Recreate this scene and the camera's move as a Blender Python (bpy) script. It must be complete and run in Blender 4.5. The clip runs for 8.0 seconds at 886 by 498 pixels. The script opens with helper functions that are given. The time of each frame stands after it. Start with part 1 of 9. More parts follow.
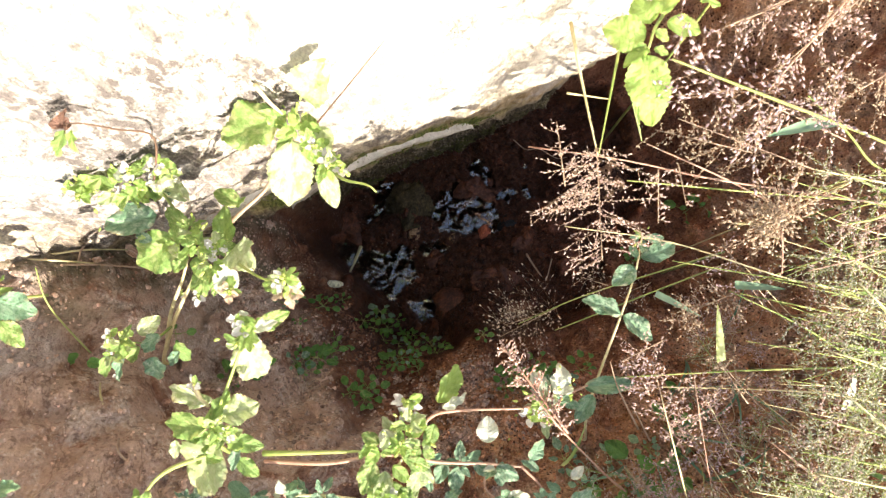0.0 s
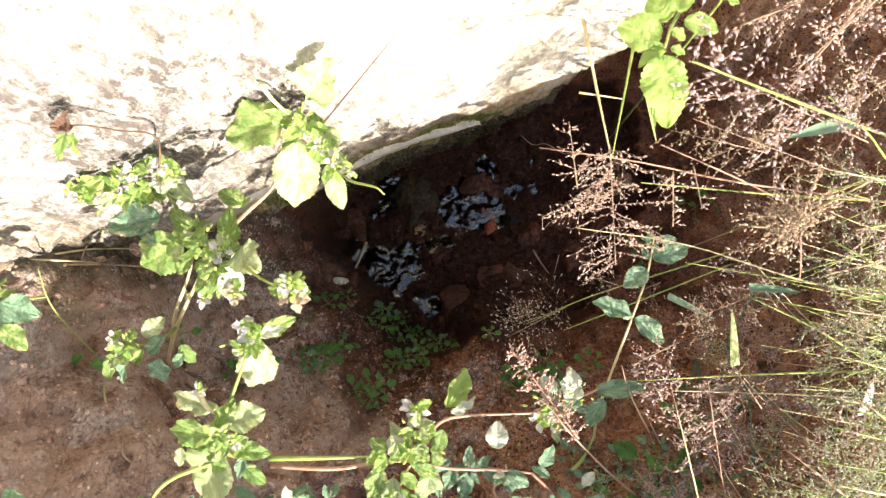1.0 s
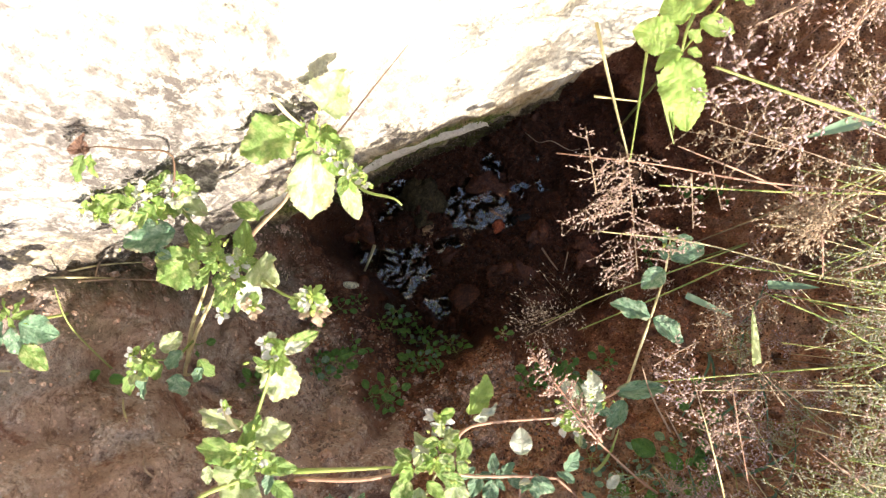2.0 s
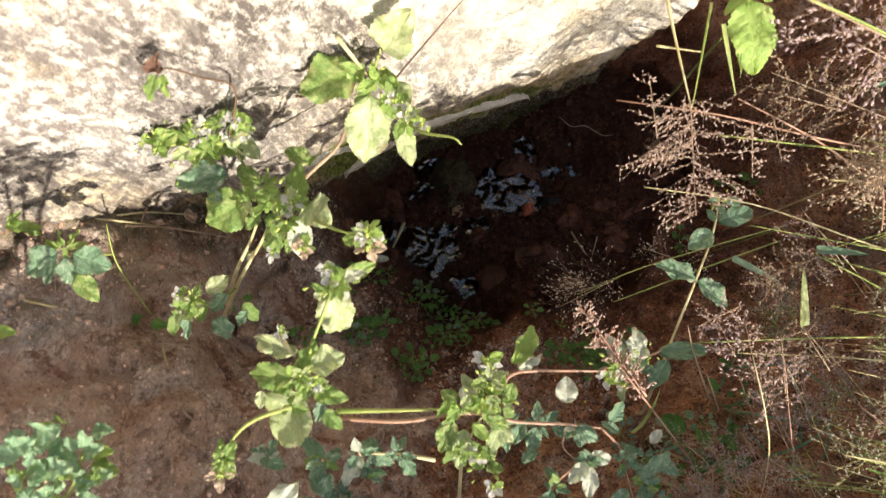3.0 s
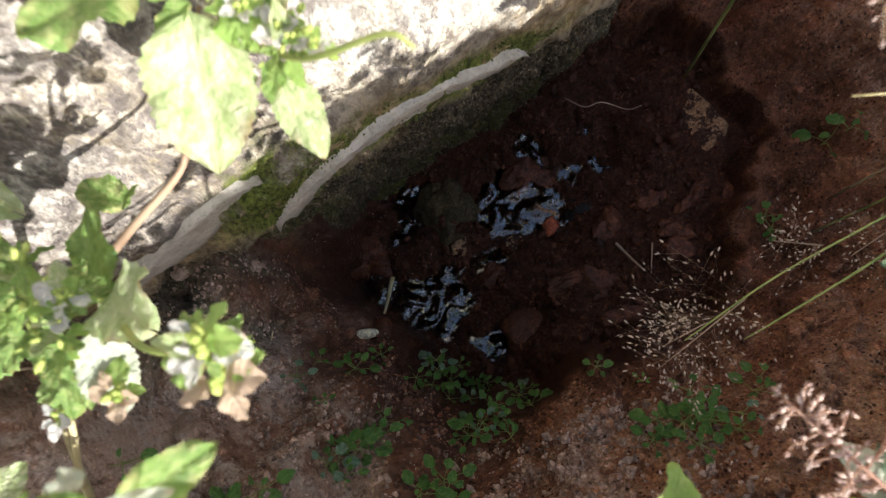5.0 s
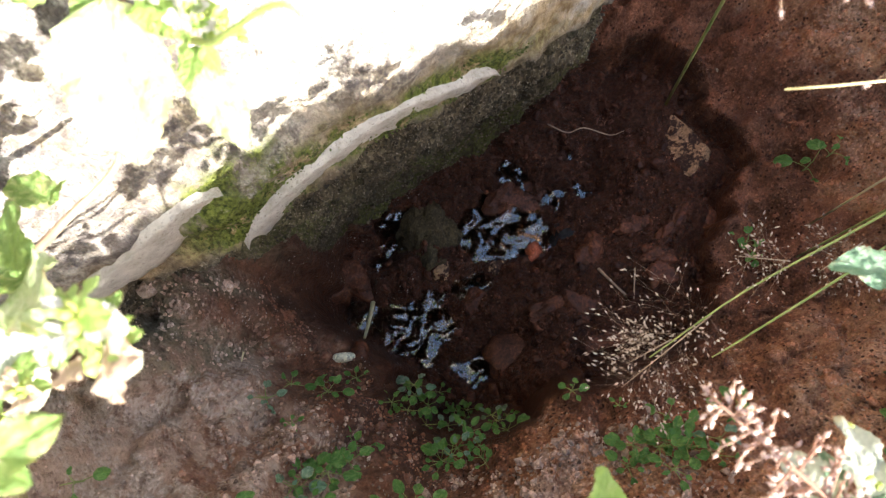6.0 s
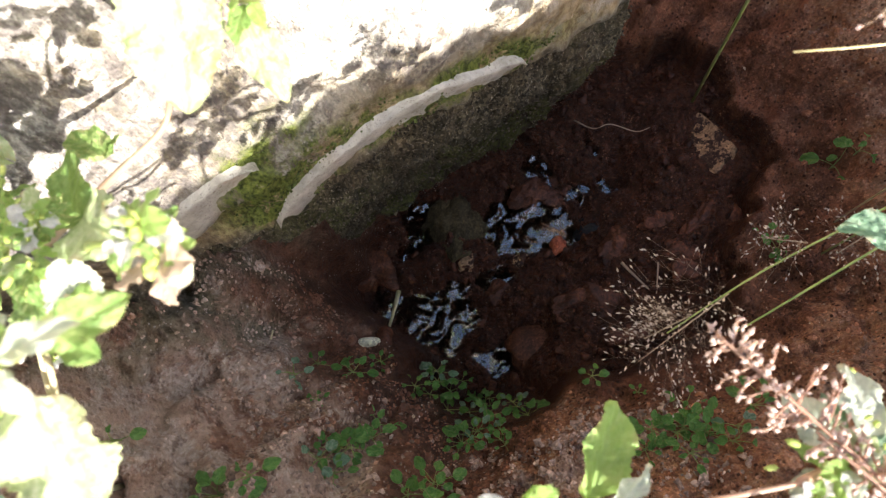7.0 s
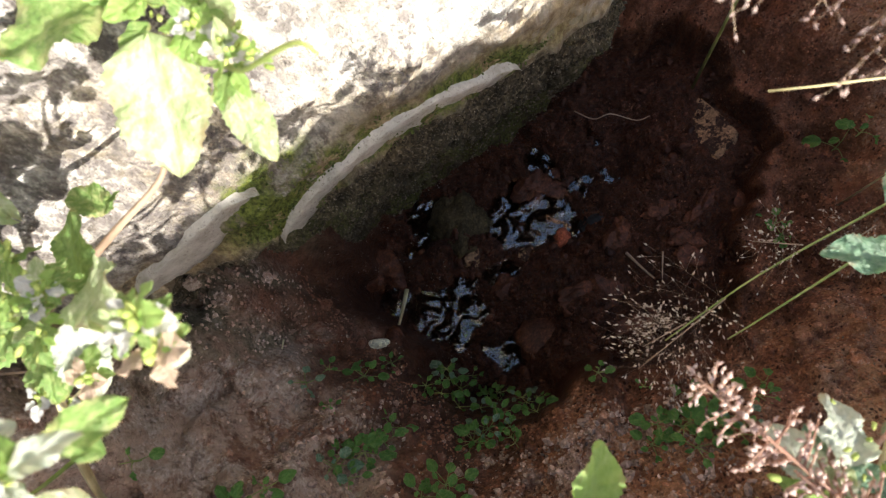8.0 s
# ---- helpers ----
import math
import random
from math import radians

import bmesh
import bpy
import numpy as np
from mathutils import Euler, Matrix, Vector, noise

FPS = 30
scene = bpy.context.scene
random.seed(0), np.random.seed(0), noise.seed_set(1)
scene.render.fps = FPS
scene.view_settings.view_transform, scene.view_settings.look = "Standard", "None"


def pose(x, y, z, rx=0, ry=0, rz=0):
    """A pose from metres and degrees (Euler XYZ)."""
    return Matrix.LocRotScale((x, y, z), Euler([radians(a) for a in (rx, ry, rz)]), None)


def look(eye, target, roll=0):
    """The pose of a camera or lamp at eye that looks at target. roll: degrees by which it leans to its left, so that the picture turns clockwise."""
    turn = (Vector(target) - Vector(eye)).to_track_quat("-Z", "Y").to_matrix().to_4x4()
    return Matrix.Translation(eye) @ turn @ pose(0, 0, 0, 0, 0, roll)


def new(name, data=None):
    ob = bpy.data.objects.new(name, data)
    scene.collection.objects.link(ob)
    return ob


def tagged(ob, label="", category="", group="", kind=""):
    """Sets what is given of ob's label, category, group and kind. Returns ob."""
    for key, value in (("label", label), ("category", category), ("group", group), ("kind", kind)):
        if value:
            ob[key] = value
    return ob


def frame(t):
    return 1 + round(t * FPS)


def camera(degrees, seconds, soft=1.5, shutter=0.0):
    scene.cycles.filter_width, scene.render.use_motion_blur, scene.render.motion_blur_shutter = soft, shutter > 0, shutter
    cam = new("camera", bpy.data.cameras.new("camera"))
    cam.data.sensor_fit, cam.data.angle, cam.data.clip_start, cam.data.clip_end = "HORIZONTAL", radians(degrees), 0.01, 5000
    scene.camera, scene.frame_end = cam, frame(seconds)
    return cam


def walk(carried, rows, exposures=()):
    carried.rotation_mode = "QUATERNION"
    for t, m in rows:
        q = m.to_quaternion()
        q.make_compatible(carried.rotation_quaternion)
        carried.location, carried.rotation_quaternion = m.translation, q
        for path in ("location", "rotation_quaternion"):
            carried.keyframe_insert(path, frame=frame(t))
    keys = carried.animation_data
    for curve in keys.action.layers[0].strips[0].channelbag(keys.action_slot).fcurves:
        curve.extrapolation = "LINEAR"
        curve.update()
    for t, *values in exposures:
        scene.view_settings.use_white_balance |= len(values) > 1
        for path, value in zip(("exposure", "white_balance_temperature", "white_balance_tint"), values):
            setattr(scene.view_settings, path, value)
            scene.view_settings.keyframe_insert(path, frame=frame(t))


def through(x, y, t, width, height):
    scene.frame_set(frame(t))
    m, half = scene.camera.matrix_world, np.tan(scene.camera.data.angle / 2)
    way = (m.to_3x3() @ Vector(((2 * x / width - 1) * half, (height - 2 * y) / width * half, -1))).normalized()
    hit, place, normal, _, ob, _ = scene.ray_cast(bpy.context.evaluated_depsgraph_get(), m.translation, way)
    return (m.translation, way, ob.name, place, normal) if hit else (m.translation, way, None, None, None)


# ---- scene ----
cam = camera(65.7, 8.0, soft=1.25, shutter=0.3)
cam.data.dof.use_dof, cam.data.dof.focus_distance, cam.data.dof.aperture_fstop = True, 0.90, 21.0
PATH = [
    (0, (0.032, 0.037, 1.269), (0.029, 0.324, -0.711), -0.4),
    (0.5, (0.03, 0.041, 1.258), (0.032, 0.317, -0.722), 0.7),
    (1, (0.028, 0.047, 1.26), (0.014, 0.309, -0.722), -2.8),
    (2.5, (-0.001, 0.059, 1.26), (-0.026, 0.306, -0.725), -7.9),
    (3, (-0.017, 0.011, 1.258), (-0.067, 0.273, -0.724), -9.8),
    (3.5, (-0.012, -0.015, 1.262), (-0.058, 0.253, -0.719), -8.1),
    (4, (-0.026, -0.008, 1.245), (-0.103, 0.294, -0.73), -12.3),
    (4.5, (-0.005, 0.028, 1.07), (-0.126, 0.373, -0.896), -24.2),
    (4.7, (-0.005, 0.045, 1.009), (-0.122, 0.442, -0.948), -22.0),
    (5, (-0.014, 0.064, 0.944), (-0.081, 0.454, -1.016), -20.6),
    (5.2, (-0.019, 0.055, 0.926), (-0.075, 0.45, -1.034), -18.5),
    (6.3, (0.017, 0.04, 0.933), (-0.039, 0.547, -1.001), -16.9),
    (6.5, (0.017, 0.031, 0.931), (-0.051, 0.525, -1.006), -17.2),
    (7, (0.008, 0.02, 0.943), (-0.116, 0.545, -0.983), -22.4),
    (7.5, (0.024, 0.042, 0.949), (-0.122, 0.524, -0.986), -27.6),
    (8, (0.023, 0.043, 0.957), (-0.149, 0.51, -0.981), -31.6),
]
EXPOSURES = [(t, stops, kelvin, 10) for t, stops, kelvin in (
    (0.0, 1.65, 6600), (0.5, 1.55, 6600), (1.0, 1.48, 6550), (2.5, 1.12, 6600), (3.0, 0.78, 6750), (3.5, 1.0, 6800), (4.0, 0.95, 6600),
    (4.5, 0.88, 6350), (5.0, 0.98, 6050), (5.2, 1.05, 6050), (6.3, 2.28, 6100), (6.5, 2.21, 6100), (7.0, 1.72, 6100), (7.5, 1.30, 6100), (8.0, 1.20, 6100),
)]
walk(cam, [(t, look(eye, target, roll)) for t, eye, target, roll in PATH], EXPOSURES)

# ---- daylight ----
SUN_WAY = Vector((0.42, -0.78, 0.47)).normalized()
world = bpy.data.worlds.new("sky")
scene.world = world
world.use_nodes = True
wn = world.node_tree.nodes
sky = wn.new("ShaderNodeTexSky")
sky.sky_type, sky.sun_disc = "NISHITA", False
sky.dust_density = 3.0
sky.sun_elevation = math.asin(SUN_WAY.z)
sky.sun_rotation = math.atan2(SUN_WAY.x, SUN_WAY.y)
world.node_tree.links.new(sky.outputs["Color"], wn["Background"].inputs["Color"])
wn["Background"].inputs["Strength"].default_value = 0.15
sun = new("sun", bpy.data.lights.new("sun", "SUN"))
sun.data.energy, sun.data.angle, sun.data.color = 5.0, radians(0.53), (1.0, 0.94, 0.84)
sun.matrix_world = look(SUN_WAY * 10, (0, 0, 0))


# ---- materials ----
class Mat:
    """A node material with short ways to add noise, ramps and mixes."""

    def __init__(self, name, rough=0.8, spec=0.3):
        self.m = bpy.data.materials.new(name)
        self.m.use_nodes = True
        self.t = self.m.node_tree
        self.b = self.t.nodes["Principled BSDF"]
        self.out = self.t.nodes["Material Output"]
        self.b.inputs["Roughness"].default_value = rough
        self.b.inputs["Specular IOR Level"].default_value = spec
        self.geo = self.t.nodes.new("ShaderNodeNewGeometry")
        self.tc = self.t.nodes.new("ShaderNodeTexCoord")
        self.pos = self.geo.outputs["Position"]

    def link(self, a, b):
        self.t.links.new(a, b)
        return self

    def noise(self, scale, detail=4, rough=0.55, vec=None, warp=0.0):
        n = self.t.nodes.new("ShaderNodeTexNoise")
        n.inputs["Scale"].default_value, n.inputs["Detail"].default_value = scale, detail
        n.inputs["Roughness"].default_value, n.inputs["Distortion"].default_value = rough, warp
        self.link(vec or self.pos, n.inputs["Vector"])
        return n.outputs["Fac"]

    def cells(self, scale, feature="F1"):
        n = self.t.nodes.new("ShaderNodeTexVoronoi")
        n.feature = feature
        n.inputs["Scale"].default_value = scale
        self.link(self.pos, n.inputs["Vector"])
        return n.outputs["Distance"]

    def grain(self, scale):
        """A value of its own for each small cell."""
        n = self.t.nodes.new("ShaderNodeTexVoronoi")
        n.inputs["Scale"].default_value = scale
        self.link(self.pos, n.inputs["Vector"])
        return self.math("MULTIPLY", n.outputs["Color"], 1.0)

    def ramp(self, fac, *stops):
        r = self.t.nodes.new("ShaderNodeValToRGB")
        e = r.color_ramp.elements
        while len(e) < len(stops):
            e.new(0.5)
        for el, (p, c) in zip(e, stops):
            el.position = p
            el.color = (c, c, c, 1) if isinstance(c, (int, float)) else (*c, 1)
        self.link(fac, r.inputs["Fac"])
        return r.outputs["Color"]

    def mix(self, fac, a, b, mode="MIX"):
        n = self.t.nodes.new("ShaderNodeMix")
        n.data_type, n.blend_type = "RGBA", mode
        for s, v in (("Factor", fac), ("A", a), ("B", b)):
            sock = [i for i in n.inputs if i.name == s and (i.type == "VALUE" if s == "Factor" else i.type == "RGBA")][0]
            if isinstance(v, (int, float)):
                sock.default_value = v
            elif isinstance(v, tuple):
                sock.default_value = (*v, 1)
            else:
                self.link(v, sock)
        return [o for o in n.outputs if o.type == "RGBA"][0]

    def math(self, op, a, b=0.0):
        n = self.t.nodes.new("ShaderNodeMath")
        n.operation = op
        for i, v in enumerate((a, b)):
            if isinstance(v, (int, float)):
                n.inputs[i].default_value = v
            else:
                self.link(v, n.inputs[i])
        return n.outputs[0]

    def axis(self, which):
        n = self.t.nodes.new("ShaderNodeSeparateXYZ")
        self.link(self.geo.outputs["Position"], n.inputs[0])
        return n.outputs[which]

    def attr(self, name):
        n = self.t.nodes.new("ShaderNodeAttribute")
        n.attribute_name = name
        return n.outputs["Fac"]

    def rnd(self):
        return self.t.nodes.new("ShaderNodeObjectInfo").outputs["Random"]

    def colour(self, c):
        if isinstance(c, tuple):
            self.b.inputs["Base Color"].default_value = (*c, 1)
        else:
            self.link(c, self.b.inputs["Base Color"])
        return self

    def rough(self, v):
        self.link(v, self.b.inputs["Roughness"])
        return self

    def bump(self, *layers):
        prev = None
        for height, strength, dist in layers:
            n = self.t.nodes.new("ShaderNodeBump")
            n.inputs["Strength"].default_value, n.inputs["Distance"].default_value = strength, dist
            self.link(height, n.inputs["Height"])
            if prev:
                self.link(prev, n.inputs["Normal"])
            prev = n.outputs["Normal"]
        self.link(prev, self.b.inputs["Normal"])
        return self

    def glow_through(self, colour, amount):
        """Thin tissue that lets light through."""
        tr = self.t.nodes.new("ShaderNodeBsdfTranslucent")
        if isinstance(colour, tuple):
            tr.inputs["Color"].default_value = (*colour, 1)
        else:
            self.link(colour, tr.inputs["Color"])
        mx = self.t.nodes.new("ShaderNodeMixShader")
        mx.inputs[0].default_value = amount
        self.link(self.b.outputs[0], mx.inputs[1]).link(tr.outputs[0], mx.inputs[2]).link(mx.outputs[0], self.out.inputs[0])
        return self


def soil_material():
    m = Mat("red_soil", 0.9, 0.16)
    big, mid, fine = m.noise(5, 5), m.noise(24, 6, 0.65), m.noise(95, 5, 0.7)
    grit, sand, gaps = m.grain(330), m.grain(620), m.cells(330)
    red = m.mix(m.ramp(mid, (0.36, 0.0), (0.62, 1.0)), (0.31, 0.126, 0.058), (0.52, 0.252, 0.132))
    pale = m.mix(m.ramp(mid, (0.34, 0.0), (0.62, 1.0)), (0.46, 0.280, 0.188), (0.72, 0.500, 0.365))
    side = m.math("ADD", m.math("MULTIPLY", m.axis(0), -2.6), m.math("ADD", m.math("MULTIPLY", big, 1.2), m.math("MULTIPLY", m.noise(26, 4, 0.6), 0.5)))
    span = m.t.nodes.new("ShaderNodeVectorMath")
    span.operation = "LENGTH"
    m.link(m.pos, span.inputs[0])
    far = m.ramp(m.math("MULTIPLY", span.outputs["Value"], 0.25), (0.20, 0.0), (0.40, 1.0))
    side = m.math("ADD", m.math("MULTIPLY", side, m.math("SUBTRACT", 1.0, far)), m.math("MULTIPLY", m.math("MULTIPLY", m.noise(1.6, 5), 2.0), far))
    left = m.ramp(side, (0.95, 0.0), (1.30, 1.0))
    # Lighter orange further from the hollow, on its right.
    red = m.mix(m.attr("paler"), red, m.mix(m.ramp(mid, (0.36, 0.0), (0.62, 1.0)), (0.44, 0.215, 0.100), (0.68, 0.405, 0.225)))
    base = m.mix(left, red, pale)
    crust = m.math("MULTIPLY", m.ramp(m.noise(19, 7, 0.78), (0.50, 0.0), (0.56, 1.0)), m.ramp(side, (0.45, 0.20), (1.05, 0.85)))
    base = m.mix(crust, base, m.mix(m.ramp(grit, (0.2, 0.0), (0.8, 1.0)), (0.60, 0.44, 0.330), (0.80, 0.64, 0.52)))
    clay = m.ramp(m.noise(10, 6, 0.72, None, 0.8), (0.42, 0.75), (0.47, 0.0))
    base = m.mix(clay, base, m.mix(m.ramp(fine, (0.4, 0.0), (0.6, 1.0)), (0.23, 0.092, 0.050), (0.40, 0.180, 0.100)))
    base = m.mix(m.ramp(fine, (0.36, 0.50), (0.44, 0.0)), base, (0.130, 0.060, 0.038))
    base = m.mix(m.ramp(fine, (0.58, 0.0), (0.70, 0.4)), base, (0.66, 0.52, 0.41))
    crack = m.ramp(m.math("ABSOLUTE", m.math("SUBTRACT", m.noise(8, 5, 0.6, None, 0.5), 0.5)), (0.0, 0.45), (0.014, 0.0))
    base = m.mix(m.math("MULTIPLY", crack, left), base, (0.17, 0.078, 0.045))
    base = m.mix(m.math("MULTIPLY", m.attr("crust"), 0.8), base, m.mix(m.ramp(m.noise(30, 7, 0.78), (0.42, 0.0), (0.58, 1.0)), (0.34, 0.240, 0.190), (0.66, 0.55, 0.47)))
    algae = m.math("MULTIPLY", m.attr("algae"), m.ramp(m.noise(24, 6, 0.72), (0.40, 0.0), (0.54, 1.0)))
    base = m.mix(algae, base, m.mix(m.ramp(fine, (0.40, 0.0), (0.60, 1.0)), (0.085, 0.078, 0.036), (0.24, 0.205, 0.120)))
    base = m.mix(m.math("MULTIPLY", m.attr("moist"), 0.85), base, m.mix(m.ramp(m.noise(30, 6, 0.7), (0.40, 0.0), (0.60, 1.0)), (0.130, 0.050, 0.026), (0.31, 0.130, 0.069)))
    # Wet mud, with the hollow's and cut face's shade put into the colour.
    damp = m.attr("darkened")
    darkened = m.mix(m.ramp(fine, (0.36, 0.0), (0.64, 1.0)), (0.036, 0.0135, 0.0065), (0.122, 0.044, 0.021))
    base = m.mix(damp, base, darkened)
    rusty = m.math("SUBTRACT", 1.0, m.math("MULTIPLY", left, 0.65))
    base = m.mix(rusty, base, m.ramp(grit, (0.0, 0.66), (0.45, 0.98), (0.75, 1.04), (1.0, 1.36)), "MULTIPLY")
    base = m.mix(rusty, base, m.ramp(sand, (0.0, 0.80), (0.6, 1.0), (1.0, 1.20)), "MULTIPLY")
    # Small dark spots: the shade of pores put into the soil colour.
    pore_shade = m.math("MULTIPLY", m.ramp(m.cells(150), (0.20, 0.85), (0.34, 0.0)), m.ramp(m.noise(34, 4, 0.6), (0.44, 0.0), (0.56, 1.0)))
    base = m.mix(m.math("MULTIPLY", pore_shade, rusty), base, (0.040, 0.016, 0.009))
    chips = m.math("MULTIPLY", m.ramp(m.cells(210), (0.16, 1.0), (0.26, 0.0)), m.ramp(m.noise(52, 4, 0.6), (0.54, 0.0), (0.60, 0.75)))
    base = m.mix(chips, base, m.mix(left, (0.46, 0.235, 0.135), (0.74, 0.60, 0.50)))
    base = m.mix(1.0, base, m.ramp(m.geo.outputs["Random Per Island"], (0.0, 0.70), (0.7, 1.02), (1.0, 1.30)), "MULTIPLY")
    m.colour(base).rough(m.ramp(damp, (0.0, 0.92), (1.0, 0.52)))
    return m.bump((mid, 0.7, 0.016), (fine, 0.8, 0.009), (m.noise(260, 3, 0.7), 0.5, 0.003), (gaps, 0.6, -0.002)).m


def wall_material():
    m = Mat("old_render", 0.9, 0.2)
    tall = m.t.nodes.new("ShaderNodeVectorMath")
    tall.operation = "MULTIPLY"
    tall.inputs[1].default_value = (1.0, 1.0, 0.5)
    m.link(m.pos, tall.inputs[0])
    m.pos = tall.outputs[0]
    big, mid, fine, grit = m.noise(6, 5, 0.6), m.noise(28, 5, 0.65), m.noise(130, 4, 0.7), m.noise(480, 2, 0.7)
    base = m.mix(m.ramp(mid, (0.3, 0.0), (0.7, 1.0)), (0.52, 0.46, 0.37), (0.80, 0.76, 0.67))
    speckled = m.mix(m.ramp(m.math("ADD", m.math("MULTIPLY", m.noise(95, 6, 0.8), 0.72), m.math("MULTIPLY", m.noise(14, 4, 0.6), 0.32)), (0.42, 0.0), (0.54, 1.0)), (0.115, 0.096, 0.084), (0.68, 0.63, 0.56))
    # Browner low down, partly in place of leaf shadows on the wall.
    speckled = m.mix(m.ramp(m.math("ADD", m.axis(2), m.math("MULTIPLY", m.noise(12, 5, 0.7), 0.35)), (0.70, 0.40), (0.84, 0.0)), speckled, m.mix(m.ramp(fine, (0.42, 0.0), (0.58, 1.0)), (0.17, 0.125, 0.065), (0.52, 0.43, 0.28)))
    base = m.mix(m.ramp(m.math("ADD", m.math("MULTIPLY", m.axis(0), -1.0), m.math("MULTIPLY", m.noise(6, 5, 0.6), 0.5)), (0.30, 0.0), (0.44, 0.92)), base, speckled)
    base = m.mix(m.ramp(big, (0.50, 0.0), (0.66, 0.75)), base, (0.62, 0.50, 0.30))
    dark = m.math("MULTIPLY", m.ramp(fine, (0.44, 0.0), (0.58, 1.0)), m.ramp(m.math("ADD", m.noise(8, 4), m.math("MULTIPLY", m.axis(0), -0.38)), (0.46, 0.0), (0.60, 0.9)))
    base = m.mix(dark, base, (0.18, 0.155, 0.145))
    blotch = m.math("MULTIPLY", m.ramp(m.noise(5, 6, 0.72, None, 0.6), (0.44, 0.0), (0.54, 1.0)), m.ramp(m.noise(85, 5, 0.8), (0.42, 0.0), (0.56, 1.0)))
    base = m.mix(m.math("MULTIPLY", blotch, m.ramp(m.math("MULTIPLY", m.axis(0), -1.0), (-0.10, 0.35), (0.10, 1.0))), base, (0.125, 0.106, 0.094))
    ochre = m.math("MULTIPLY", m.attr("ochre"), m.ramp(m.noise(33, 5, 0.7), (0.34, 0.0), (0.54, 0.9)))
    base = m.mix(ochre, base, m.mix(m.ramp(fine, (0.4, 0.0), (0.6, 1.0)), (0.30, 0.20, 0.085), (0.58, 0.44, 0.24)))
    # Low left stains, with leaf shadows and foot shade put into the colour.
    grime_and_shade = m.math("ADD", m.math("MULTIPLY", m.noise(7, 5, 0.7), 1.6), m.math("ADD", m.math("MULTIPLY", m.axis(0), -1.1), m.math("ADD", m.math("MULTIPLY", m.axis(2), -2.2), 0.68)))
    grime_and_shade = m.math("MULTIPLY", m.ramp(grime_and_shade, (0.36, 0.0), (0.62, 1.0)), m.ramp(m.noise(70, 5, 0.75), (0.44, 0.0), (0.58, 0.70)))
    base = m.mix(grime_and_shade, base, m.mix(m.ramp(m.noise(13, 3), (0.4, 0.0), (0.6, 1.0)), (0.060, 0.050, 0.038), (0.15, 0.10, 0.06)))
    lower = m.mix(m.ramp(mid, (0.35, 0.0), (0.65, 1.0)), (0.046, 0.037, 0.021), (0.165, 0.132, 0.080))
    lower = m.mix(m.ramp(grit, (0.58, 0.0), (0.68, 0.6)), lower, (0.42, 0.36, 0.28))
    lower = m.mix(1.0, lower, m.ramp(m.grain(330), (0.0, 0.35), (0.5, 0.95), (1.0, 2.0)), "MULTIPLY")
    # Near-black brown towards the foot, its upper edge broken by noise.
    darkened = m.ramp(m.math("ADD", m.axis(2), m.math("MULTIPLY", m.noise(15, 5, 0.7), 0.18)), (0.16, 1.0), (0.29, 0.0))
    lower = m.mix(m.math("MULTIPLY", darkened, 0.85), lower, (0.034, 0.022, 0.012))
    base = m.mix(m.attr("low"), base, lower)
    green = m.mix(m.ramp(m.noise(260, 3, 0.7), (0.36, 0.0), (0.62, 1.0)), (0.040, 0.055, 0.010), (0.20, 0.23, 0.045))
    moss = m.math("MULTIPLY", m.attr("moss"), m.ramp(m.noise(38, 6, 0.75), (0.40, 0.0), (0.48, 1.0)))
    m.colour(m.mix(moss, base, green))
    return m.bump((mid, 0.45, 0.014), (fine, 0.7, 0.007), (grit, 0.8, 0.003)).m


def plaster_material():
    m = Mat("bare_plaster", 0.85, 0.25)
    mid, fine = m.noise(60, 5, 0.7), m.noise(350, 3, 0.7)
    c = m.mix(m.ramp(mid, (0.35, 0.0), (0.65, 1.0)), (0.42, 0.38, 0.30), (0.66, 0.61, 0.52))
    m.colour(m.mix(m.ramp(fine, (0.33, 0.6), (0.42, 0.0)), c, (0.16, 0.13, 0.10)))
    return m.bump((mid, 0.5, 0.006), (fine, 0.5, 0.002)).m


def stone_material(name, dark, light, rough=0.6, soft=0.155, scale=40):
    m = Mat(name, rough, 0.25)
    mid, fine = m.noise(scale, 5, 0.65), m.noise(260, 3, 0.7)
    c = m.mix(m.ramp(mid, (0.505 - soft, 0.0), (0.505 + soft, 1.0)), dark, light)
    c = m.mix(m.math("MULTIPLY", m.rnd(), 0.35), c, dark)
    c = m.mix(1.0, c, m.ramp(m.geo.outputs["Random Per Island"], (0.0, 0.55), (0.6, 0.95), (1.0, 1.25)), "MULTIPLY")
    c = m.mix(1.0, c, m.ramp(m.grain(420), (0.0, 0.5), (0.6, 1.0), (1.0, 1.6)), "MULTIPLY")
    m.colour(m.mix(m.ramp(fine, (0.58, 0.0), (0.72, 0.5)), c, light))
    return m.bump((mid, 0.5, 0.006), (fine, 0.4, 0.002)).m


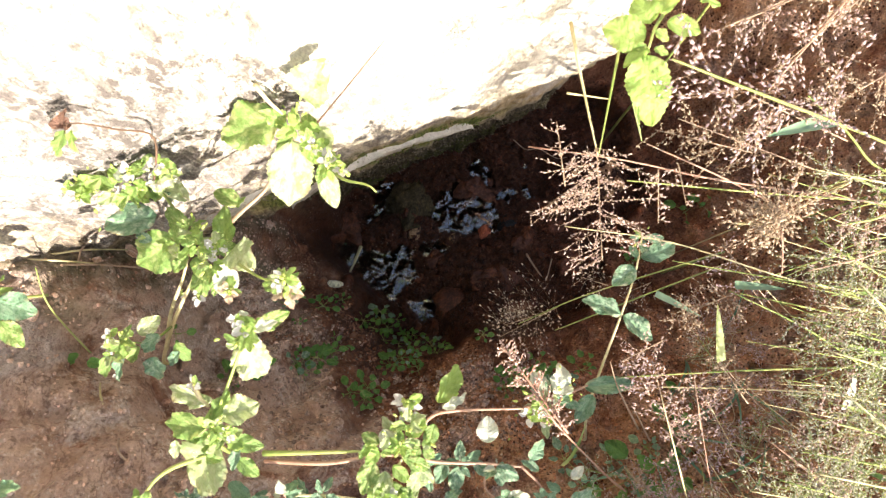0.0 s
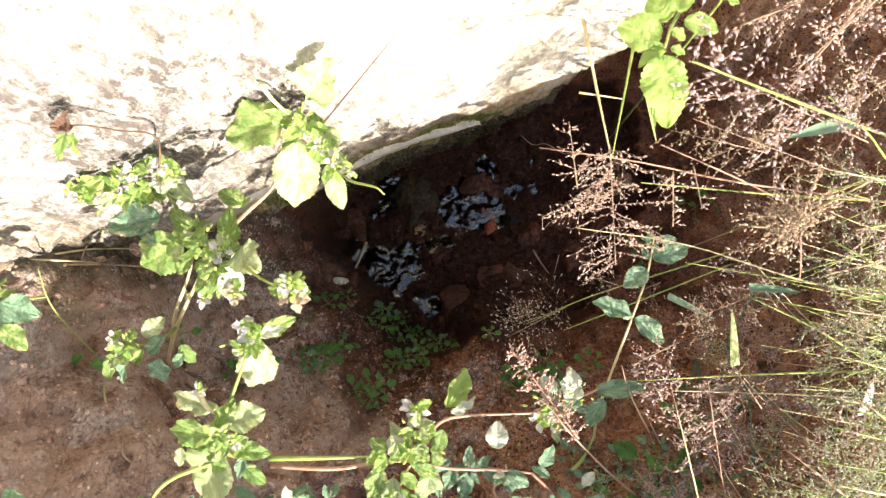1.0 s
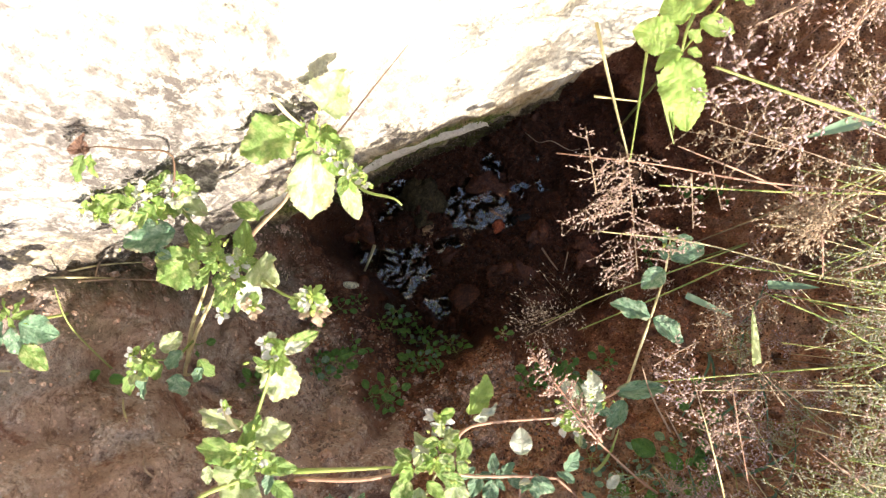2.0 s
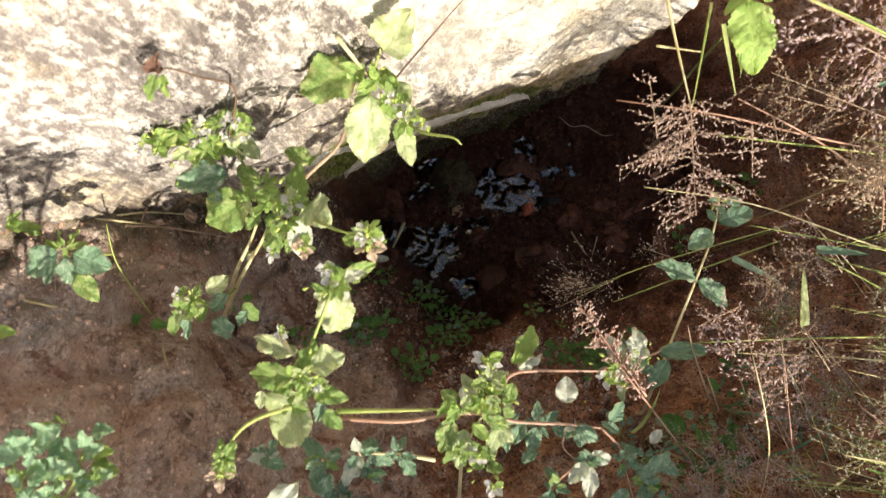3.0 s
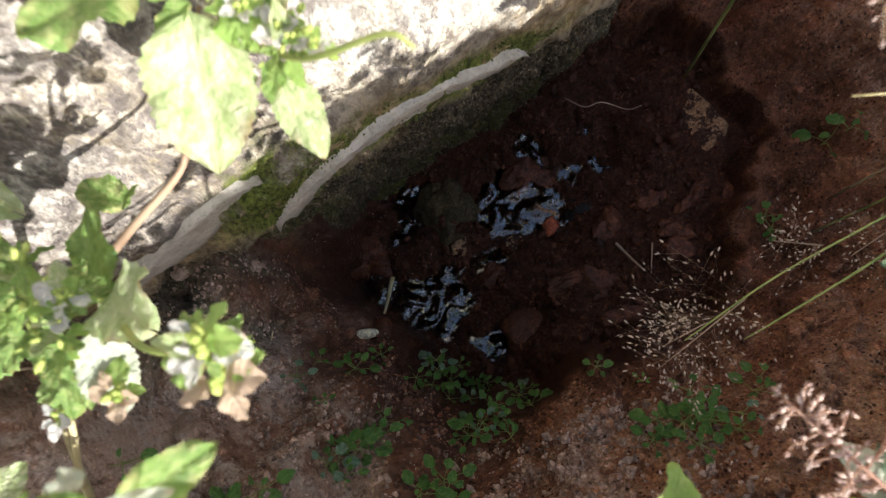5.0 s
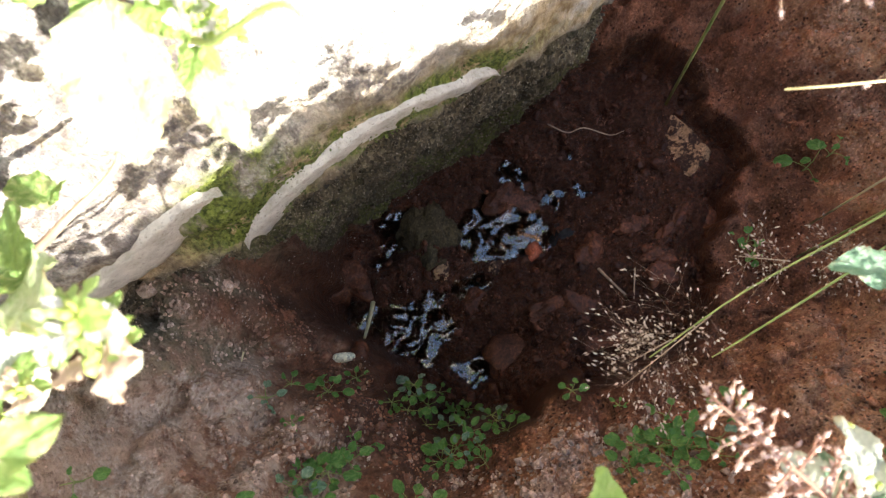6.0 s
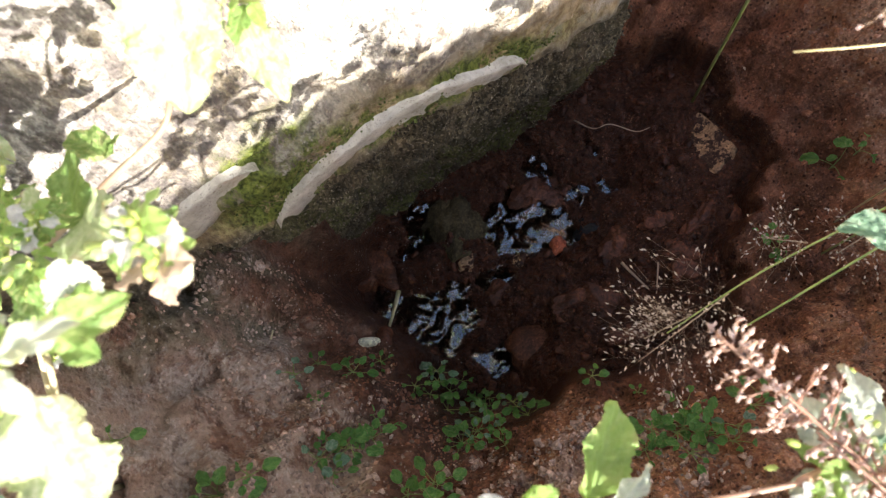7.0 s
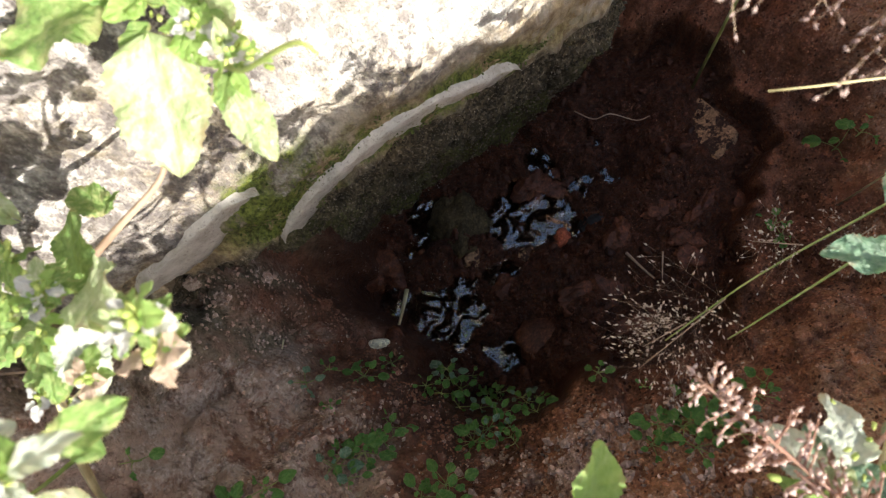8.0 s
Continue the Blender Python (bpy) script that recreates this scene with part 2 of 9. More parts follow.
def leaf_material(name, dark, light, sick, through, amount=0.35):
    m = Mat(name, 0.38, 0.55)
    obj = m.tc.outputs["Object"]
    blotch, fine = m.noise(3.2, 5, 0.7, obj), m.noise(14, 4, 0.65, obj)
    c = m.mix(m.ramp(fine, (0.3, 0.0), (0.7, 1.0)), dark, light)
    c = m.mix(m.math("MULTIPLY", m.ramp(blotch, (0.46, 0.0), (0.60, 1.0)), m.ramp(m.rnd(), (0.0, 0.2), (0.7, 1.0))), c, sick)
    vein = m.attr("vein")
    c = m.mix(m.math("MULTIPLY", vein, 0.75), c, light)
    edge = m.math("MULTIPLY", m.attr("rim"), m.ramp(m.noise(3.5, 3, 0.6, obj), (0.52, 0.0), (0.66, 0.8)))
    c = m.mix(edge, c, (0.42, 0.25, 0.12))
    m.colour(c).rough(m.ramp(fine, (0.3, 0.34), (0.7, 0.55)))
    m.bump((vein, 0.5, -0.0012), (m.noise(16, 3, 0.6, obj), 0.5, 0.003))
    return m.glow_through(m.mix(0.5, c, through), amount).m


def stalk_material(name, a, b, rough=0.55):
    m = Mat(name, rough, 0.35)
    n, f = m.noise(30, 4), m.noise(160, 3)
    c = m.mix(m.ramp(n, (0.38, 0.0), (0.62, 1.0)), a, b)
    m.colour(m.mix(m.ramp(f, (0.6, 0.0), (0.75, 0.5)), c, tuple(x * 0.5 for x in a)))
    return m.bump((f, 0.3, 0.001)).m


def seed_material(name, a, b, amount=0.25):
    m = Mat(name, 0.6, 0.3)
    c = m.mix(m.geo.outputs["Random Per Island"], a, b)
    return m.colour(c).glow_through(c, amount).m


def water_material():
    m = Mat("water", 0.03, 0.5)
    m.b.inputs["Transmission Weight"].default_value = 1.0
    m.colour((0.92, 0.86, 0.78))
    m.b.inputs["IOR"].default_value = 1.9
    m.b.inputs["Specular IOR Level"].default_value = 1.0
    return m.bump((m.noise(90, 1.0), 0.15, 0.002)).m


SOIL, WALL, PLASTER, WATER = soil_material(), wall_material(), plaster_material(), water_material()
ROCK = stone_material("mossy_rock", (0.034, 0.025, 0.010), (0.135, 0.095, 0.042), 0.8)
CLAY = stone_material("clay_lump", (0.038, 0.0135, 0.0065), (0.128, 0.044, 0.020), 0.55)
PALE = stone_material("pale_stone", (0.30, 0.19, 0.11), (0.60, 0.45, 0.31))
FLAKE = stone_material("soil_flake", (0.27, 0.165, 0.115), (0.56, 0.40, 0.305), 0.9)
BRICK = stone_material("brick_chip", (0.22, 0.045, 0.020), (0.40, 0.11, 0.05))
SHARD = stone_material("tile_shard", (0.036, 0.016, 0.009), (0.31, 0.180, 0.092), 0.75, 0.030, 75)
SHELL = stone_material("snail_shell", (0.48, 0.44, 0.28), (0.74, 0.70, 0.52), 0.35)
# Black colour for the shade inside a small hole.
BLACK = stone_material("charred_lump", (0.006, 0.005, 0.005), (0.02, 0.017, 0.015), 0.5)
LEAF = {
    "g": leaf_material("green_leaf", (0.080, 0.175, 0.030), (0.25, 0.38, 0.10), (0.54, 0.56, 0.24), (0.42, 0.56, 0.08)),
    "y": leaf_material("yellowing_leaf", (0.24, 0.33, 0.11), (0.48, 0.55, 0.28), (0.72, 0.70, 0.50), (0.55, 0.63, 0.22)),
    "b": leaf_material("blue_green_leaf", (0.065, 0.145, 0.070), (0.20, 0.33, 0.19), (0.44, 0.50, 0.36), (0.20, 0.36, 0.12), 0.25),
    "n": leaf_material("mint_leaf", (0.14, 0.28, 0.150), (0.33, 0.50, 0.300), (0.48, 0.60, 0.38), (0.34, 0.60, 0.22), 0.35),
    "w": leaf_material("pale_leaf", (0.40, 0.46, 0.32), (0.66, 0.68, 0.55), (0.72, 0.68, 0.56), (0.5, 0.55, 0.2)),
    "l": leaf_material("lit_young_leaf", (0.22, 0.38, 0.060), (0.38, 0.54, 0.15), (0.48, 0.55, 0.22), (0.55, 0.75, 0.18), 0.45),
    "f": leaf_material("pale_petal", (0.60, 0.57, 0.50), (0.80, 0.78, 0.76), (0.80, 0.74, 0.68), (0.7, 0.7, 0.55)),
    "p": leaf_material("fading_petal", (0.54, 0.36, 0.24), (0.76, 0.60, 0.46), (0.70, 0.52, 0.36), (0.7, 0.5, 0.3)),
    "k": leaf_material("dead_leaf", (0.075, 0.036, 0.024), (0.190, 0.098, 0.064), (0.26, 0.15, 0.09), (0.20, 0.09, 0.05), 0.15),
    "s": leaf_material("seedling_leaf", (0.045, 0.130, 0.024), (0.150, 0.32, 0.060), (0.26, 0.40, 0.11), (0.22, 0.47, 0.06), 0.35),
}
STALK = {
    "g": stalk_material("green_stalk", (0.20, 0.26, 0.06), (0.36, 0.38, 0.12)),
    "y": stalk_material("straw_stalk", (0.46, 0.38, 0.18), (0.64, 0.56, 0.32)),
    "r": stalk_material("red_stalk", (0.33, 0.175, 0.115), (0.48, 0.305, 0.215)),
    "k": stalk_material("dark_dry_stalk", (0.085, 0.048, 0.030), (0.170, 0.105, 0.068)),
    "d": stalk_material("dry_stalk", (0.28, 0.185, 0.120), (0.44, 0.32, 0.215)),
}
SEEDS = {
    "p": seed_material("pink_spikelet", (0.41, 0.265, 0.220), (0.66, 0.51, 0.43)),
    "t": seed_material("tan_spikelet", (0.36, 0.260, 0.170), (0.60, 0.47, 0.33)),
    "c": seed_material("cream_spikelet", (0.44, 0.32, 0.25), (0.76, 0.64, 0.50)),
    "r": seed_material("pink_bud", (0.50, 0.32, 0.26), (0.78, 0.61, 0.51)),
    "m": seed_material("mauve_spikelet", (0.38, 0.265, 0.265), (0.62, 0.49, 0.47)),
    "v": seed_material("greenish_spikelet", (0.33, 0.33, 0.205), (0.58, 0.54, 0.42)),
}
MOSS = seed_material("moss_tuft", (0.045, 0.065, 0.010), (0.20, 0.235, 0.058), 0.2)
GRIT = seed_material("wall_grit", (0.036, 0.028, 0.016), (0.18, 0.142, 0.088), 0.02)
BUD = seed_material("green_bud", (0.26, 0.36, 0.07), (0.50, 0.56, 0.16), 0.3)


# ---- making meshes ----
def mesh_from(name, verts, faces, material, smooth=True, floats=()):
    me = bpy.data.meshes.new(name)
    me.from_pydata([tuple(v) for v in verts], [], faces)
    me.materials.append(material)
    if smooth:
        me.polygons.foreach_set("use_smooth", [True] * len(me.polygons))
    for key, values in floats:
        me.attributes.new(key, "FLOAT", "POINT").data.foreach_set("value", np.asarray(values, dtype=np.float32))
    me.update()
    return me


def part(name, me, parent, label="", m=None, kind=""):
    ob = new(name, me)
    ob.parent = parent
    if m is not None:
        ob.matrix_basis = m
    return tagged(ob, label=label, kind=kind)


def thing(name, at, label, category, group="", kind=""):
    ob = new(name)
    ob.empty_display_size = 0.02
    ob.location = at
    return tagged(ob, label, category, group, kind)


def smoothstep(a, b, x):
    t = np.clip((x - a) / (b - a), 0, 1)
    return t * t * (3 - 2 * t)


def tube(points, radii, sides=6):
    """A tapered tube along a smoothed line."""
    p = [Vector(q) for q in points]
    if len(p) == 2:
        p.insert(1, (p[0] + p[1]) / 2)
    fine, rad, n = [], [], 5
    ends = [p[0] * 2 - p[1]] + p + [p[-1] * 2 - p[-2]]
    for i in range(1, len(ends) - 2):
        a, b, c, d = ends[i - 1:i + 3]
        for k in range(n):
            t = k / n
            fine.append(0.5 * (2 * b + (c - a) * t + (2 * a - 5 * b + 4 * c - d) * t * t + (3 * b - a - 3 * c + d) * t ** 3))
            rad.append(((i - 1 + t) / (len(p) - 1)))
    fine.append(p[-1])
    rad.append(1.0)
    verts, faces = [], []
    up = Vector((0.31, 0.17, 0.93))
    for i, q in enumerate(fine):
        way = (fine[min(i + 1, len(fine) - 1)] - fine[max(i - 1, 0)]).normalized()
        a = way.cross(up).normalized()
        b = way.cross(a)
        r = radii[0] + (radii[1] - radii[0]) * rad[i]
        for k in range(sides):
            w = 2 * math.pi * k / sides
            verts.append(q + (a * math.cos(w) + b * math.sin(w)) * r)
    for i in range(len(fine) - 1):
        for k in range(sides):
            k2 = (k + 1) % sides
            faces.append((i * sides + k, i * sides + k2, (i + 1) * sides + k2, (i + 1) * sides + k))
    faces.append(tuple(range(sides))[::-1])
    faces.append(tuple(range(len(verts) - sides, len(verts))))
    return verts, faces


def lump(size, seed, rough=0.25, level=2):
    """An uneven stone of that size, standing on the origin's height."""
    bm = bmesh.new()
    bmesh.ops.create_icosphere(bm, subdivisions=level, radius=0.5)
    off = Vector((seed * 3.7, seed * 1.3, seed * 2.1))
    for v in bm.verts:
        k = 1 + rough * (0.5 * noise.noise(v.co * 1.1 + off) + noise.noise(v.co * 2.2 + off) * 1.4 + noise.noise(v.co * 6 + off) * 0.6 + noise.noise(v.co * 15 + off) * 0.35)
        v.co = Vector((v.co.x * size[0], v.co.y * size[1], v.co.z * size[2])) * k
    verts, faces = [v.co.copy() for v in bm.verts], [tuple(v.index for v in f.verts) for f in bm.faces]
    bm.free()
    return verts, faces


def joined(pieces):
    verts, faces = [], []
    for v, f in pieces:
        n = len(verts)
        verts += v
        faces += [tuple(i + n for i in q) for q in f]
    return verts, faces


# ---- the wall ----
WALL_AT, WALL_ALONG, WALL_OUT = np.array((-0.175, 0.230)), np.array((0.918, 0.396)), np.array((0.396, -0.918))
WALL_END = 0.455


def lip_height(s):
    """Where the bare core of the wall begins, under the broken plaster."""
    return np.interp(s, (-0.15, -0.09, -0.02, 0.018, 0.052, 0.087, 0.136, 0.191, 0.257, 0.34, 0.46), (0.41, 0.405, 0.392, 0.350, 0.377, 0.390, 0.393, 0.388, 0.370, 0.362, 0.350)) + 0.004 * np.sin(s * 61)


def moss_top(s):
    return np.interp(s, (-0.10, 0.03, 0.06, 0.10, 0.14, 0.18, 0.26, 0.34, 0.46), (0.50, 0.530, 0.516, 0.498, 0.484, 0.475, 0.432, 0.408, 0.395))


def wall_offset(s, z):
    """How far the face stands out of the wall's plane."""
    lip = lip_height(s)
    under = np.clip((lip - z) / lip, 0, 1.3)
    out = 0.012 * smoothstep(lip + 0.015, lip + 0.11, z) - 0.020 * smoothstep(lip, lip - 0.022, z) - 0.066 * under ** 1.25
    return out - 0.018 * smoothstep(0.34, 0.46, s) * smoothstep(lip + 0.16, lip - 0.05, z)


def wall_point(s, z, out=0.0):
    p = WALL_AT + WALL_ALONG * s + WALL_OUT * (wall_offset(s, z) + out)
    return Vector((p[0], p[1], z))


def build_wall():
    ss = np.concatenate([np.linspace(-3.0, -0.5, 26)[:-1], np.linspace(-0.5, WALL_END, 240)])
    zs = np.concatenate([np.linspace(-0.12, 0.75, 190), np.linspace(0.75, 1.25, 24)[1:]])
    verts, moss, low, ochre, tufts, grits = [], [], [], [], [], []
    rnd = random.Random(77)
    for z in zs:
        for s in ss:
            p = wall_point(s, z)
            rough = noise.fractal(p * 9, 0.9, 2.0, 4) * 0.007 + noise.fractal(p * 46, 0.8, 2.0, 4) * 0.0036
            lip = float(lip_height(s))
            rough += (noise.fractal(p * 14 + Vector((5, 2, 8)), 0.85, 2.0, 5) * 0.010 + noise.fractal(p * 40, 0.9, 2.0, 3) * 0.004) * float(smoothstep(0.05, -0.10, s) * smoothstep(0.74, 0.58, z))
            rough *= 1.0 + 1.6 * float(smoothstep(lip + 0.02, lip - 0.02, z))
            p += Vector((WALL_OUT[0], WALL_OUT[1], 0)) * rough
            verts.append(p)
            n = noise.fractal(p * 22, 0.8, 2.0, 4) * 0.035
            n2 = noise.fractal(p * 7 + Vector((4, 1, 2)), 0.8, 2.0, 3) * 0.05
            top = float(moss_top(s))
            m = smoothstep(lip - 0.004, lip + 0.014, z + n * 0.5) * (1 - smoothstep(top - 0.035, top + 0.012, z + n + n2 * 0.6))
            m = m * (1 - 0.75 * smoothstep(0.26, 0.33, s)) * float(smoothstep(-0.06, 0.0, s))
            m = max(m, 0.35 * float(smoothstep(0.14, 0.02, z + n)), 0.45 * float(smoothstep(lip - 0.02, lip - 0.10, z)) * float(smoothstep(-0.01, 0.05, n2)))
            moss.append(float(m))
            if m > 0.55 and s > -0.06 and noise.fractal(p * 30, 0.9, 2.0, 4) > 0.0 + 1.1 * n2 / 0.05:
                for _ in range(1):
                    tufts.append(p + Vector((rnd.gauss(0, 0.002), rnd.gauss(0, 0.001), rnd.gauss(0, 0.002))))
            if s > -0.15 and 0.0 < z < lip - 0.012 and rnd.random() < 0.5:
                grits.append(p + Vector((rnd.gauss(0, 0.002), rnd.gauss(0, 0.001), rnd.gauss(0, 0.002))))
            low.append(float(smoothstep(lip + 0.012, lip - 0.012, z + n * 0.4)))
            ochre.append(float(smoothstep(lip - 0.02, lip + 0.02, z) * (1 - smoothstep(lip + 0.05, lip + 0.15, z + n + n2))))
    w, faces = len(ss), []
    for j in range(len(zs) - 1):
        for i in range(w - 1):
            faces.append((j * w + i, j * w + i + 1, (j + 1) * w + i + 1, (j + 1) * w + i))
    # end face, top and back
    back = Vector((-WALL_OUT[0], -WALL_OUT[1], 0)) * 0.26
    n0 = len(verts)
    for j in range(len(zs)):
        for k in range(1, 13):
            q = verts[j * w + w - 1].copy()
            q += back * (k / 12) + Vector((WALL_ALONG[0], WALL_ALONG[1], 0)) * (0.012 * math.sin(k / 12 * math.pi) + noise.fractal(q * 20 + Vector((k, 0, 0)), 0.8, 2.0, 3) * 0.006)
            verts.append(q)
            moss.append(0.0)
            ochre.append(0.3)
            low.append(low[j * w + w - 1])

    def end(j, k):
        return j * w + w - 1 if k == 0 else n0 + j * 12 + k - 1
    for j in range(len(zs) - 1):
        for k in range(12):
            faces.append((end(j, k), end(j, k + 1), end(j + 1, k + 1), end(j + 1, k)))
    top, n1 = (len(zs) - 1) * w, len(verts)
    for i in range(w):
        verts.append(verts[top + i] + back)
        moss.append(0.0)
        ochre.append(0.0)
        low.append(0.0)
    for i in range(w):
        v = (verts[top + i] + back).copy()
        v.z = -0.12
        verts.append(v)
        moss.append(0.0)
        ochre.append(0.0)
        low.append(0.0)
    for i in range(w - 1):
        faces.append((top + i, top + i + 1, n1 + i + 1, n1 + i))
        faces.append((n1 + i, n1 + i + 1, n1 + w + i + 1, n1 + w + i))
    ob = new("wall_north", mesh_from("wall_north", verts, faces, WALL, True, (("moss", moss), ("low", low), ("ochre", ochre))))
    shapes = [lump((1, 1, 0.8), k + 3, 0.5, 1) for k in range(5)]
    pieces = []
    for p in tufts:
        v, f = shapes[rnd.randrange(5)]
        k = rnd.uniform(0.0012, 0.0030)
        pieces.append(([p + q * k for q in v], f))
    coarse = []
    for p in grits:
        v, f = shapes[rnd.randrange(5)]
        k = rnd.uniform(0.0012, 0.0036) * (2.0 if rnd.random() < 0.05 else 1.0)
        coarse.append(([p + q * k for q in v], f))
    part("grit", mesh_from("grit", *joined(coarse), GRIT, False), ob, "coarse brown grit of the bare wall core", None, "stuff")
    part("moss", mesh_from("moss", *joined(pieces), MOSS, False), ob, "grainy green moss along the broken plaster", None, "stuff")
    return tagged(ob, "weathered cream rendered wall with a mossy undercut foot", "wall", kind="structure")


def plaster_strip(name, lo, hi, s0, s1, thick, seed, parent, label):
    """A broken edge of plaster on the wall, between two heights that go with s."""
    n, rows, verts, faces = 90, 9, [], []
    for layer in (0, 1):
        for i in range(n + 1):
            s = s0 + (s1 - s0) * i / n
            ends = min(1.0, (min(i, n - i) / 9) ** 0.5 + 0.04)
            j0 = noise.fractal(Vector((s * 34, seed, 0)), 0.9, 2.0, 5) * 0.0030
            j1 = noise.fractal(Vector((s * 26, seed + 9, 0)), 0.9, 2.0, 5) * 0.0032
            a, b = lo(s) + j0, hi(s) + j1
            mid = (a + b) / 2
            a, b = mid + (a - mid) * ends, mid + (b - mid) * ends
            for k in range(rows):
                z = a + (b - a) * k / (rows - 1)
                slope = -0.012 * (1 - k / (rows - 1)) ** 1.4
                bumpy = noise.fractal(Vector((s * 90, z * 90, seed)), 0.8, 2.0, 3) * 0.0016
                q = WALL_AT + WALL_ALONG * s + WALL_OUT * ((thick + slope + bumpy) if layer else -0.04)
                verts.append(Vector((q[0], q[1], z)))
    m = (n + 1) * rows
    for i in range(n):
        for k in range(rows - 1):
            a = i * rows + k
            faces.append((m + a, m + a + rows, m + a + rows + 1, m + a + 1))
        for k in (0, rows - 1):
            a = i * rows + k
            q = (a, a + rows, m + a + rows, m + a)
            faces.append(q if k == 0 else q[::-1])
    for i in (0, n):
        for k in range(rows - 1):
            a = i * rows + k
            faces.append((a, m + a, m + a + 1, a + 1))
    return part(name, mesh_from(name, verts, faces, PLASTER), parent, label)


wall = build_wall()
plaster_strip("plaster_edge", lambda s: np.interp(s, (0.0, 0.018, 0.035, 0.052, 0.087, 0.136, 0.191, 0.232, 0.265), (0.360, 0.343, 0.358, 0.377, 0.390, 0.393, 0.388, 0.372, 0.366)),
              lambda s: np.interp(s, (0.0, 0.010, 0.048, 0.091, 0.131, 0.174, 0.224, 0.265), (0.372, 0.392, 0.420, 0.434, 0.441, 0.440, 0.416, 0.406)), 0.0, 0.265, 0.010, 3.1, wall,
              "pale broken edge of a plaster layer")
plaster_strip("plaster_patch", lambda s: np.interp(s, (-0.105, -0.067, -0.046, -0.014, 0.026), (0.440, 0.432, 0.434, 0.448, 0.484)),
              lambda s: np.interp(s, (-0.105, -0.07, -0.03, 0.0, 0.026), (0.462, 0.485, 0.505, 0.512, 0.500)), -0.105, 0.026, 0.019, 7.7, wall,
              "smooth greyish pink plaster patch")
plaster_strip("plaster_scrap", lambda s: np.interp(s, (0.030, 0.047), (0.425, 0.440)), lambda s: np.interp(s, (0.030, 0.047), (0.468, 0.482)), 0.030, 0.047, 0.011, 5.2, wall,
              "small pale scrap of plaster")


# ---- the ground ----
RIFFLES = [(-0.096, 0.292, 0.020, 0.028), (-0.081, 0.345, 0.022, 0.014), (0.056, 0.294, 0.062, 0.036), (0.105, 0.258, 0.024, 0.026), (0.030, 0.228, 0.022, 0.014), (-0.074, 0.182, 0.044, 0.040),
           (0.000, 0.125, 0.036, 0.018), (-0.034, 0.223, 0.018, 0.016), (0.098, 0.358, 0.016, 0.030), (0.135, 0.312, 0.022, 0.014), (0.176, 0.334, 0.012, 0.010), (0.190, 0.395, 0.008, 0.007)]


def liveliness(x, y, wide=1.0):
    """1 where the trickle runs over stones, 0 away from it."""
    k = np.zeros_like(np.asarray(x, dtype=float))
    for cx, cy, rx, ry in RIFFLES:
        k = np.maximum(k, np.exp(-(((x - cx) / (rx * wide)) ** 2 + ((y - cy) / (ry * wide)) ** 2) ** 1.5))
    return k


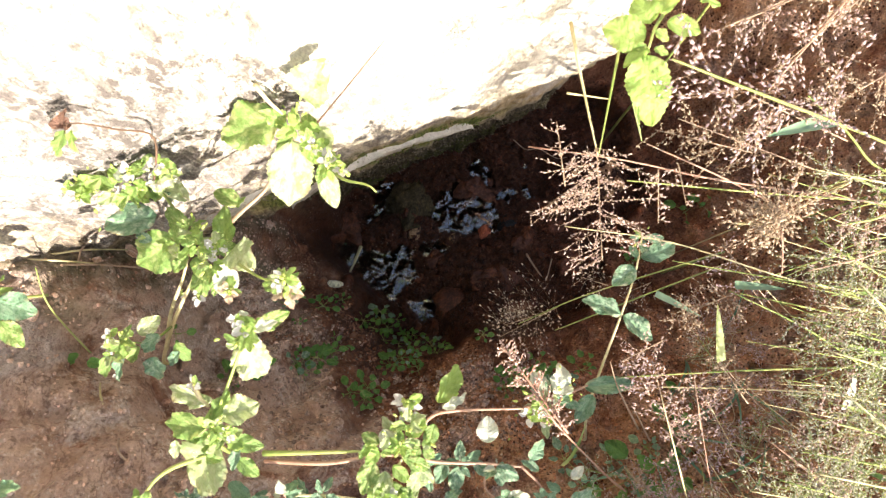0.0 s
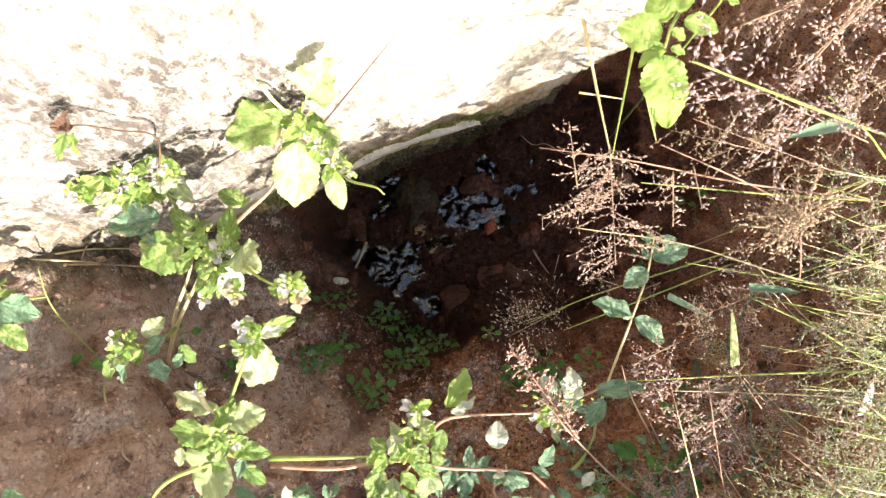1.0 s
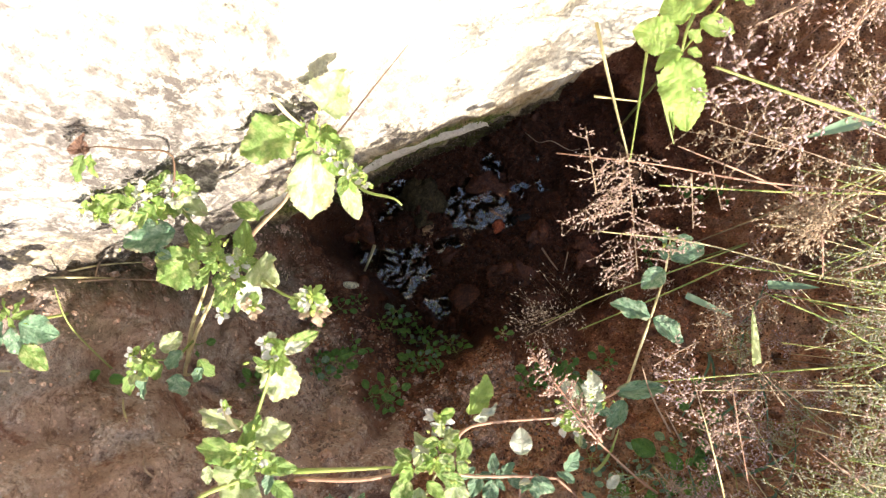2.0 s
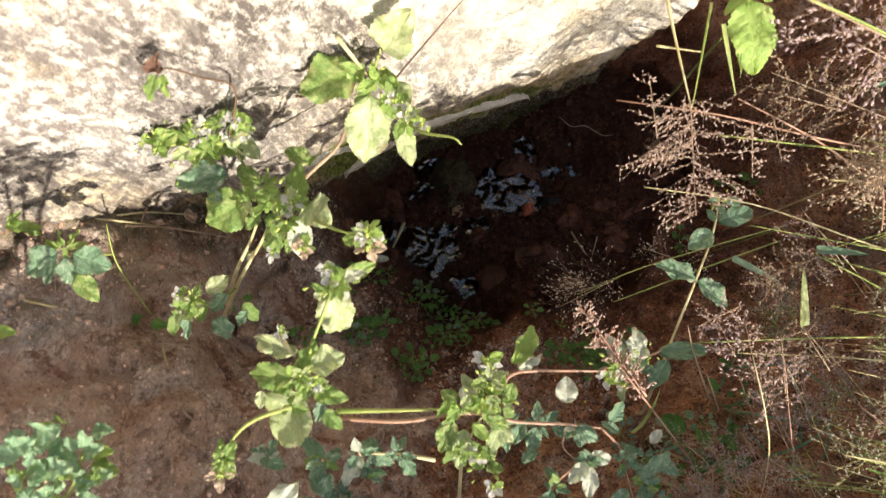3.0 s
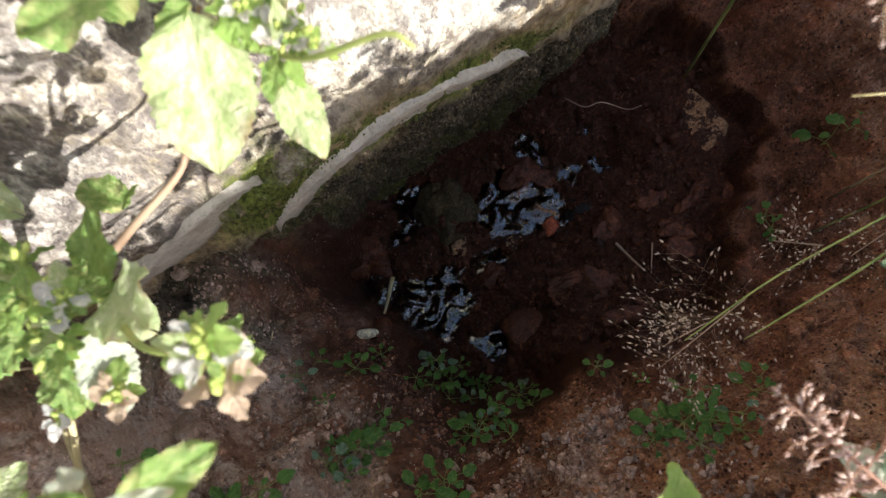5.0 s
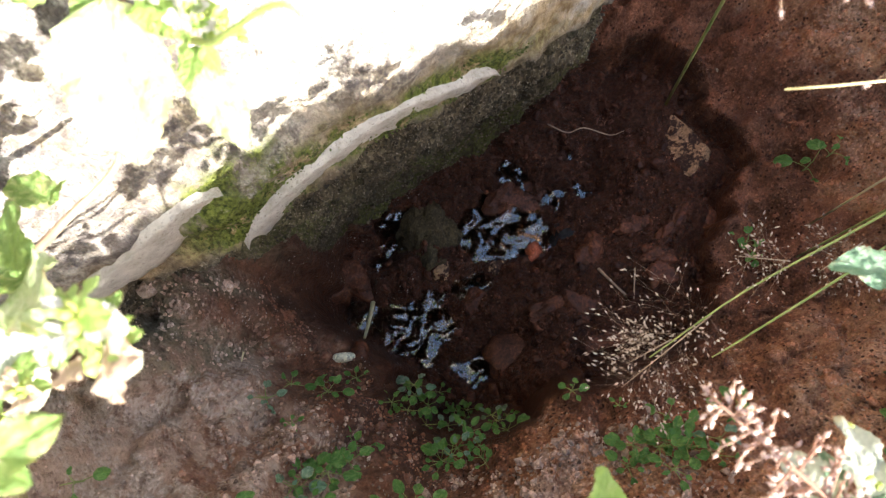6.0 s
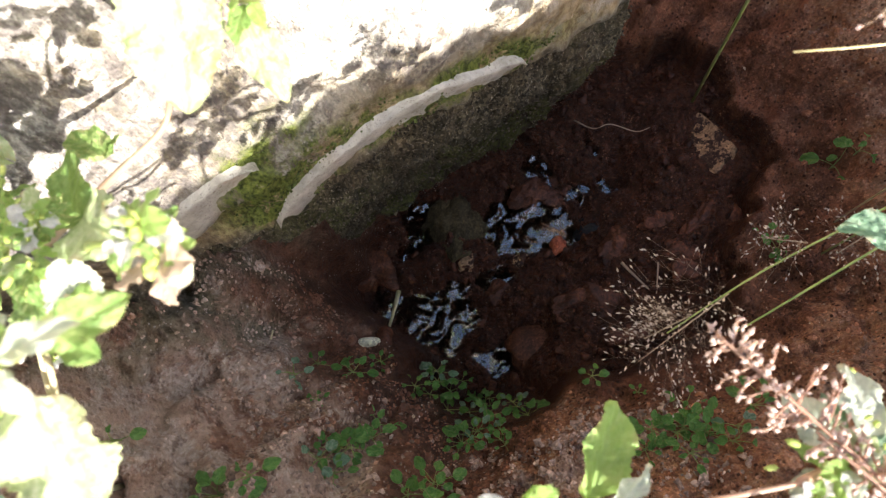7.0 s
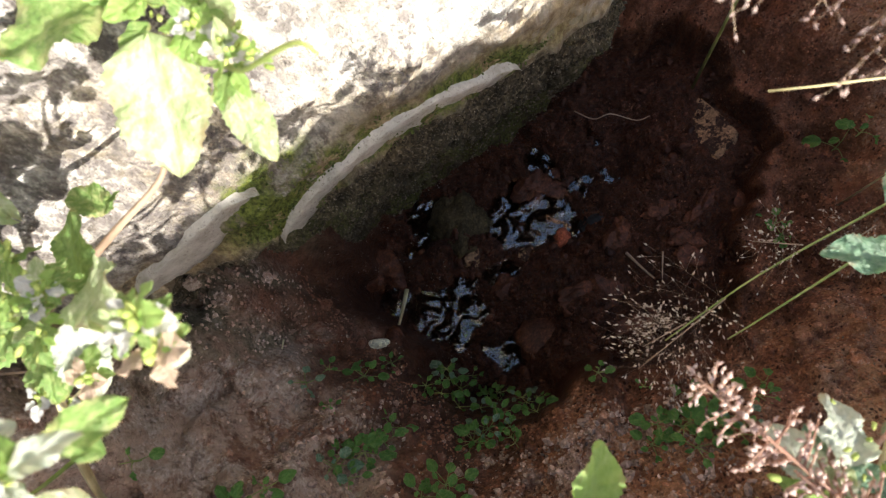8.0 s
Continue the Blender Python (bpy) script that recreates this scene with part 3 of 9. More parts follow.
def ground_height(x, y):
    """The hollow with its cut bank, the slopes round it and an unseen ridge added to shade it. Works on arrays."""
    x = x + 0.012 * np.sin(y * 31 + 1.0) + 0.007 * np.sin(y * 67 + x * 40) + 0.004 * np.sin(x * 150 + y * 90)
    y = y + 0.012 * np.sin(x * 27 + 2.0) + 0.007 * np.sin(x * 71 - y * 35) + 0.004 * np.sin(y * 140 - x * 110)
    dx, dy = x - 0.09, y - 0.27
    u, v = dx * 0.966 + dy * 0.259, -dx * 0.259 + dy * 0.966
    a = np.degrees(np.arctan2(dy, dx)) % 360
    q = np.sqrt((u / 0.29) ** 2 + (v / 0.205) ** 2)
    q = q - np.interp(a, (0, 25, 50, 80, 120, 180, 204, 240, 300, 360), (-0.02, 0.06, 0.22, 0.10, 0.0, -0.13, -0.13, 0.0, 0.0, -0.02))
    e = (q - 1) * np.sqrt(dx * dx + dy * dy) / np.maximum(q, 0.2)
    shore = ((x - 0.02) * 0.33 - (y - 0.10) * 0.26) / 0.42
    floor = 0.004 + 0.036 * smoothstep(-0.05, 0.07, shore) + 0.02 * smoothstep(0.08, 0.2, shore) + 0.014 * smoothstep(0.36, 0.43, y) * smoothstep(0.05, 0.12, x) - 0.024 * liveliness(x, y, 1.15) - 0.016 * np.exp(-((e + 0.010) / 0.010) ** 2) * smoothstep(0.22, 0.30, x)
    left = np.interp(e, (0, 0.007, 0.06, 0.10, 0.15, 0.19, 0.24, 0.35, 0.6), (0.0, 0.09, 0.20, 0.30, 0.36, 0.51, 0.57, 0.68, 0.85))
    low = np.interp(e, (0, 0.02, 0.05, 0.10, 0.2, 0.35, 0.6), (0.0, 0.17, 0.235, 0.30, 0.39, 0.50, 0.62))
    right = np.interp(e, (0, 0.006, 0.014, 0.08, 0.2, 0.4, 0.8), (0.0, 0.034, 0.046, 0.095, 0.19, 0.34, 0.52))
    top = np.interp(e, (0, 0.006, 0.014, 0.1, 0.3, 0.8), (0.0, 0.034, 0.048, 0.12, 0.28, 0.55))
    foot = np.interp(e, (0, 0.02, 0.05, 0.10, 0.15, 0.2, 0.4), (0.0, 0.13, 0.235, 0.30, 0.38, 0.47, 0.7))
    left = left + (foot - left) * np.interp(a, (150, 180, 190, 204), (1, 1, 0.8, 0))
    wl = np.interp(a, (150, 172, 222, 258), (0, 1, 1, 0)) * (a > 90)
    wb = np.interp(a, (222, 258, 290, 330), (0, 1, 1, 0))
    wt = np.interp(a, (20, 55, 120, 160), (0, 1, 1, 0))
    wr = np.clip(1 - wl - wb - wt, 0, 1)
    wsum = wl + wb + wt + wr
    bank = (wl * left + wb * low + wt * top + wr * right) / wsum
    z = np.where(e < 0, floor * smoothstep(0.0, -0.03, e), bank)
    z = np.where(e < 0, np.maximum(z, floor), z + np.maximum(floor, 0) * smoothstep(0.05, 0.0, e))
    # Ridge out of view, added to cast the shadow line on the wall.
    shade_ridge = (y + 0.7 - 0.435 * x) / 1.09
    crest = np.interp(x, (-0.06, 0.06, 0.18, 0.28, 0.45, 0.58, 0.66, 0.72, 0.80, 1.2), (1.09, 1.00, 0.97, 0.96, 0.92, 0.88, 0.82, 0.80, 0.80, 0.75))
    crest = crest + (0.92 - crest) * smoothstep(-0.15, -0.75, shade_ridge)
    z = z + (crest - z) * smoothstep(0.40, 0.04, shade_ridge)
    far = np.hypot(x, y)
    z = z + (0.9 - z) * smoothstep(1.6, 3.0, far)
    behind = (x - WALL_AT[0]) * WALL_OUT[0] + (y - WALL_AT[1]) * WALL_OUT[1]
    return z + (0.9 - z) * smoothstep(-0.20, -0.5, behind), e


def axis_steps(lo, hi, fine, start, end):
    a = list(np.arange(lo, hi, fine))
    step, x = fine, hi
    while x < end:
        a.append(x)
        step *= 1.22
        x += step
    step, x = fine, lo
    b = []
    while x > start:
        step *= 1.22
        x -= step
        b.append(x)
    return np.array(b[::-1] + a)


def crusted(x, y):
    """1 on the drier crust along the wall, which ends in a small broken scarp."""
    n = noise.fractal(Vector((x, y, 7)) * 22, 0.9, 2.0, 4) * 0.016
    a = y - float(np.interp(x, (-0.55, -0.43, -0.40, -0.37), (-0.055, -0.030, -0.004, 0.020))) + n
    b = -0.352 - x + n
    return float(smoothstep(-0.003, 0.006, min(a, b)) * smoothstep(-1.0, -0.7, x) * smoothstep(0.5, 0.3, y))


def soil_relief(x, y, e, steep=0.0):
    p = Vector((x, y, 0))
    k = 0.36 + 0.64 * float(smoothstep(-0.03, 0.03, e))
    r = noise.fractal(p * 7, 0.9, 2.0, 4) * 0.024 * k
    calm = 1.0 / (1.0 + 0.35 * steep)
    r += noise.fractal(p * 30 + Vector((3, 7, 1)), 0.75, 2.0, 4) * 0.016 * calm * k
    steps = noise.fractal(p * 8 + Vector((6, 2, 9)), 0.8, 2.0, 5) * 2.2
    r += 0.013 * k * calm * (math.floor(steps) + float(smoothstep(0.42, 0.58, steps - math.floor(steps))) - steps)
    ridged = noise.hetero_terrain(p * 17 + Vector((1, 5, 2)), 0.8, 2.0, 4, 0.6)
    r += max(-1.5, min(1.5, ridged - 0.7)) * 0.021 * k
    r += noise.noise(p * 130) * 0.0022 * calm * calm + noise.noise(p * 75 + Vector((2, 9, 4))) * 0.004 * calm * calm
    if x < -0.1:
        r += 0.022 * crusted(x, y) + noise.fractal(p * 13 + Vector((8, 3, 3)), 0.8, 2.0, 4) * 0.012
        out = (x - WALL_AT[0]) * WALL_OUT[0] + (y - WALL_AT[1]) * WALL_OUT[1]
        r += (0.030 + noise.fractal(p * 16, 0.85, 2.0, 4) * 0.030) * math.exp(-(max(out, 0.0) / 0.06) ** 2) * float(smoothstep(-0.12, -0.26, x))
    crack = x + 0.275 + 0.012 * math.sin(y * 40) + 0.006 * math.sin(y * 97)
    if -0.04 < y < 0.20:
        r -= 0.022 * math.exp(-(crack / 0.006) ** 2) - 0.005 * math.exp(-((crack - 0.02) / 0.014) ** 2)
    return r * float(smoothstep(1.3, 0.75, max(abs(x), abs(y))))


def moisture(x, y, e):
    """How damp the soil is: a wide dark margin below and beside the hollow, with a clear edge."""
    n = noise.fractal(Vector((x, y, 3)) * 24, 0.9, 2.0, 4) * 0.45 + noise.fractal(Vector((x, y, 5)) * 9, 0.9, 2.0, 3) * 0.4
    reach = 0.060 + 0.085 * math.exp(-((x + 0.08) / 0.07) ** 2) * (y < 0.15) + 0.055 * float(smoothstep(0.16, 0.30, x) * smoothstep(0.02, 0.12, y))
    return float(smoothstep(reach + 0.012, reach - 0.030, e + n * 0.075))


def build_ground():
    xs, ys = axis_steps(-0.62, 0.78, 0.0052, -60, 60), axis_steps(-0.22, 0.58, 0.0052, -60, 60)
    gx, gy = np.meshgrid(xs, ys)
    z, e = ground_height(gx, gy)
    verts, darkened, moist, crust, algae, paler = [], [], [], [], [], []
    steep = np.hypot(ground_height(gx + 0.003, gy)[0] - z, ground_height(gx, gy + 0.003)[0] - z) / 0.003
    for x, y, h, ee, st in zip(gx.ravel(), gy.ravel(), z.ravel(), e.ravel(), steep.ravel()):
        n = noise.fractal(Vector((x, y, 3)) * 24, 0.9, 2.0, 4)
        # Wet floor; shade of the steep faces put in as the same dark.
        darkened.append(max(float(smoothstep(0.012, -0.002, ee + n * 0.020)), 0.8 * float(smoothstep(1.3, 2.6, st) * smoothstep(0.05, 0.02, ee))))
        # Deep bank at lower left: its shade put in as dark colour.
        darkened[-1] = max(darkened[-1], float(smoothstep(0.085, 0.035, ee + n * 0.035)) * math.exp(-((x + 0.085) / 0.06) ** 2) * (y < 0.15))
        moist.append(moisture(x, y, ee))
        paler.append(float(smoothstep(0.10, 0.20, ee + n * 0.05) * smoothstep(0.0, 0.10, x)))
        out = (x - WALL_AT[0]) * WALL_OUT[0] + (y - WALL_AT[1]) * WALL_OUT[1]
        algae.append(float(smoothstep(0.100, 0.030, out + n * 0.05) * smoothstep(0.0, -0.10, x) * 0.8))
        crust.append(crusted(x, y) if x < -0.1 else 0.0)
        verts.append((x, y, h + (soil_relief(x, y, ee, st) if abs(x) < 1.3 and abs(y) < 1.3 else 0.0)))
    w, faces = len(xs), []
    for j in range(len(ys) - 1):
        for i in range(w - 1):
            faces.append((j * w + i, j * w + i + 1, (j + 1) * w + i + 1, (j + 1) * w + i))
    ob = new("ground", mesh_from("ground", verts, faces, SOIL, True, (("darkened", darkened), ("moist", moist), ("crust", crust), ("algae", algae), ("paler", paler))))
    return tagged(ob, "bare red-brown earth round a wet hollow", "ground", kind="structure")


def ground_at(x, y):
    z, e = ground_height(np.array([x, x + 0.003, x], dtype=float), np.array([y, y, y + 0.003], dtype=float))
    return float(z[0]) + soil_relief(x, y, float(e[0]), math.hypot(z[1] - z[0], z[2] - z[0]) / 0.003)


ground = build_ground()


def build_water():
    """A flat sheet with short curling ripples where the trickle runs over stones."""
    nx, ny, verts, faces = 300, 260, [], []
    live = liveliness(*np.meshgrid(np.linspace(-0.27, 0.35, nx + 1), np.linspace(0.03, 0.56, ny + 1)), 1.3)
    for j in range(ny + 1):
        for i in range(nx + 1):
            x, y = -0.27 + 0.62 * i / nx, 0.03 + 0.53 * j / ny
            p = Vector((x, y, 0))
            warp = Vector((noise.noise(p * 30), noise.noise(p * 30 + Vector((9, 4, 1))), 0)) * 0.012
            lively = live[j, i]
            wave = noise.noise((p + warp) * 52) + 0.30 * noise.noise((p + warp * 1.5) * 110)
            verts.append((x, y, noise.noise(p * 12) * 0.0006 + wave * (0.0042 * lively + 0.0020)))
    for j in range(ny):
        for i in range(nx):
            faces.append((j * (nx + 1) + i, j * (nx + 1) + i + 1, (j + 1) * (nx + 1) + i + 1, (j + 1) * (nx + 1) + i))
    ob = new("water", mesh_from("water", verts, faces, WATER))
    ob.visible_shadow = False
    return tagged(ob, "shallow clear rippling water in the hollow", "water", kind="structure")


build_water()

# ---- stones and bits in the hollow ----
def stone(name, at, size, turn, material, label, category, seed, rough=0.25, level=3, sink=0.3, group=""):
    verts, faces = lump(size, seed, rough, level)
    ob = new(name, mesh_from(name, verts, faces, material))
    ob.matrix_basis = pose(at[0], at[1], at[2] + size[2] * (0.5 - sink), *turn)
    return tagged(ob, label, category, group)


def shard(at, turn):
    """A flat broken piece with a sharp outline."""
    outline = [(-0.021, -0.018), (-0.012, -0.040), (-0.002, -0.054), (0.012, -0.042), (0.034, -0.020), (0.018, 0.018), (-0.003, 0.056), (-0.024, 0.060), (-0.022, 0.022)]
    bm = bmesh.new()
    top = [bm.verts.new((x * 0.9, y * 0.9, 0.006 + 0.002 * math.sin(x * 60))) for x, y in outline]
    low = [bm.verts.new((x * 1.06, y * 1.08, -0.008)) for x, y in outline]
    bm.faces.new(top)
    bm.faces.new(low[::-1])
    for i in range(len(outline)):
        j = (i + 1) % len(outline)
        bm.faces.new((low[i], low[j], top[j], top[i]))
    bmesh.ops.bevel(bm, geom=list(bm.edges), offset=0.0018, segments=2, affect="EDGES")
    me = bpy.data.meshes.new("stone_shard")
    bm.to_mesh(me)
    bm.free()
    me.materials.append(SHARD)
    ob = new("stone_shard", me)
    ob.matrix_basis = pose(*at, *turn)
    return tagged(ob, "flat broken tan stone shard lying in wet mud", "stone")


def twig(name, points, radius, material, label, category="twig"):
    me = mesh_from(name, *tube(points, (radius, radius * 0.6)), material)
    return tagged(new(name, me), label, category)


def root(x, y, z):
    """Where a stalk over that spot enters the ground."""
    return (x, y, min(z, ground_at(x, y)) - 0.004)


def scatter(name, count, spot, size, material, label, seed, level=1, kind="stuff", category="soil", rough=0.3):
    """Many small lumps lying on the ground, joined."""
    rnd = random.Random(seed)
    shapes = [lump((1, rnd.uniform(0.7, 1), rnd.uniform(0.5, 0.8)), seed + k, rough, level) for k in range(6)]
    pieces, damp, places = [], [], spot(np.random.RandomState(seed), count)
    px, py = np.array(places).T
    z, e = ground_height(px, py)
    steep = np.hypot(ground_height(px + 0.003, py)[0] - z, ground_height(px, py + 0.003)[0] - z) / 0.003
    for x, y, h, away, st in zip(px.tolist(), py.tolist(), z.tolist(), e.tolist(), steep.tolist()):
        s = rnd.uniform(*size) * (1.0 if rnd.random() < 0.85 else 1.8)
        m = Matrix.Translation((x, y, h + soil_relief(x, y, away, st) + s * 0.08)) @ Euler((rnd.uniform(-0.4, 0.4), rnd.uniform(-0.4, 0.4), rnd.uniform(0, 6.3))).to_matrix().to_4x4() @ Matrix.Scale(s, 4)
        v, f = shapes[rnd.randrange(6)]
        pieces.append(([m @ q for q in v], f))
        damp += [moisture(x, y, away)] * len(v)
    verts, faces = joined(pieces)
    return tagged(new(name, mesh_from(name, verts, faces, material, level > 1, (("moist", damp),))), label, category, kind=kind)


# ---- leaves, stalks and flowers ----
def leaf_mesh(name, material, seed, teeth=0.042, pointed=0.8):
    """A leaf of unit length and width along +y, folded along its midrib, with arched side veins."""
    rnd = random.Random(seed)
    rows, cols = 27, 11
    droop, fold, twist, wave = rnd.uniform(0.05, 0.35), rnd.uniform(0.12, 0.42), rnd.uniform(-0.3, 0.3), rnd.uniform(0.05, 0.13)
    verts, faces, vein, rim = [], [], [], []
    for j in range(rows):
        t = j / (rows - 1)
        w = 0.5 * (math.sin(math.pi * t ** 0.86) ** 0.62) * (1 - 0.22 * pointed * t ** 3) + 0.012
        w *= 1 + (teeth * (1 if j % 2 else -1) if 3 < j < rows - 2 else 0)
        for i in range(cols):
            u = (i / (cols - 1)) * 2 - 1
            x = u * w
            z = fold * abs(x) ** 1.15 - droop * (t - 0.1) ** 2 + twist * x * t
            z += wave * math.sin(t * 13 - abs(u) * 3 + seed) * u * u * 0.9 + 0.03 * noise.noise(Vector((x * 4, t * 4, seed)))
            z += 0.020 * math.cos(2 * math.pi * (6.2 * t - 1.7 * abs(u))) * abs(u) ** 0.6 * (1 - abs(u) ** 4) * math.sin(math.pi * t)
            z -= 0.10 * max(0, abs(u) - 0.72) * rnd.uniform(0.2, 1.3)
            verts.append((x, t, z))
            v = max(0.0, 1 - abs(u) * 6) + 0.8 * max(0.0, -math.cos(2 * math.pi * (6.2 * t - 1.7 * abs(u))) - 0.62) * 2.6
            vein.append(min(1.0, v))
            rim.append(max(0.0, (abs(u) - 0.6) / 0.4, (t - 0.8) / 0.2) ** 1.5)
    for j in range(rows - 1):
        for i in range(cols - 1):
            faces.append((j * cols + i, j * cols + i + 1, (j + 1) * cols + i + 1, (j + 1) * cols + i))
    return mesh_from(name, verts, faces, material, True, (("vein", vein), ("rim", rim)))


LEAF_MESH = {k: [leaf_mesh("leaf", m, 11 * n + ord(k), *((0.0, 0.3) if k in "sn" else ())) for n in range(7)] for k, m in LEAF.items()}
LEAF_COUNT = [0]


def leaf(plant, base, tip, wide=0.65, kind="g", roll=0.0, label=""):
    """A leaf of a plant from its base to its tip, its face turned to the sky."""
    base, tip = Vector(base), Vector(tip)
    way = tip - base
    size = way.length
    y = way.normalized()
    LEAF_COUNT[0] += 1
    rnd = random.Random(LEAF_COUNT[0] * 7)
    up = Vector((rnd.uniform(-0.3, 0.3), rnd.uniform(-0.3, 0.3), 1))
    x = y.cross(up).normalized()
    z = x.cross(y)
    m = Matrix((x, y, z)).transposed().to_4x4()
    m = Matrix.Translation(base) @ m @ Euler((0, radians(roll) + rnd.uniform(-0.25, 0.25), 0)).to_matrix().to_4x4() @ Matrix.Diagonal((size * wide, size, size, 1))
    ob = new("leaf", LEAF_MESH[kind][rnd.randrange(7)])
    ob.parent = plant
    ob.matrix_basis = plant.matrix_basis.inverted() @ m
    return tagged(ob, label)


def stem(plant, points, radius=0.0022, kind="g", name="stem", label=""):
    inv = plant.matrix_basis.inverted()
    pts = [inv @ Vector(p) for p in points]
    return part(name, mesh_from(name, *tube(pts, (radius, radius * 0.4)), STALK[kind]), plant, label)


def flower(plant, at, size=0.012, kind="w", seed=1, label=""):
    """A small head: crowded green buds with pale blunt petals round them."""
    rnd = random.Random(seed * 13 + int(at[0] * 1e4))
    world_at = Vector(at)
    at = plant.matrix_basis.inverted() @ world_at
    greens = []
    for k in range(9):
        d = Vector((rnd.gauss(0, 1), rnd.gauss(0, 1), rnd.gauss(0.7, 0.6))).normalized()
        v, f = lump((size * 0.26, size * 0.26, size * 0.40), k + seed, 0.3, 1)
        m = Matrix.Translation(at + d * size * rnd.uniform(0.12, 0.30)) @ d.to_track_quat("Z", "Y").to_matrix().to_4x4()
        greens.append(([m @ q for q in v], f))
    part("flower_head", mesh_from("flower_head", *joined(greens), BUD), plant, label or "yellow-green flower head", None, "stuff")
    for k in range(6):
        a = k * 2.4 + rnd.uniform(-0.5, 0.5)
        d = Vector((math.cos(a), math.sin(a), rnd.uniform(0.0, 0.8)))
        b = world_at + d * size * 0.2
        petal = leaf(plant, b, b + d.normalized() * size * rnd.uniform(0.55, 0.95), rnd.uniform(0.6, 0.9), ("p" if kind == "p" else "f") if k % 3 else "l")
        petal.name = "petal"


def buds(plant, at, count, spread, seed=1):
    """A tuft of small green buds and tiny leaves at a shoot's tip."""
    rnd = random.Random(seed * 17 + int(at[0] * 1e4))
    at = plant.matrix_basis.inverted() @ Vector(at)
    pieces = []
    for k in range(count):
        d = Vector((rnd.gauss(0, 1), rnd.gauss(0, 1), rnd.gauss(0.4, 0.6)))
        s = rnd.uniform(0.002, 0.0045)
        v, f = lump((s * 0.7, s * 0.7, s * 1.5), k + seed, 0.25, 1)
        m = Matrix.Translation(at + d * spread * 0.5) @ d.to_track_quat("Z", "Y").to_matrix().to_4x4()
        pieces.append(([m @ q for q in v], f))
    return part("bud_tuft", mesh_from("bud_tuft", *joined(pieces), BUD), plant, "yellow-green buds", None, "stuff")


def spikelet(at, way, size, fat=0.20):
    """A slender pointed grain."""
    way = way.normalized()
    a = way.orthogonal().normalized()
    b = way.cross(a)
    r = size * fat
    mid = at + way * size * 0.45
    return [at, mid + a * r, mid + b * r, mid - a * r, mid - b * r, at + way * size], [(0, 2, 1), (0, 3, 2), (0, 4, 3), (0, 1, 4), (5, 1, 2), (5, 2, 3), (5, 3, 4), (5, 4, 1)]


def panicle(grass, base, tip, width, branches, kind="p", grain=0.003, seed=1, droop=0.15):
    """An open seed head: thin branches off an axis, each set with grains."""
    rnd = random.Random(seed)
    inv = grass.matrix_basis.inverted()
    base, tip = inv @ Vector(base), inv @ Vector(tip)
    axis = tip - base
    length, way = axis.length, axis.normalized()
    side = way.orthogonal().normalized()
    grains, hairs = [], []
    for k in range(branches):
        t = (k + rnd.random()) / branches
        root = base + axis * t
        a = rnd.uniform(0, 2 * math.pi)
        out = (Matrix.Rotation(a, 3, way) @ side)
        reach = width * 0.5 * (1.0 - 0.55 * t ** 2) * rnd.uniform(0.35, 1.15)
        d = (out + way * rnd.uniform(0.0, 0.7)).normalized()
        end = root + d * reach - Vector((0, 0, droop * reach))
        misty = kind == "c"
        hairs.append(tube([root, (root + end) / 2 + out * reach * 0.05, end], (0.00010, 0.00007) if misty else (0.0006, 0.0004) if kind == "r" else (0.00022, 0.00012), 3))
        n = max(3, int(reach / (grain * (1.5 if misty else 0.72))))
        for i in range(n):
            s = (i + 1) / n
            p = root.lerp(end, s)
            q = (d + Vector((rnd.gauss(0, 0.7), rnd.gauss(0, 0.7), rnd.gauss(0, 0.7)))).normalized()
            if misty or (i % 2 == 0 and i > 0):
                twigend = p + q * reach * (rnd.uniform(0.10, 0.42) if misty else rnd.uniform(0.04, 0.16))
                hairs.append(tube([p, twigend], (0.00007, 0.00006) if misty else (0.0004, 0.0003) if kind == "r" else (0.00014, 0.0001), 3))
                p = twigend
            grains.append(spikelet(p, q, grain * rnd.uniform(0.8, 1.5), 0.26 if kind == "r" else 0.20))
    hairs.append(tube([base, (base + tip) / 2, tip], (0.0010, 0.0007) if kind == "r" else (0.0006, 0.0003), 5))
    head = part("seed_head", mesh_from("seed_head", *joined(hairs), STALK[{"v": "g", "r": "r"}.get(kind, "d")]), grass)
    part("grains", mesh_from("grains", *joined(grains), SEEDS[kind]), head, "fine greenish grains" if kind == "v" else "fine pinkish tan grains", kind="stuff")
    return head


def blade(grass, points, width, kind="g"):
    """A narrow grass blade with a folded middle."""
    inv = grass.matrix_basis.inverted()
    p = [inv @ Vector(q) for q in points]
    n, verts, faces = 14, [], []
    for i in range(n + 1):
        t = i / n
        q = p[0].lerp(p[1], t) if len(p) == 2 else (p[0] * (1 - t) ** 2 + p[1] * 2 * t * (1 - t) + p[2] * t * t)
        way = (p[-1] - p[0]).normalized()
        side = way.cross(Vector((0.1, 0.2, 1))).normalized()
        w = width * 0.5 * (1 - t ** 2.2) + 0.0003
        verts += [q - side * w + Vector((0, 0, w * 0.5)), q, q + side * w + Vector((0, 0, w * 0.5))]
    for i in range(n):
        for k in (0, 1):
            a = i * 3 + k
            faces.append((a, a + 1, a + 4, a + 3))
    return part("blade", mesh_from("blade", verts, faces, LEAF[kind], True, (("vein", [0.0] * len(verts)), ("rim", [0.0] * len(verts)))), grass)


WEED = "leafy green weed with serrated mottled leaves and small whitish flower heads"


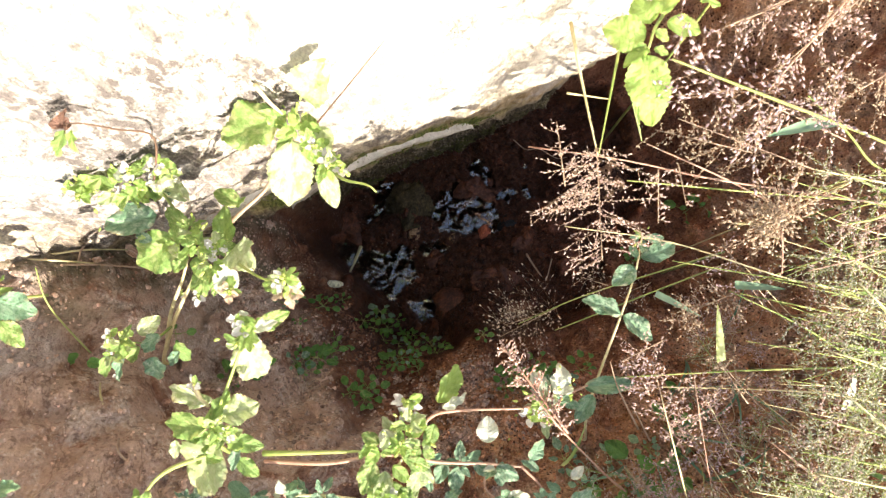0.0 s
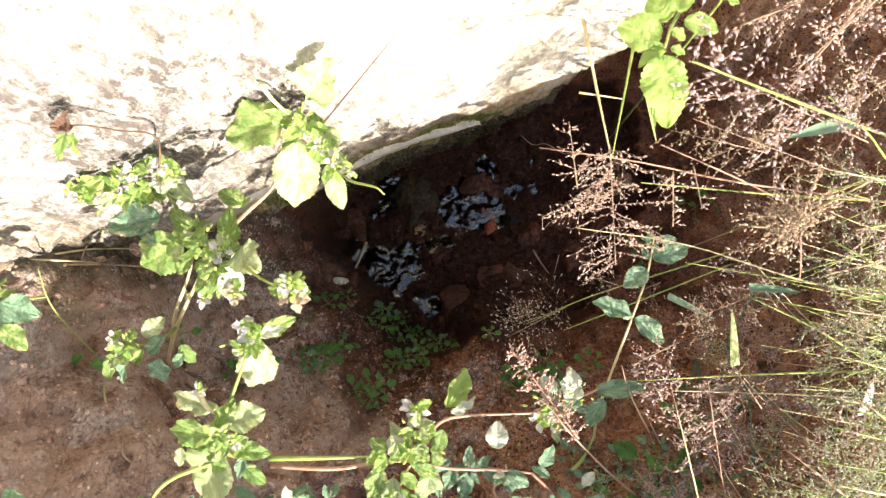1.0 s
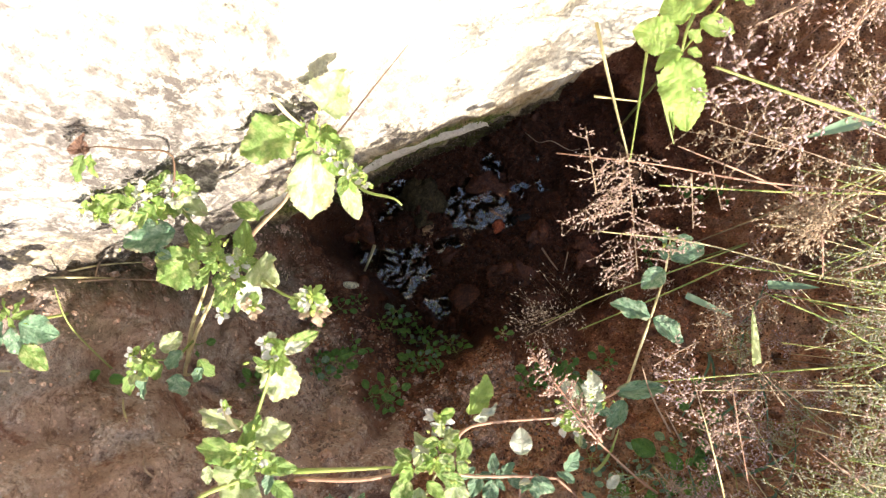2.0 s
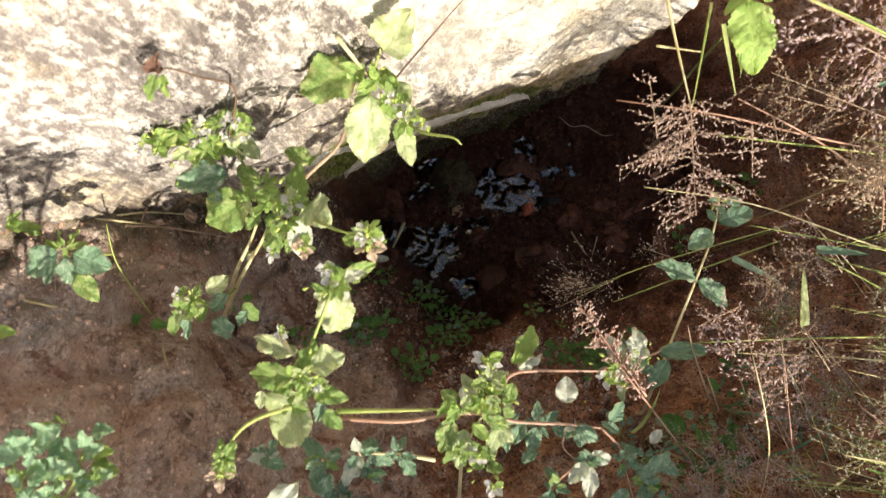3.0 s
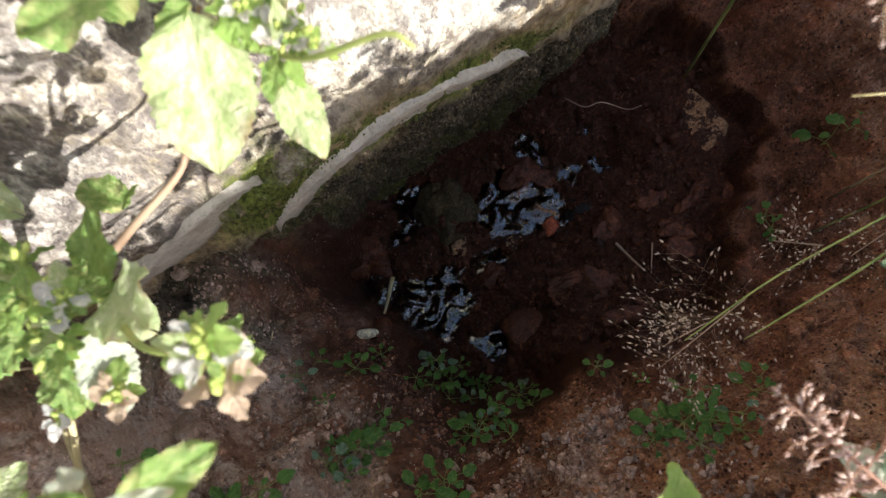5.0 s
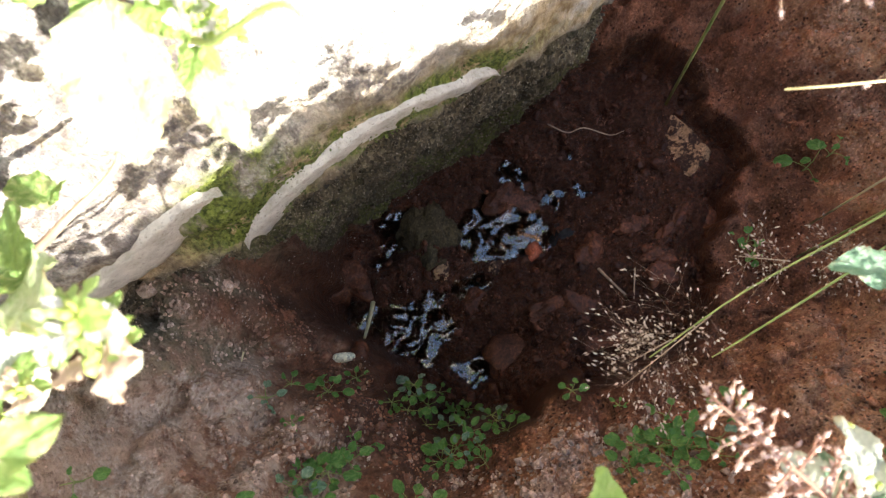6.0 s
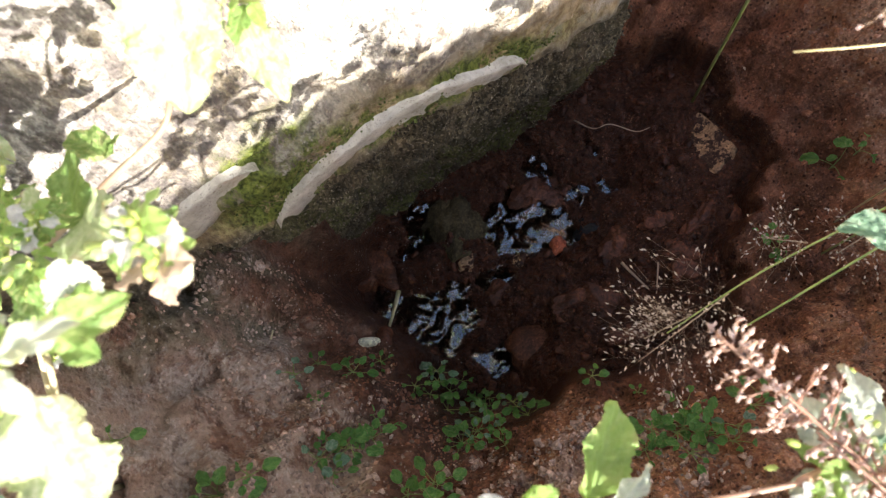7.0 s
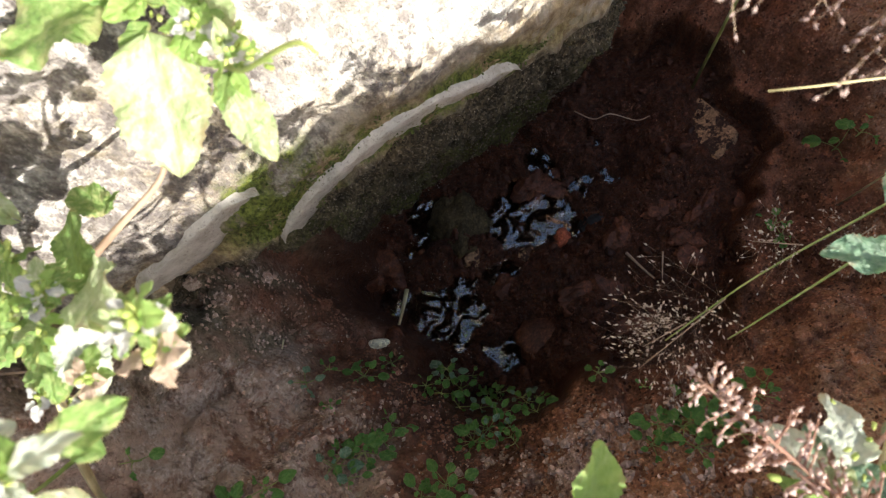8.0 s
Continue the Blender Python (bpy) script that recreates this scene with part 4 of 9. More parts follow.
def seedling(x, y, size, leaves, seed, kind="s", round_leaf=0.68, lift=0.0, label="small bright green seedling rooted in damp soil"):
    """A rosette of small leaves on the bank."""
    rnd = random.Random(seed)
    size *= 1.15
    z = ground_at(x, y) + lift
    ob = thing("seedling", (x, y, z), label, "seedling", "seedlings on the bank")
    for k in range(leaves):
        a = 2.4 * k + rnd.uniform(-0.4, 0.4)
        top = k / max(1, leaves - 1)
        r = size * (1.15 - 0.65 * top) * rnd.uniform(0.75, 1.1)
        h = size * (0.2 + 1.1 * top) * rnd.uniform(0.8, 1.2)
        inner = r * rnd.uniform(0.40, 0.55)
        base = (x + math.cos(a) * inner, y + math.sin(a) * inner, z + h)
        tip = (x + math.cos(a) * r, y + math.sin(a) * r, z + h + rnd.uniform(-0.35, 0.1) * size)
        leaf(ob, base, tip, round_leaf * rnd.uniform(0.85, 1.15), kind)
        stem(ob, [(x, y, z - 0.002), (x + math.cos(a) * size * 0.05, y + math.sin(a) * size * 0.05, z + h * 0.6), base], 0.0007, "g")
    return ob


# ---- things in the hollow ----
stone("rock", (-0.0270, 0.3090, -0.008), (0.078, 0.116, 0.034), (4, -4, -6), ROCK, "brown mossy rock half under water", "rock", 4, 0.34, 5, 0.3)
stone("pebble", (-0.0175, 0.2496, -0.006), (0.026, 0.036, 0.018), (0, 10, -25), SHARD, "pale wet pebble in shallow water", "pebble", 5, 0.4, 3, 0.3)
stone("pebble", (0.0518, 0.2418, -0.006), (0.030, 0.024, 0.018), (0, 0, 30), SHARD, "tan wet pebble in shallow water", "pebble", 6, 0.25, 3, 0.2)
stone("brick_chip", (0.1078, 0.2527, 0.0), (0.020, 0.027, 0.016), (0, 0, -20), BRICK, "orange-red chip of brick in shallow water", "brick chip", 7, 0.3, 3, 0.2)
# Lump added in place of a small hole; its black is the hole's shade.
stone("charred_lump", (0.1569, 0.2676, 0.002), (0.042, 0.036, 0.020), (0, 0, 10), BLACK, "black lump standing in for a dark hole in the mud", "lump", 8, 0.35, 3, 0.35)
stone("mud_lump", (0.0622, 0.1102, 0.012), (0.105, 0.072, 0.022), (0, 0, -8), CLAY, "large smooth lump of wet clay", "clod", 9, 0.2, 4, 0.45)
stone("clay_pebble", (-0.1299, 0.1474, ground_at(-0.1299, 0.1474)), (0.020, 0.026, 0.018), (0, 0, 10), CLAY, "reddish clay pebble in damp soil", "pebble", 10, 0.25, 3, 0.3)
stone("snail_shell", (-0.1491, 0.1422, ground_at(-0.1491, 0.1422)), (0.028, 0.013, 0.012), (0, 0, -4), SHELL, "pale empty snail shell on the mud", "shell", 11, 0.10, 3, 0.2)
stone("mud_clod", (0.2527, 0.2075, ground_at(0.2527, 0.2075)), (0.035, 0.025, 0.01), (0, 0, 0), CLAY, "wet red clod in the mud", "clod", 20, 0.6, 4, 0.55, "clods in the hollow")
stone("mud_clod", (0.2918, 0.2447, ground_at(0.2918, 0.2447)), (0.05, 0.022, 0.008), (0, 0, 37), CLAY, "wet red clod in the mud", "clod", 21, 0.6, 4, 0.55, "clods in the hollow")
stone("mud_clod", (0.1781, 0.2324, ground_at(0.1781, 0.2324)), (0.04, 0.03, 0.011), (0, 0, 74), CLAY, "wet red clod in the mud", "clod", 22, 0.6, 4, 0.55, "clods in the hollow")
stone("mud_clod", (0.1064, 0.1615, ground_at(0.1064, 0.1615)), (0.05, 0.03, 0.011), (0, 0, 21), CLAY, "wet red clod in the mud", "clod", 23, 0.6, 4, 0.55, "clods in the hollow")
stone("mud_clod", (0.1438, 0.1592, ground_at(0.1438, 0.1592)), (0.035, 0.05, 0.013), (0, 0, 58), CLAY, "wet red clod in the mud", "clod", 24, 0.6, 4, 0.55, "clods in the hollow")
stone("mud_clod", (0.233, 0.2552, ground_at(0.233, 0.2552)), (0.035, 0.025, 0.01), (0, 0, 5), CLAY, "wet red clod in the mud", "clod", 25, 0.6, 4, 0.55, "clods in the hollow")
stone("mud_clod", (0.0851, 0.3406, ground_at(0.0851, 0.3406)), (0.05, 0.04, 0.015), (0, 0, 42), CLAY, "wet red clod in the mud", "clod", 26, 0.6, 4, 0.55, "clods in the hollow")
stone("mud_clod", (0.12, 0.3341, ground_at(0.12, 0.3341)), (0.035, 0.045, 0.013), (0, 0, 79), CLAY, "wet red clod in the mud", "clod", 27, 0.6, 4, 0.55, "clods in the hollow")
stone("mud_clod", (0.0127, 0.1967, ground_at(0.0127, 0.1967)), (0.03, 0.025, 0.01), (0, 0, 26), CLAY, "wet red clod in the mud", "clod", 28, 0.6, 4, 0.55, "clods in the hollow")
stone("mud_clod", (0.2555, 0.1872, ground_at(0.2555, 0.1872)), (0.04, 0.03, 0.011), (0, 0, 63), CLAY, "wet red clod in the mud", "clod", 29, 0.6, 4, 0.55, "clods in the hollow")
stone("mud_clod", (0.1724, 0.1163, ground_at(0.1724, 0.1163)), (0.05, 0.03, 0.011), (0, 0, 10), CLAY, "wet red clod in the mud", "clod", 30, 0.6, 4, 0.55, "clods in the hollow")
stone("mud_clod", (-0.1533, 0.257, ground_at(-0.1533, 0.257)), (0.05, 0.06, 0.019), (0, 0, 47), CLAY, "wet red clod in the mud", "clod", 31, 0.6, 4, 0.55, "clods in the hollow")
stone("mud_clod", (0.3373, 0.2447, ground_at(0.3373, 0.2447)), (0.06, 0.03, 0.011), (0, 0, 84), CLAY, "wet red clod in the mud", "clod", 32, 0.6, 4, 0.55, "clods in the hollow")
shard((0.330, 0.352, ground_at(0.3322, 0.3497) + 0.002), (-6, -16, 0))
# Strand stands for a glint along the waterline and the end of a twig.
twig("twig", [(0.1604, 0.4213, 0.036), (0.1825, 0.4001, 0.044), (0.2057, 0.4006, 0.048), (0.2365, 0.3825, 0.05), (0.2546, 0.3822, 0.056)], 0.0011, STALK["d"], "thin bent strand in place of a waterline glint, with a twig end")
twig("straw_piece", [(-0.1206, 0.223, 0.02), (-0.1299, 0.1977, 0.022), (-0.1406, 0.1724, 0.024)], 0.0032, STALK["y"], "flat piece of pale straw on the mud", "straw")
twig("twig", [(0.2254, 0.197, 0.05), (0.2154, 0.158, 0.045)], 0.0014, STALK["d"], "short dry twig in the mud")
twig("twig", [(0.1803, 0.206, 0.045), (0.1931, 0.1834, 0.05), (0.2069, 0.1655, 0.045)], 0.0022, STALK["d"], "short dry twig in the mud")
twig("root", [(0.337, 0.2276, 0.1), (0.3311, 0.2057, 0.09), (0.3127, 0.1895, 0.08)], 0.0016, STALK["d"], "thin root hanging out of the bank", "root")
twig("grass_stalk", [(-0.222, 0.1508, 0.26), (-0.2287, 0.1188, 0.27)], 0.001, STALK["y"], "bit of dry grass on the soil", "straw")
twig("dry_twig", [root(-0.3854, 0.1204, 2.0), (-0.3539, 0.1243, ground_at(-0.3539, 0.1243) + 0.010), root(-0.3225, 0.1283, 2.0)], 0.0014, STALK["y"], "dry bent twig lying on the bank")
twig("dry_twig", [root(-0.3505, 0.1692, 2.0), (-0.3511, 0.1416, ground_at(-0.3511, 0.1416) + 0.010), root(-0.3518, 0.1141, 2.0)], 0.0014, STALK["d"], "dry bent twig lying on the bank")
twig("dry_twig", [root(-0.3582, 0.1202, 2.0), (-0.3279, 0.1245, ground_at(-0.3279, 0.1245) + 0.010), root(-0.2976, 0.1288, 2.0)], 0.0014, STALK["d"], "dry bent twig lying on the bank")
twig("dry_twig", [root(-0.3694, 0.1302, 2.0), (-0.3483, 0.1408, ground_at(-0.3483, 0.1408) + 0.010), root(-0.3272, 0.1514, 2.0)], 0.0014, STALK["y"], "dry bent twig lying on the bank")
twig("dry_twig", [root(-0.3454, -0.1203, 2.0), (-0.3286, -0.098, ground_at(-0.3286, -0.098) + 0.010), root(-0.3118, -0.0757, 2.0)], 0.0014, STALK["d"], "dry bent twig lying on the bank")
twig("dry_twig", [root(-0.3034, -0.0201, 2.0), (-0.3136, -0.0083, ground_at(-0.3136, -0.0083) + 0.010), root(-0.3239, 0.0036, 2.0)], 0.0014, STALK["y"], "dry bent twig lying on the bank")
twig("dry_twig", [root(-0.4154, 0.0401, 2.0), (-0.3959, 0.0352, ground_at(-0.3959, 0.0352) + 0.010), root(-0.3763, 0.0304, 2.0)], 0.0014, STALK["y"], "dry bent twig lying on the bank")
twig("dry_twig", [root(-0.2626, -0.0802, 2.0), (-0.2765, -0.0623, ground_at(-0.2765, -0.0623) + 0.010), root(-0.2904, -0.0444, 2.0)], 0.0014, STALK["d"], "dry bent twig lying on the bank")
# ---- seedlings ----
seedling(-0.1455, 0.0237, 0.0221, 9, 1)
seedling(-0.1583, 0.0246, 0.0255, 10, 2)
seedling(-0.1273, 0.0418, 0.0221, 5, 3)
seedling(-0.0391, 0.0164, 0.0255, 9, 4)
seedling(-0.0194, 0.0351, 0.0204, 7, 5)
seedling(-0.0097, 0.0094, 0.017, 7, 6)
seedling(-0.0764, 0.0859, 0.0238, 8, 7)
seedling(-0.0824, 0.0694, 0.0187, 7, 8)
seedling(-0.0533, 0.0887, 0.0153, 6, 9)
seedling(0.0895, 0.057, 0.0153, 7, 10)
seedling(0.0125, 0.0412, 0.017, 6, 11)
seedling(0.027, 0.0445, 0.0136, 5, 12)
seedling(-0.153, 0.1007, 0.0204, 8, 13)
seedling(-0.1871, 0.114, 0.0187, 8, 14)
seedling(-0.172, 0.0722, 0.0119, 6, 15)
seedling(0.1327, 0.0351, 0.0102, 6, 16)
seedling(0.1493, -0.0056, 0.0238, 9, 17)
seedling(0.1739, -0.0092, 0.0255, 9, 18)
seedling(0.194, -0.0195, 0.0221, 8, 19)
seedling(0.1275, 0.0001, 0.0204, 8, 20)
seedling(0.1729, 0.0187, 0.0221, 5, 21)
seedling(-0.1318, 0.1138, 0.0153, 6, 22)
seedling(-0.204, 0.0138, 0.0187, 6, 23)
seedling(-0.075, -0.0183, 0.0238, 8, 24)
seedling(-0.0951, -0.0233, 0.0204, 7, 25)
seedling(-0.2871, 0.0533, 0.0187, 5, 26)
seedling(-0.2261, 0.0022, 0.0255, 7, 27)
seedling(-0.0376, 0.0626, 0.0187, 7, 28)
seedling(0.2336, 0.0071, 0.0221, 6, 29)
seedling(0.2466, 0.0178, 0.0204, 5, 30)
seedling(0.3535, 0.1949, 0.0255, 7, 31)
seedling(0.3558, 0.1781, 0.0204, 7, 32)
seedling(-0.0209, 0.0601, 0.017, 6, 33)
seedling(-0.1591, 0.0041, 0.017, 6, 34)
seedling(0.1527, -0.0235, 0.0204, 7, 35)
seedling(-0.0679, 0.0506, 0.017, 6, 36)
for k, (x, y, size, leaves) in enumerate(((-0.075, 0.098, 0.022, 8), (-0.098, 0.081, 0.018, 6), (-0.028, 0.055, 0.020, 7), (0.009, 0.048, 0.018, 6), (0.022, 0.030, 0.020, 7), (-0.050, 0.012, 0.026, 10), (-0.032, 0.022, 0.022, 8),
                                         (-0.009, 0.020, 0.020, 6), (-0.006, 0.004, 0.020, 5), (-0.170, 0.018, 0.022, 9), (-0.130, 0.030, 0.022, 9), (-0.062, 0.072, 0.020, 7), (-0.045, 0.045, 0.018, 6), (0.160, -0.002, 0.024, 8), (0.184, 0.000, 0.022, 7),
                                         (0.205, -0.008, 0.020, 6), (0.118, -0.016, 0.020, 7), (-0.075, -0.030, 0.026, 9), (-0.195, 0.100, 0.018, 6), (-0.165, 0.112, 0.014, 6))):
    seedling(x, y, size, leaves, 100 + k, "s" if k % 3 else "b")
seedling(0.4527, 0.2743, 0.036, 5, 60)
seedling(0.4717, 0.2787, 0.03, 5, 61)
seedling(0.3459, -0.0646, 0.022, 4, 62)
seedling(0.3229, -0.0653, 0.045, 4, 63)
seedling(0.2734, -0.1036, 0.05, 4, 64)
seedling(0.2945, -0.1226, 0.04, 5, 65)
seedling(0.3685, -0.0281, 0.03, 4, 66)
# ---- the tall weed at the wall ----
tall_weed = thing("weed", root(-0.2934, 0.02, 0.46), WEED, "weed")
stem(tall_weed, [root(-0.2934, 0.02, 0.46), (-0.2934, 0.02, 0.46), (-0.2501, 0.051, 0.5572), (-0.2211, 0.0765, 0.6088), (-0.1888, 0.0962, 0.6685), (-0.1757, 0.1182, 0.685)], 0.003, "y")
stem(tall_weed, [(-0.2682, 0.0361, 0.518), (-0.241, 0.0716, 0.5805), (-0.2057, 0.1, 0.6466), (-0.1897, 0.1191, 0.6795)], 0.0026, "y")
stem(tall_weed, [(-0.1757, 0.1182, 0.685), (-0.1518, 0.1537, 0.6686), (-0.1288, 0.1797, 0.6629), (-0.113, 0.1946, 0.6956), (-0.0933, 0.2157, 0.7193)], 0.0024, "d")
stem(tall_weed, [(-0.1124, 0.2354, 0.7708), (-0.1016, 0.2223, 0.7673), (-0.0935, 0.2208, 0.7299)], 0.0022, "y")
stem(tall_weed, [(-0.0726, 0.194, 0.7193), (-0.0564, 0.1759, 0.7405), (-0.0437, 0.1634, 0.7617), (-0.0238, 0.1542, 0.7829), (-0.0171, 0.1488, 0.7829)], 0.0016, "g")
leaf(tall_weed, (-0.1017, 0.2174, 0.7449), (-0.1421, 0.1996, 0.755), 0.92, "g")
leaf(tall_weed, (-0.0898, 0.2005, 0.7405), (-0.0956, 0.1514, 0.7149), 0.66, "y")
leaf(tall_weed, (-0.0775, 0.2276, 0.7635), (-0.0565, 0.2415, 0.795), 0.85, "y")
leaf(tall_weed, (-0.0669, 0.1801, 0.7246), (-0.0564, 0.1506, 0.7143), 0.52, "y")
leaf(tall_weed, (-0.0715, 0.2045, 0.7352), (-0.0825, 0.2258, 0.7352), 0.6, "g")
leaf(tall_weed, (-0.0696, 0.2141, 0.7352), (-0.0627, 0.1881, 0.7352), 0.75, "y")
leaf(tall_weed, (-0.0948, 0.2136, 0.7352), (-0.103, 0.2167, 0.7645), 0.5, "g")
leaf(tall_weed, (-0.0776, 0.1998, 0.7405), (-0.0701, 0.1821, 0.7405), 0.7, "l")
leaf(tall_weed, (-0.0891, 0.2042, 0.7405), (-0.1022, 0.1946, 0.7405), 0.55, "g")
leaf(tall_weed, (-0.0643, 0.1829, 0.7299), (-0.0705, 0.1686, 0.7299), 0.6, "g")
leaf(tall_weed, (-0.0595, 0.1881, 0.7352), (-0.0479, 0.1813, 0.7352), 0.5, "l")
leaf(tall_weed, (-0.0847, 0.2091, 0.7405), (-0.0886, 0.2236, 0.7503), 0.5, "l")
leaf(tall_weed, (-0.0802, 0.213, 0.7426), (-0.0665, 0.2086, 0.7426), 0.6, "l")
buds(tall_weed, (-0.0843, 0.2139, 0.7458), 14, 0.018, 1)
buds(tall_weed, (-0.0583, 0.1794, 0.7458), 12, 0.014, 2)
flower(tall_weed, (-0.07, 0.1931, 0.7458), 0.01, "w", 1)
flower(tall_weed, (-0.0598, 0.184, 0.7458), 0.009, "w", 1)
flower(tall_weed, (-0.0476, 0.1731, 0.7511), 0.007, "w", 1)
leaf(tall_weed, (-0.2037, 0.1302, 0.6685), (-0.2484, 0.1098, 0.6576), 0.78, "g")
leaf(tall_weed, (-0.1549, 0.1223, 0.6908), (-0.1558, 0.155, 0.7014), 0.62, "g")
leaf(tall_weed, (-0.2262, 0.1546, 0.663), (-0.2736, 0.1438, 0.666), 0.6, "b")
leaf(tall_weed, (-0.1757, 0.1119, 0.7014), (-0.1638, 0.0914, 0.7015), 0.6, "g")
leaf(tall_weed, (-0.1908, 0.1236, 0.7014), (-0.1969, 0.1421, 0.7014), 0.55, "g")
leaf(tall_weed, (-0.141, 0.1191, 0.7091), (-0.1227, 0.1008, 0.7254), 0.95, "y")
leaf(tall_weed, (-0.1499, 0.1061, 0.7081), (-0.1469, 0.0748, 0.6969), 0.62, "w")
leaf(tall_weed, (-0.1694, 0.1035, 0.696), (-0.1779, 0.0761, 0.6849), 0.55, "g")
leaf(tall_weed, (-0.1487, 0.1626, 0.674), (-0.1732, 0.1751, 0.674), 0.6, "g")
leaf(tall_weed, (-0.1862, 0.1142, 0.6904), (-0.1998, 0.1005, 0.6904), 0.6, "g")
leaf(tall_weed, (-0.16, 0.1133, 0.7071), (-0.1413, 0.123, 0.7087), 0.5, "g")
leaf(tall_weed, (-0.1686, 0.1214, 0.7124), (-0.1743, 0.1366, 0.7123), 0.5, "l")
leaf(tall_weed, (-0.1607, 0.1229, 0.707), (-0.1516, 0.1328, 0.7072), 0.5, "g")
leaf(tall_weed, (-0.1759, 0.1169, 0.7101), (-0.1872, 0.1095, 0.7101), 0.5, "l")
leaf(tall_weed, (-0.1894, 0.1379, 0.6849), (-0.213, 0.1576, 0.6849), 0.55, "g")
leaf(tall_weed, (-0.1568, 0.0964, 0.6964), (-0.1606, 0.0794, 0.6961), 0.5, "g")
leaf(tall_weed, (-0.2266, 0.1311, 0.6685), (-0.2423, 0.136, 0.6685), 0.6, "b")
leaf(tall_weed, (-0.1515, 0.1098, 0.7023), (-0.1311, 0.1134, 0.71), 0.5, "y")
leaf(tall_weed, (-0.1497, 0.1583, 0.6795), (-0.1428, 0.1687, 0.6795), 0.5, "g")
buds(tall_weed, (-0.1693, 0.12, 0.7178), 14, 0.018, 3)
buds(tall_weed, (-0.1567, 0.106, 0.7183), 12, 0.016, 4)
flower(tall_weed, (-0.1519, 0.1178, 0.7185), 0.011, "w", 1)
flower(tall_weed, (-0.158, 0.1124, 0.7149), 0.009, "w", 2)
flower(tall_weed, (-0.1454, 0.083, 0.7052), 0.012, "p", 3)
flower(tall_weed, (-0.1726, 0.0791, 0.6959), 0.008, "w", 5)
stem(tall_weed, [(-0.1374, 0.1057, 0.7117), (-0.1074, 0.0899, 0.7575), (-0.089, 0.0836, 0.7698)], 0.0016, "g")
flower(tall_weed, (-0.0835, 0.0862, 0.7743), 0.013, "w", 6)
flower(tall_weed, (-0.0834, 0.0781, 0.7662), 0.014, "p", 7)
leaf(tall_weed, (-0.0909, 0.0845, 0.7656), (-0.1077, 0.0812, 0.7529), 0.5, "g")
leaf(tall_weed, (-0.0855, 0.0867, 0.7756), (-0.0838, 0.0952, 0.775), 0.5, "l")
leaf(tall_weed, (-0.0837, 0.0813, 0.7718), (-0.0943, 0.0893, 0.7722), 0.5, "l")
leaf(tall_weed, (-0.0823, 0.0804, 0.7658), (-0.0789, 0.0714, 0.7562), 0.8, "w")
flower(tall_weed, (-0.2208, 0.0876, 0.6088), 0.006, "w", 8)
stem(tall_weed, [(-0.2138, 0.0917, 0.6088), (-0.2208, 0.0876, 0.6088)], 0.0012, "y")
stem(tall_weed, [(-0.19, 0.1241, 0.6795), (-0.2082, 0.1576, 0.6685), (-0.2107, 0.1702, 0.7095), (-0.2379, 0.1775, 0.715)], 0.002, "g")
leaf(tall_weed, (-0.2418, 0.1676, 0.715), (-0.2625, 0.176, 0.715), 0.55, "g")
leaf(tall_weed, (-0.2267, 0.1753, 0.719), (-0.2129, 0.1923, 0.719), 0.55, "g")
leaf(tall_weed, (-0.2069, 0.1802, 0.723), (-0.2055, 0.1731, 0.6934), 0.55, "w")
leaf(tall_weed, (-0.1968, 0.176, 0.7243), (-0.2006, 0.17, 0.6762), 0.55, "y")
leaf(tall_weed, (-0.2557, 0.1624, 0.715), (-0.2812, 0.1716, 0.715), 0.55, "y")
leaf(tall_weed, (-0.2213, 0.1667, 0.719), (-0.2392, 0.1575, 0.6973), 0.55, "g")
leaf(tall_weed, (-0.2089, 0.1947, 0.723), (-0.2143, 0.179, 0.723), 0.55, "g")
leaf(tall_weed, (-0.2469, 0.173, 0.727), (-0.2725, 0.1571, 0.727), 0.55, "l")
leaf(tall_weed, (-0.2351, 0.1727, 0.715), (-0.248, 0.1847, 0.715), 0.55, "l")
leaf(tall_weed, (-0.217, 0.1717, 0.719), (-0.22, 0.1665, 0.681), 0.55, "g")
leaf(tall_weed, (-0.2305, 0.1614, 0.7122), (-0.2507, 0.1536, 0.6961), 0.55, "g")
leaf(tall_weed, (-0.1991, 0.1885, 0.727), (-0.187, 0.1815, 0.727), 0.55, "l")
leaf(tall_weed, (-0.2391, 0.1628, 0.715), (-0.2549, 0.1537, 0.715), 0.55, "y")
leaf(tall_weed, (-0.259, 0.1659, 0.719), (-0.2731, 0.1753, 0.719), 0.55, "l")
leaf(tall_weed, (-0.2141, 0.1824, 0.723), (-0.226, 0.1846, 0.723), 0.55, "g")
leaf(tall_weed, (-0.2143, 0.1688, 0.7056), (-0.206, 0.1727, 0.6789), 0.55, "b")
flower(tall_weed, (-0.1991, 0.1825, 0.73), 0.009, "w", 10)
flower(tall_weed, (-0.1962, 0.1771, 0.7114), 0.009, "w", 11)
flower(tall_weed, (-0.2618, 0.1558, 0.73), 0.009, "w", 12)
flower(tall_weed, (-0.2725, 0.1618, 0.73), 0.009, "w", 13)
flower(tall_weed, (-0.206, 0.1727, 0.7167), 0.009, "w", 14)
flower(tall_weed, (-0.2228, 0.1772, 0.73), 0.009, "w", 15)
buds(tall_weed, (-0.2313, 0.1675, 0.73), 16, 0.03, 5)
buds(tall_weed, (-0.2609, 0.1637, 0.725), 12, 0.02, 6)
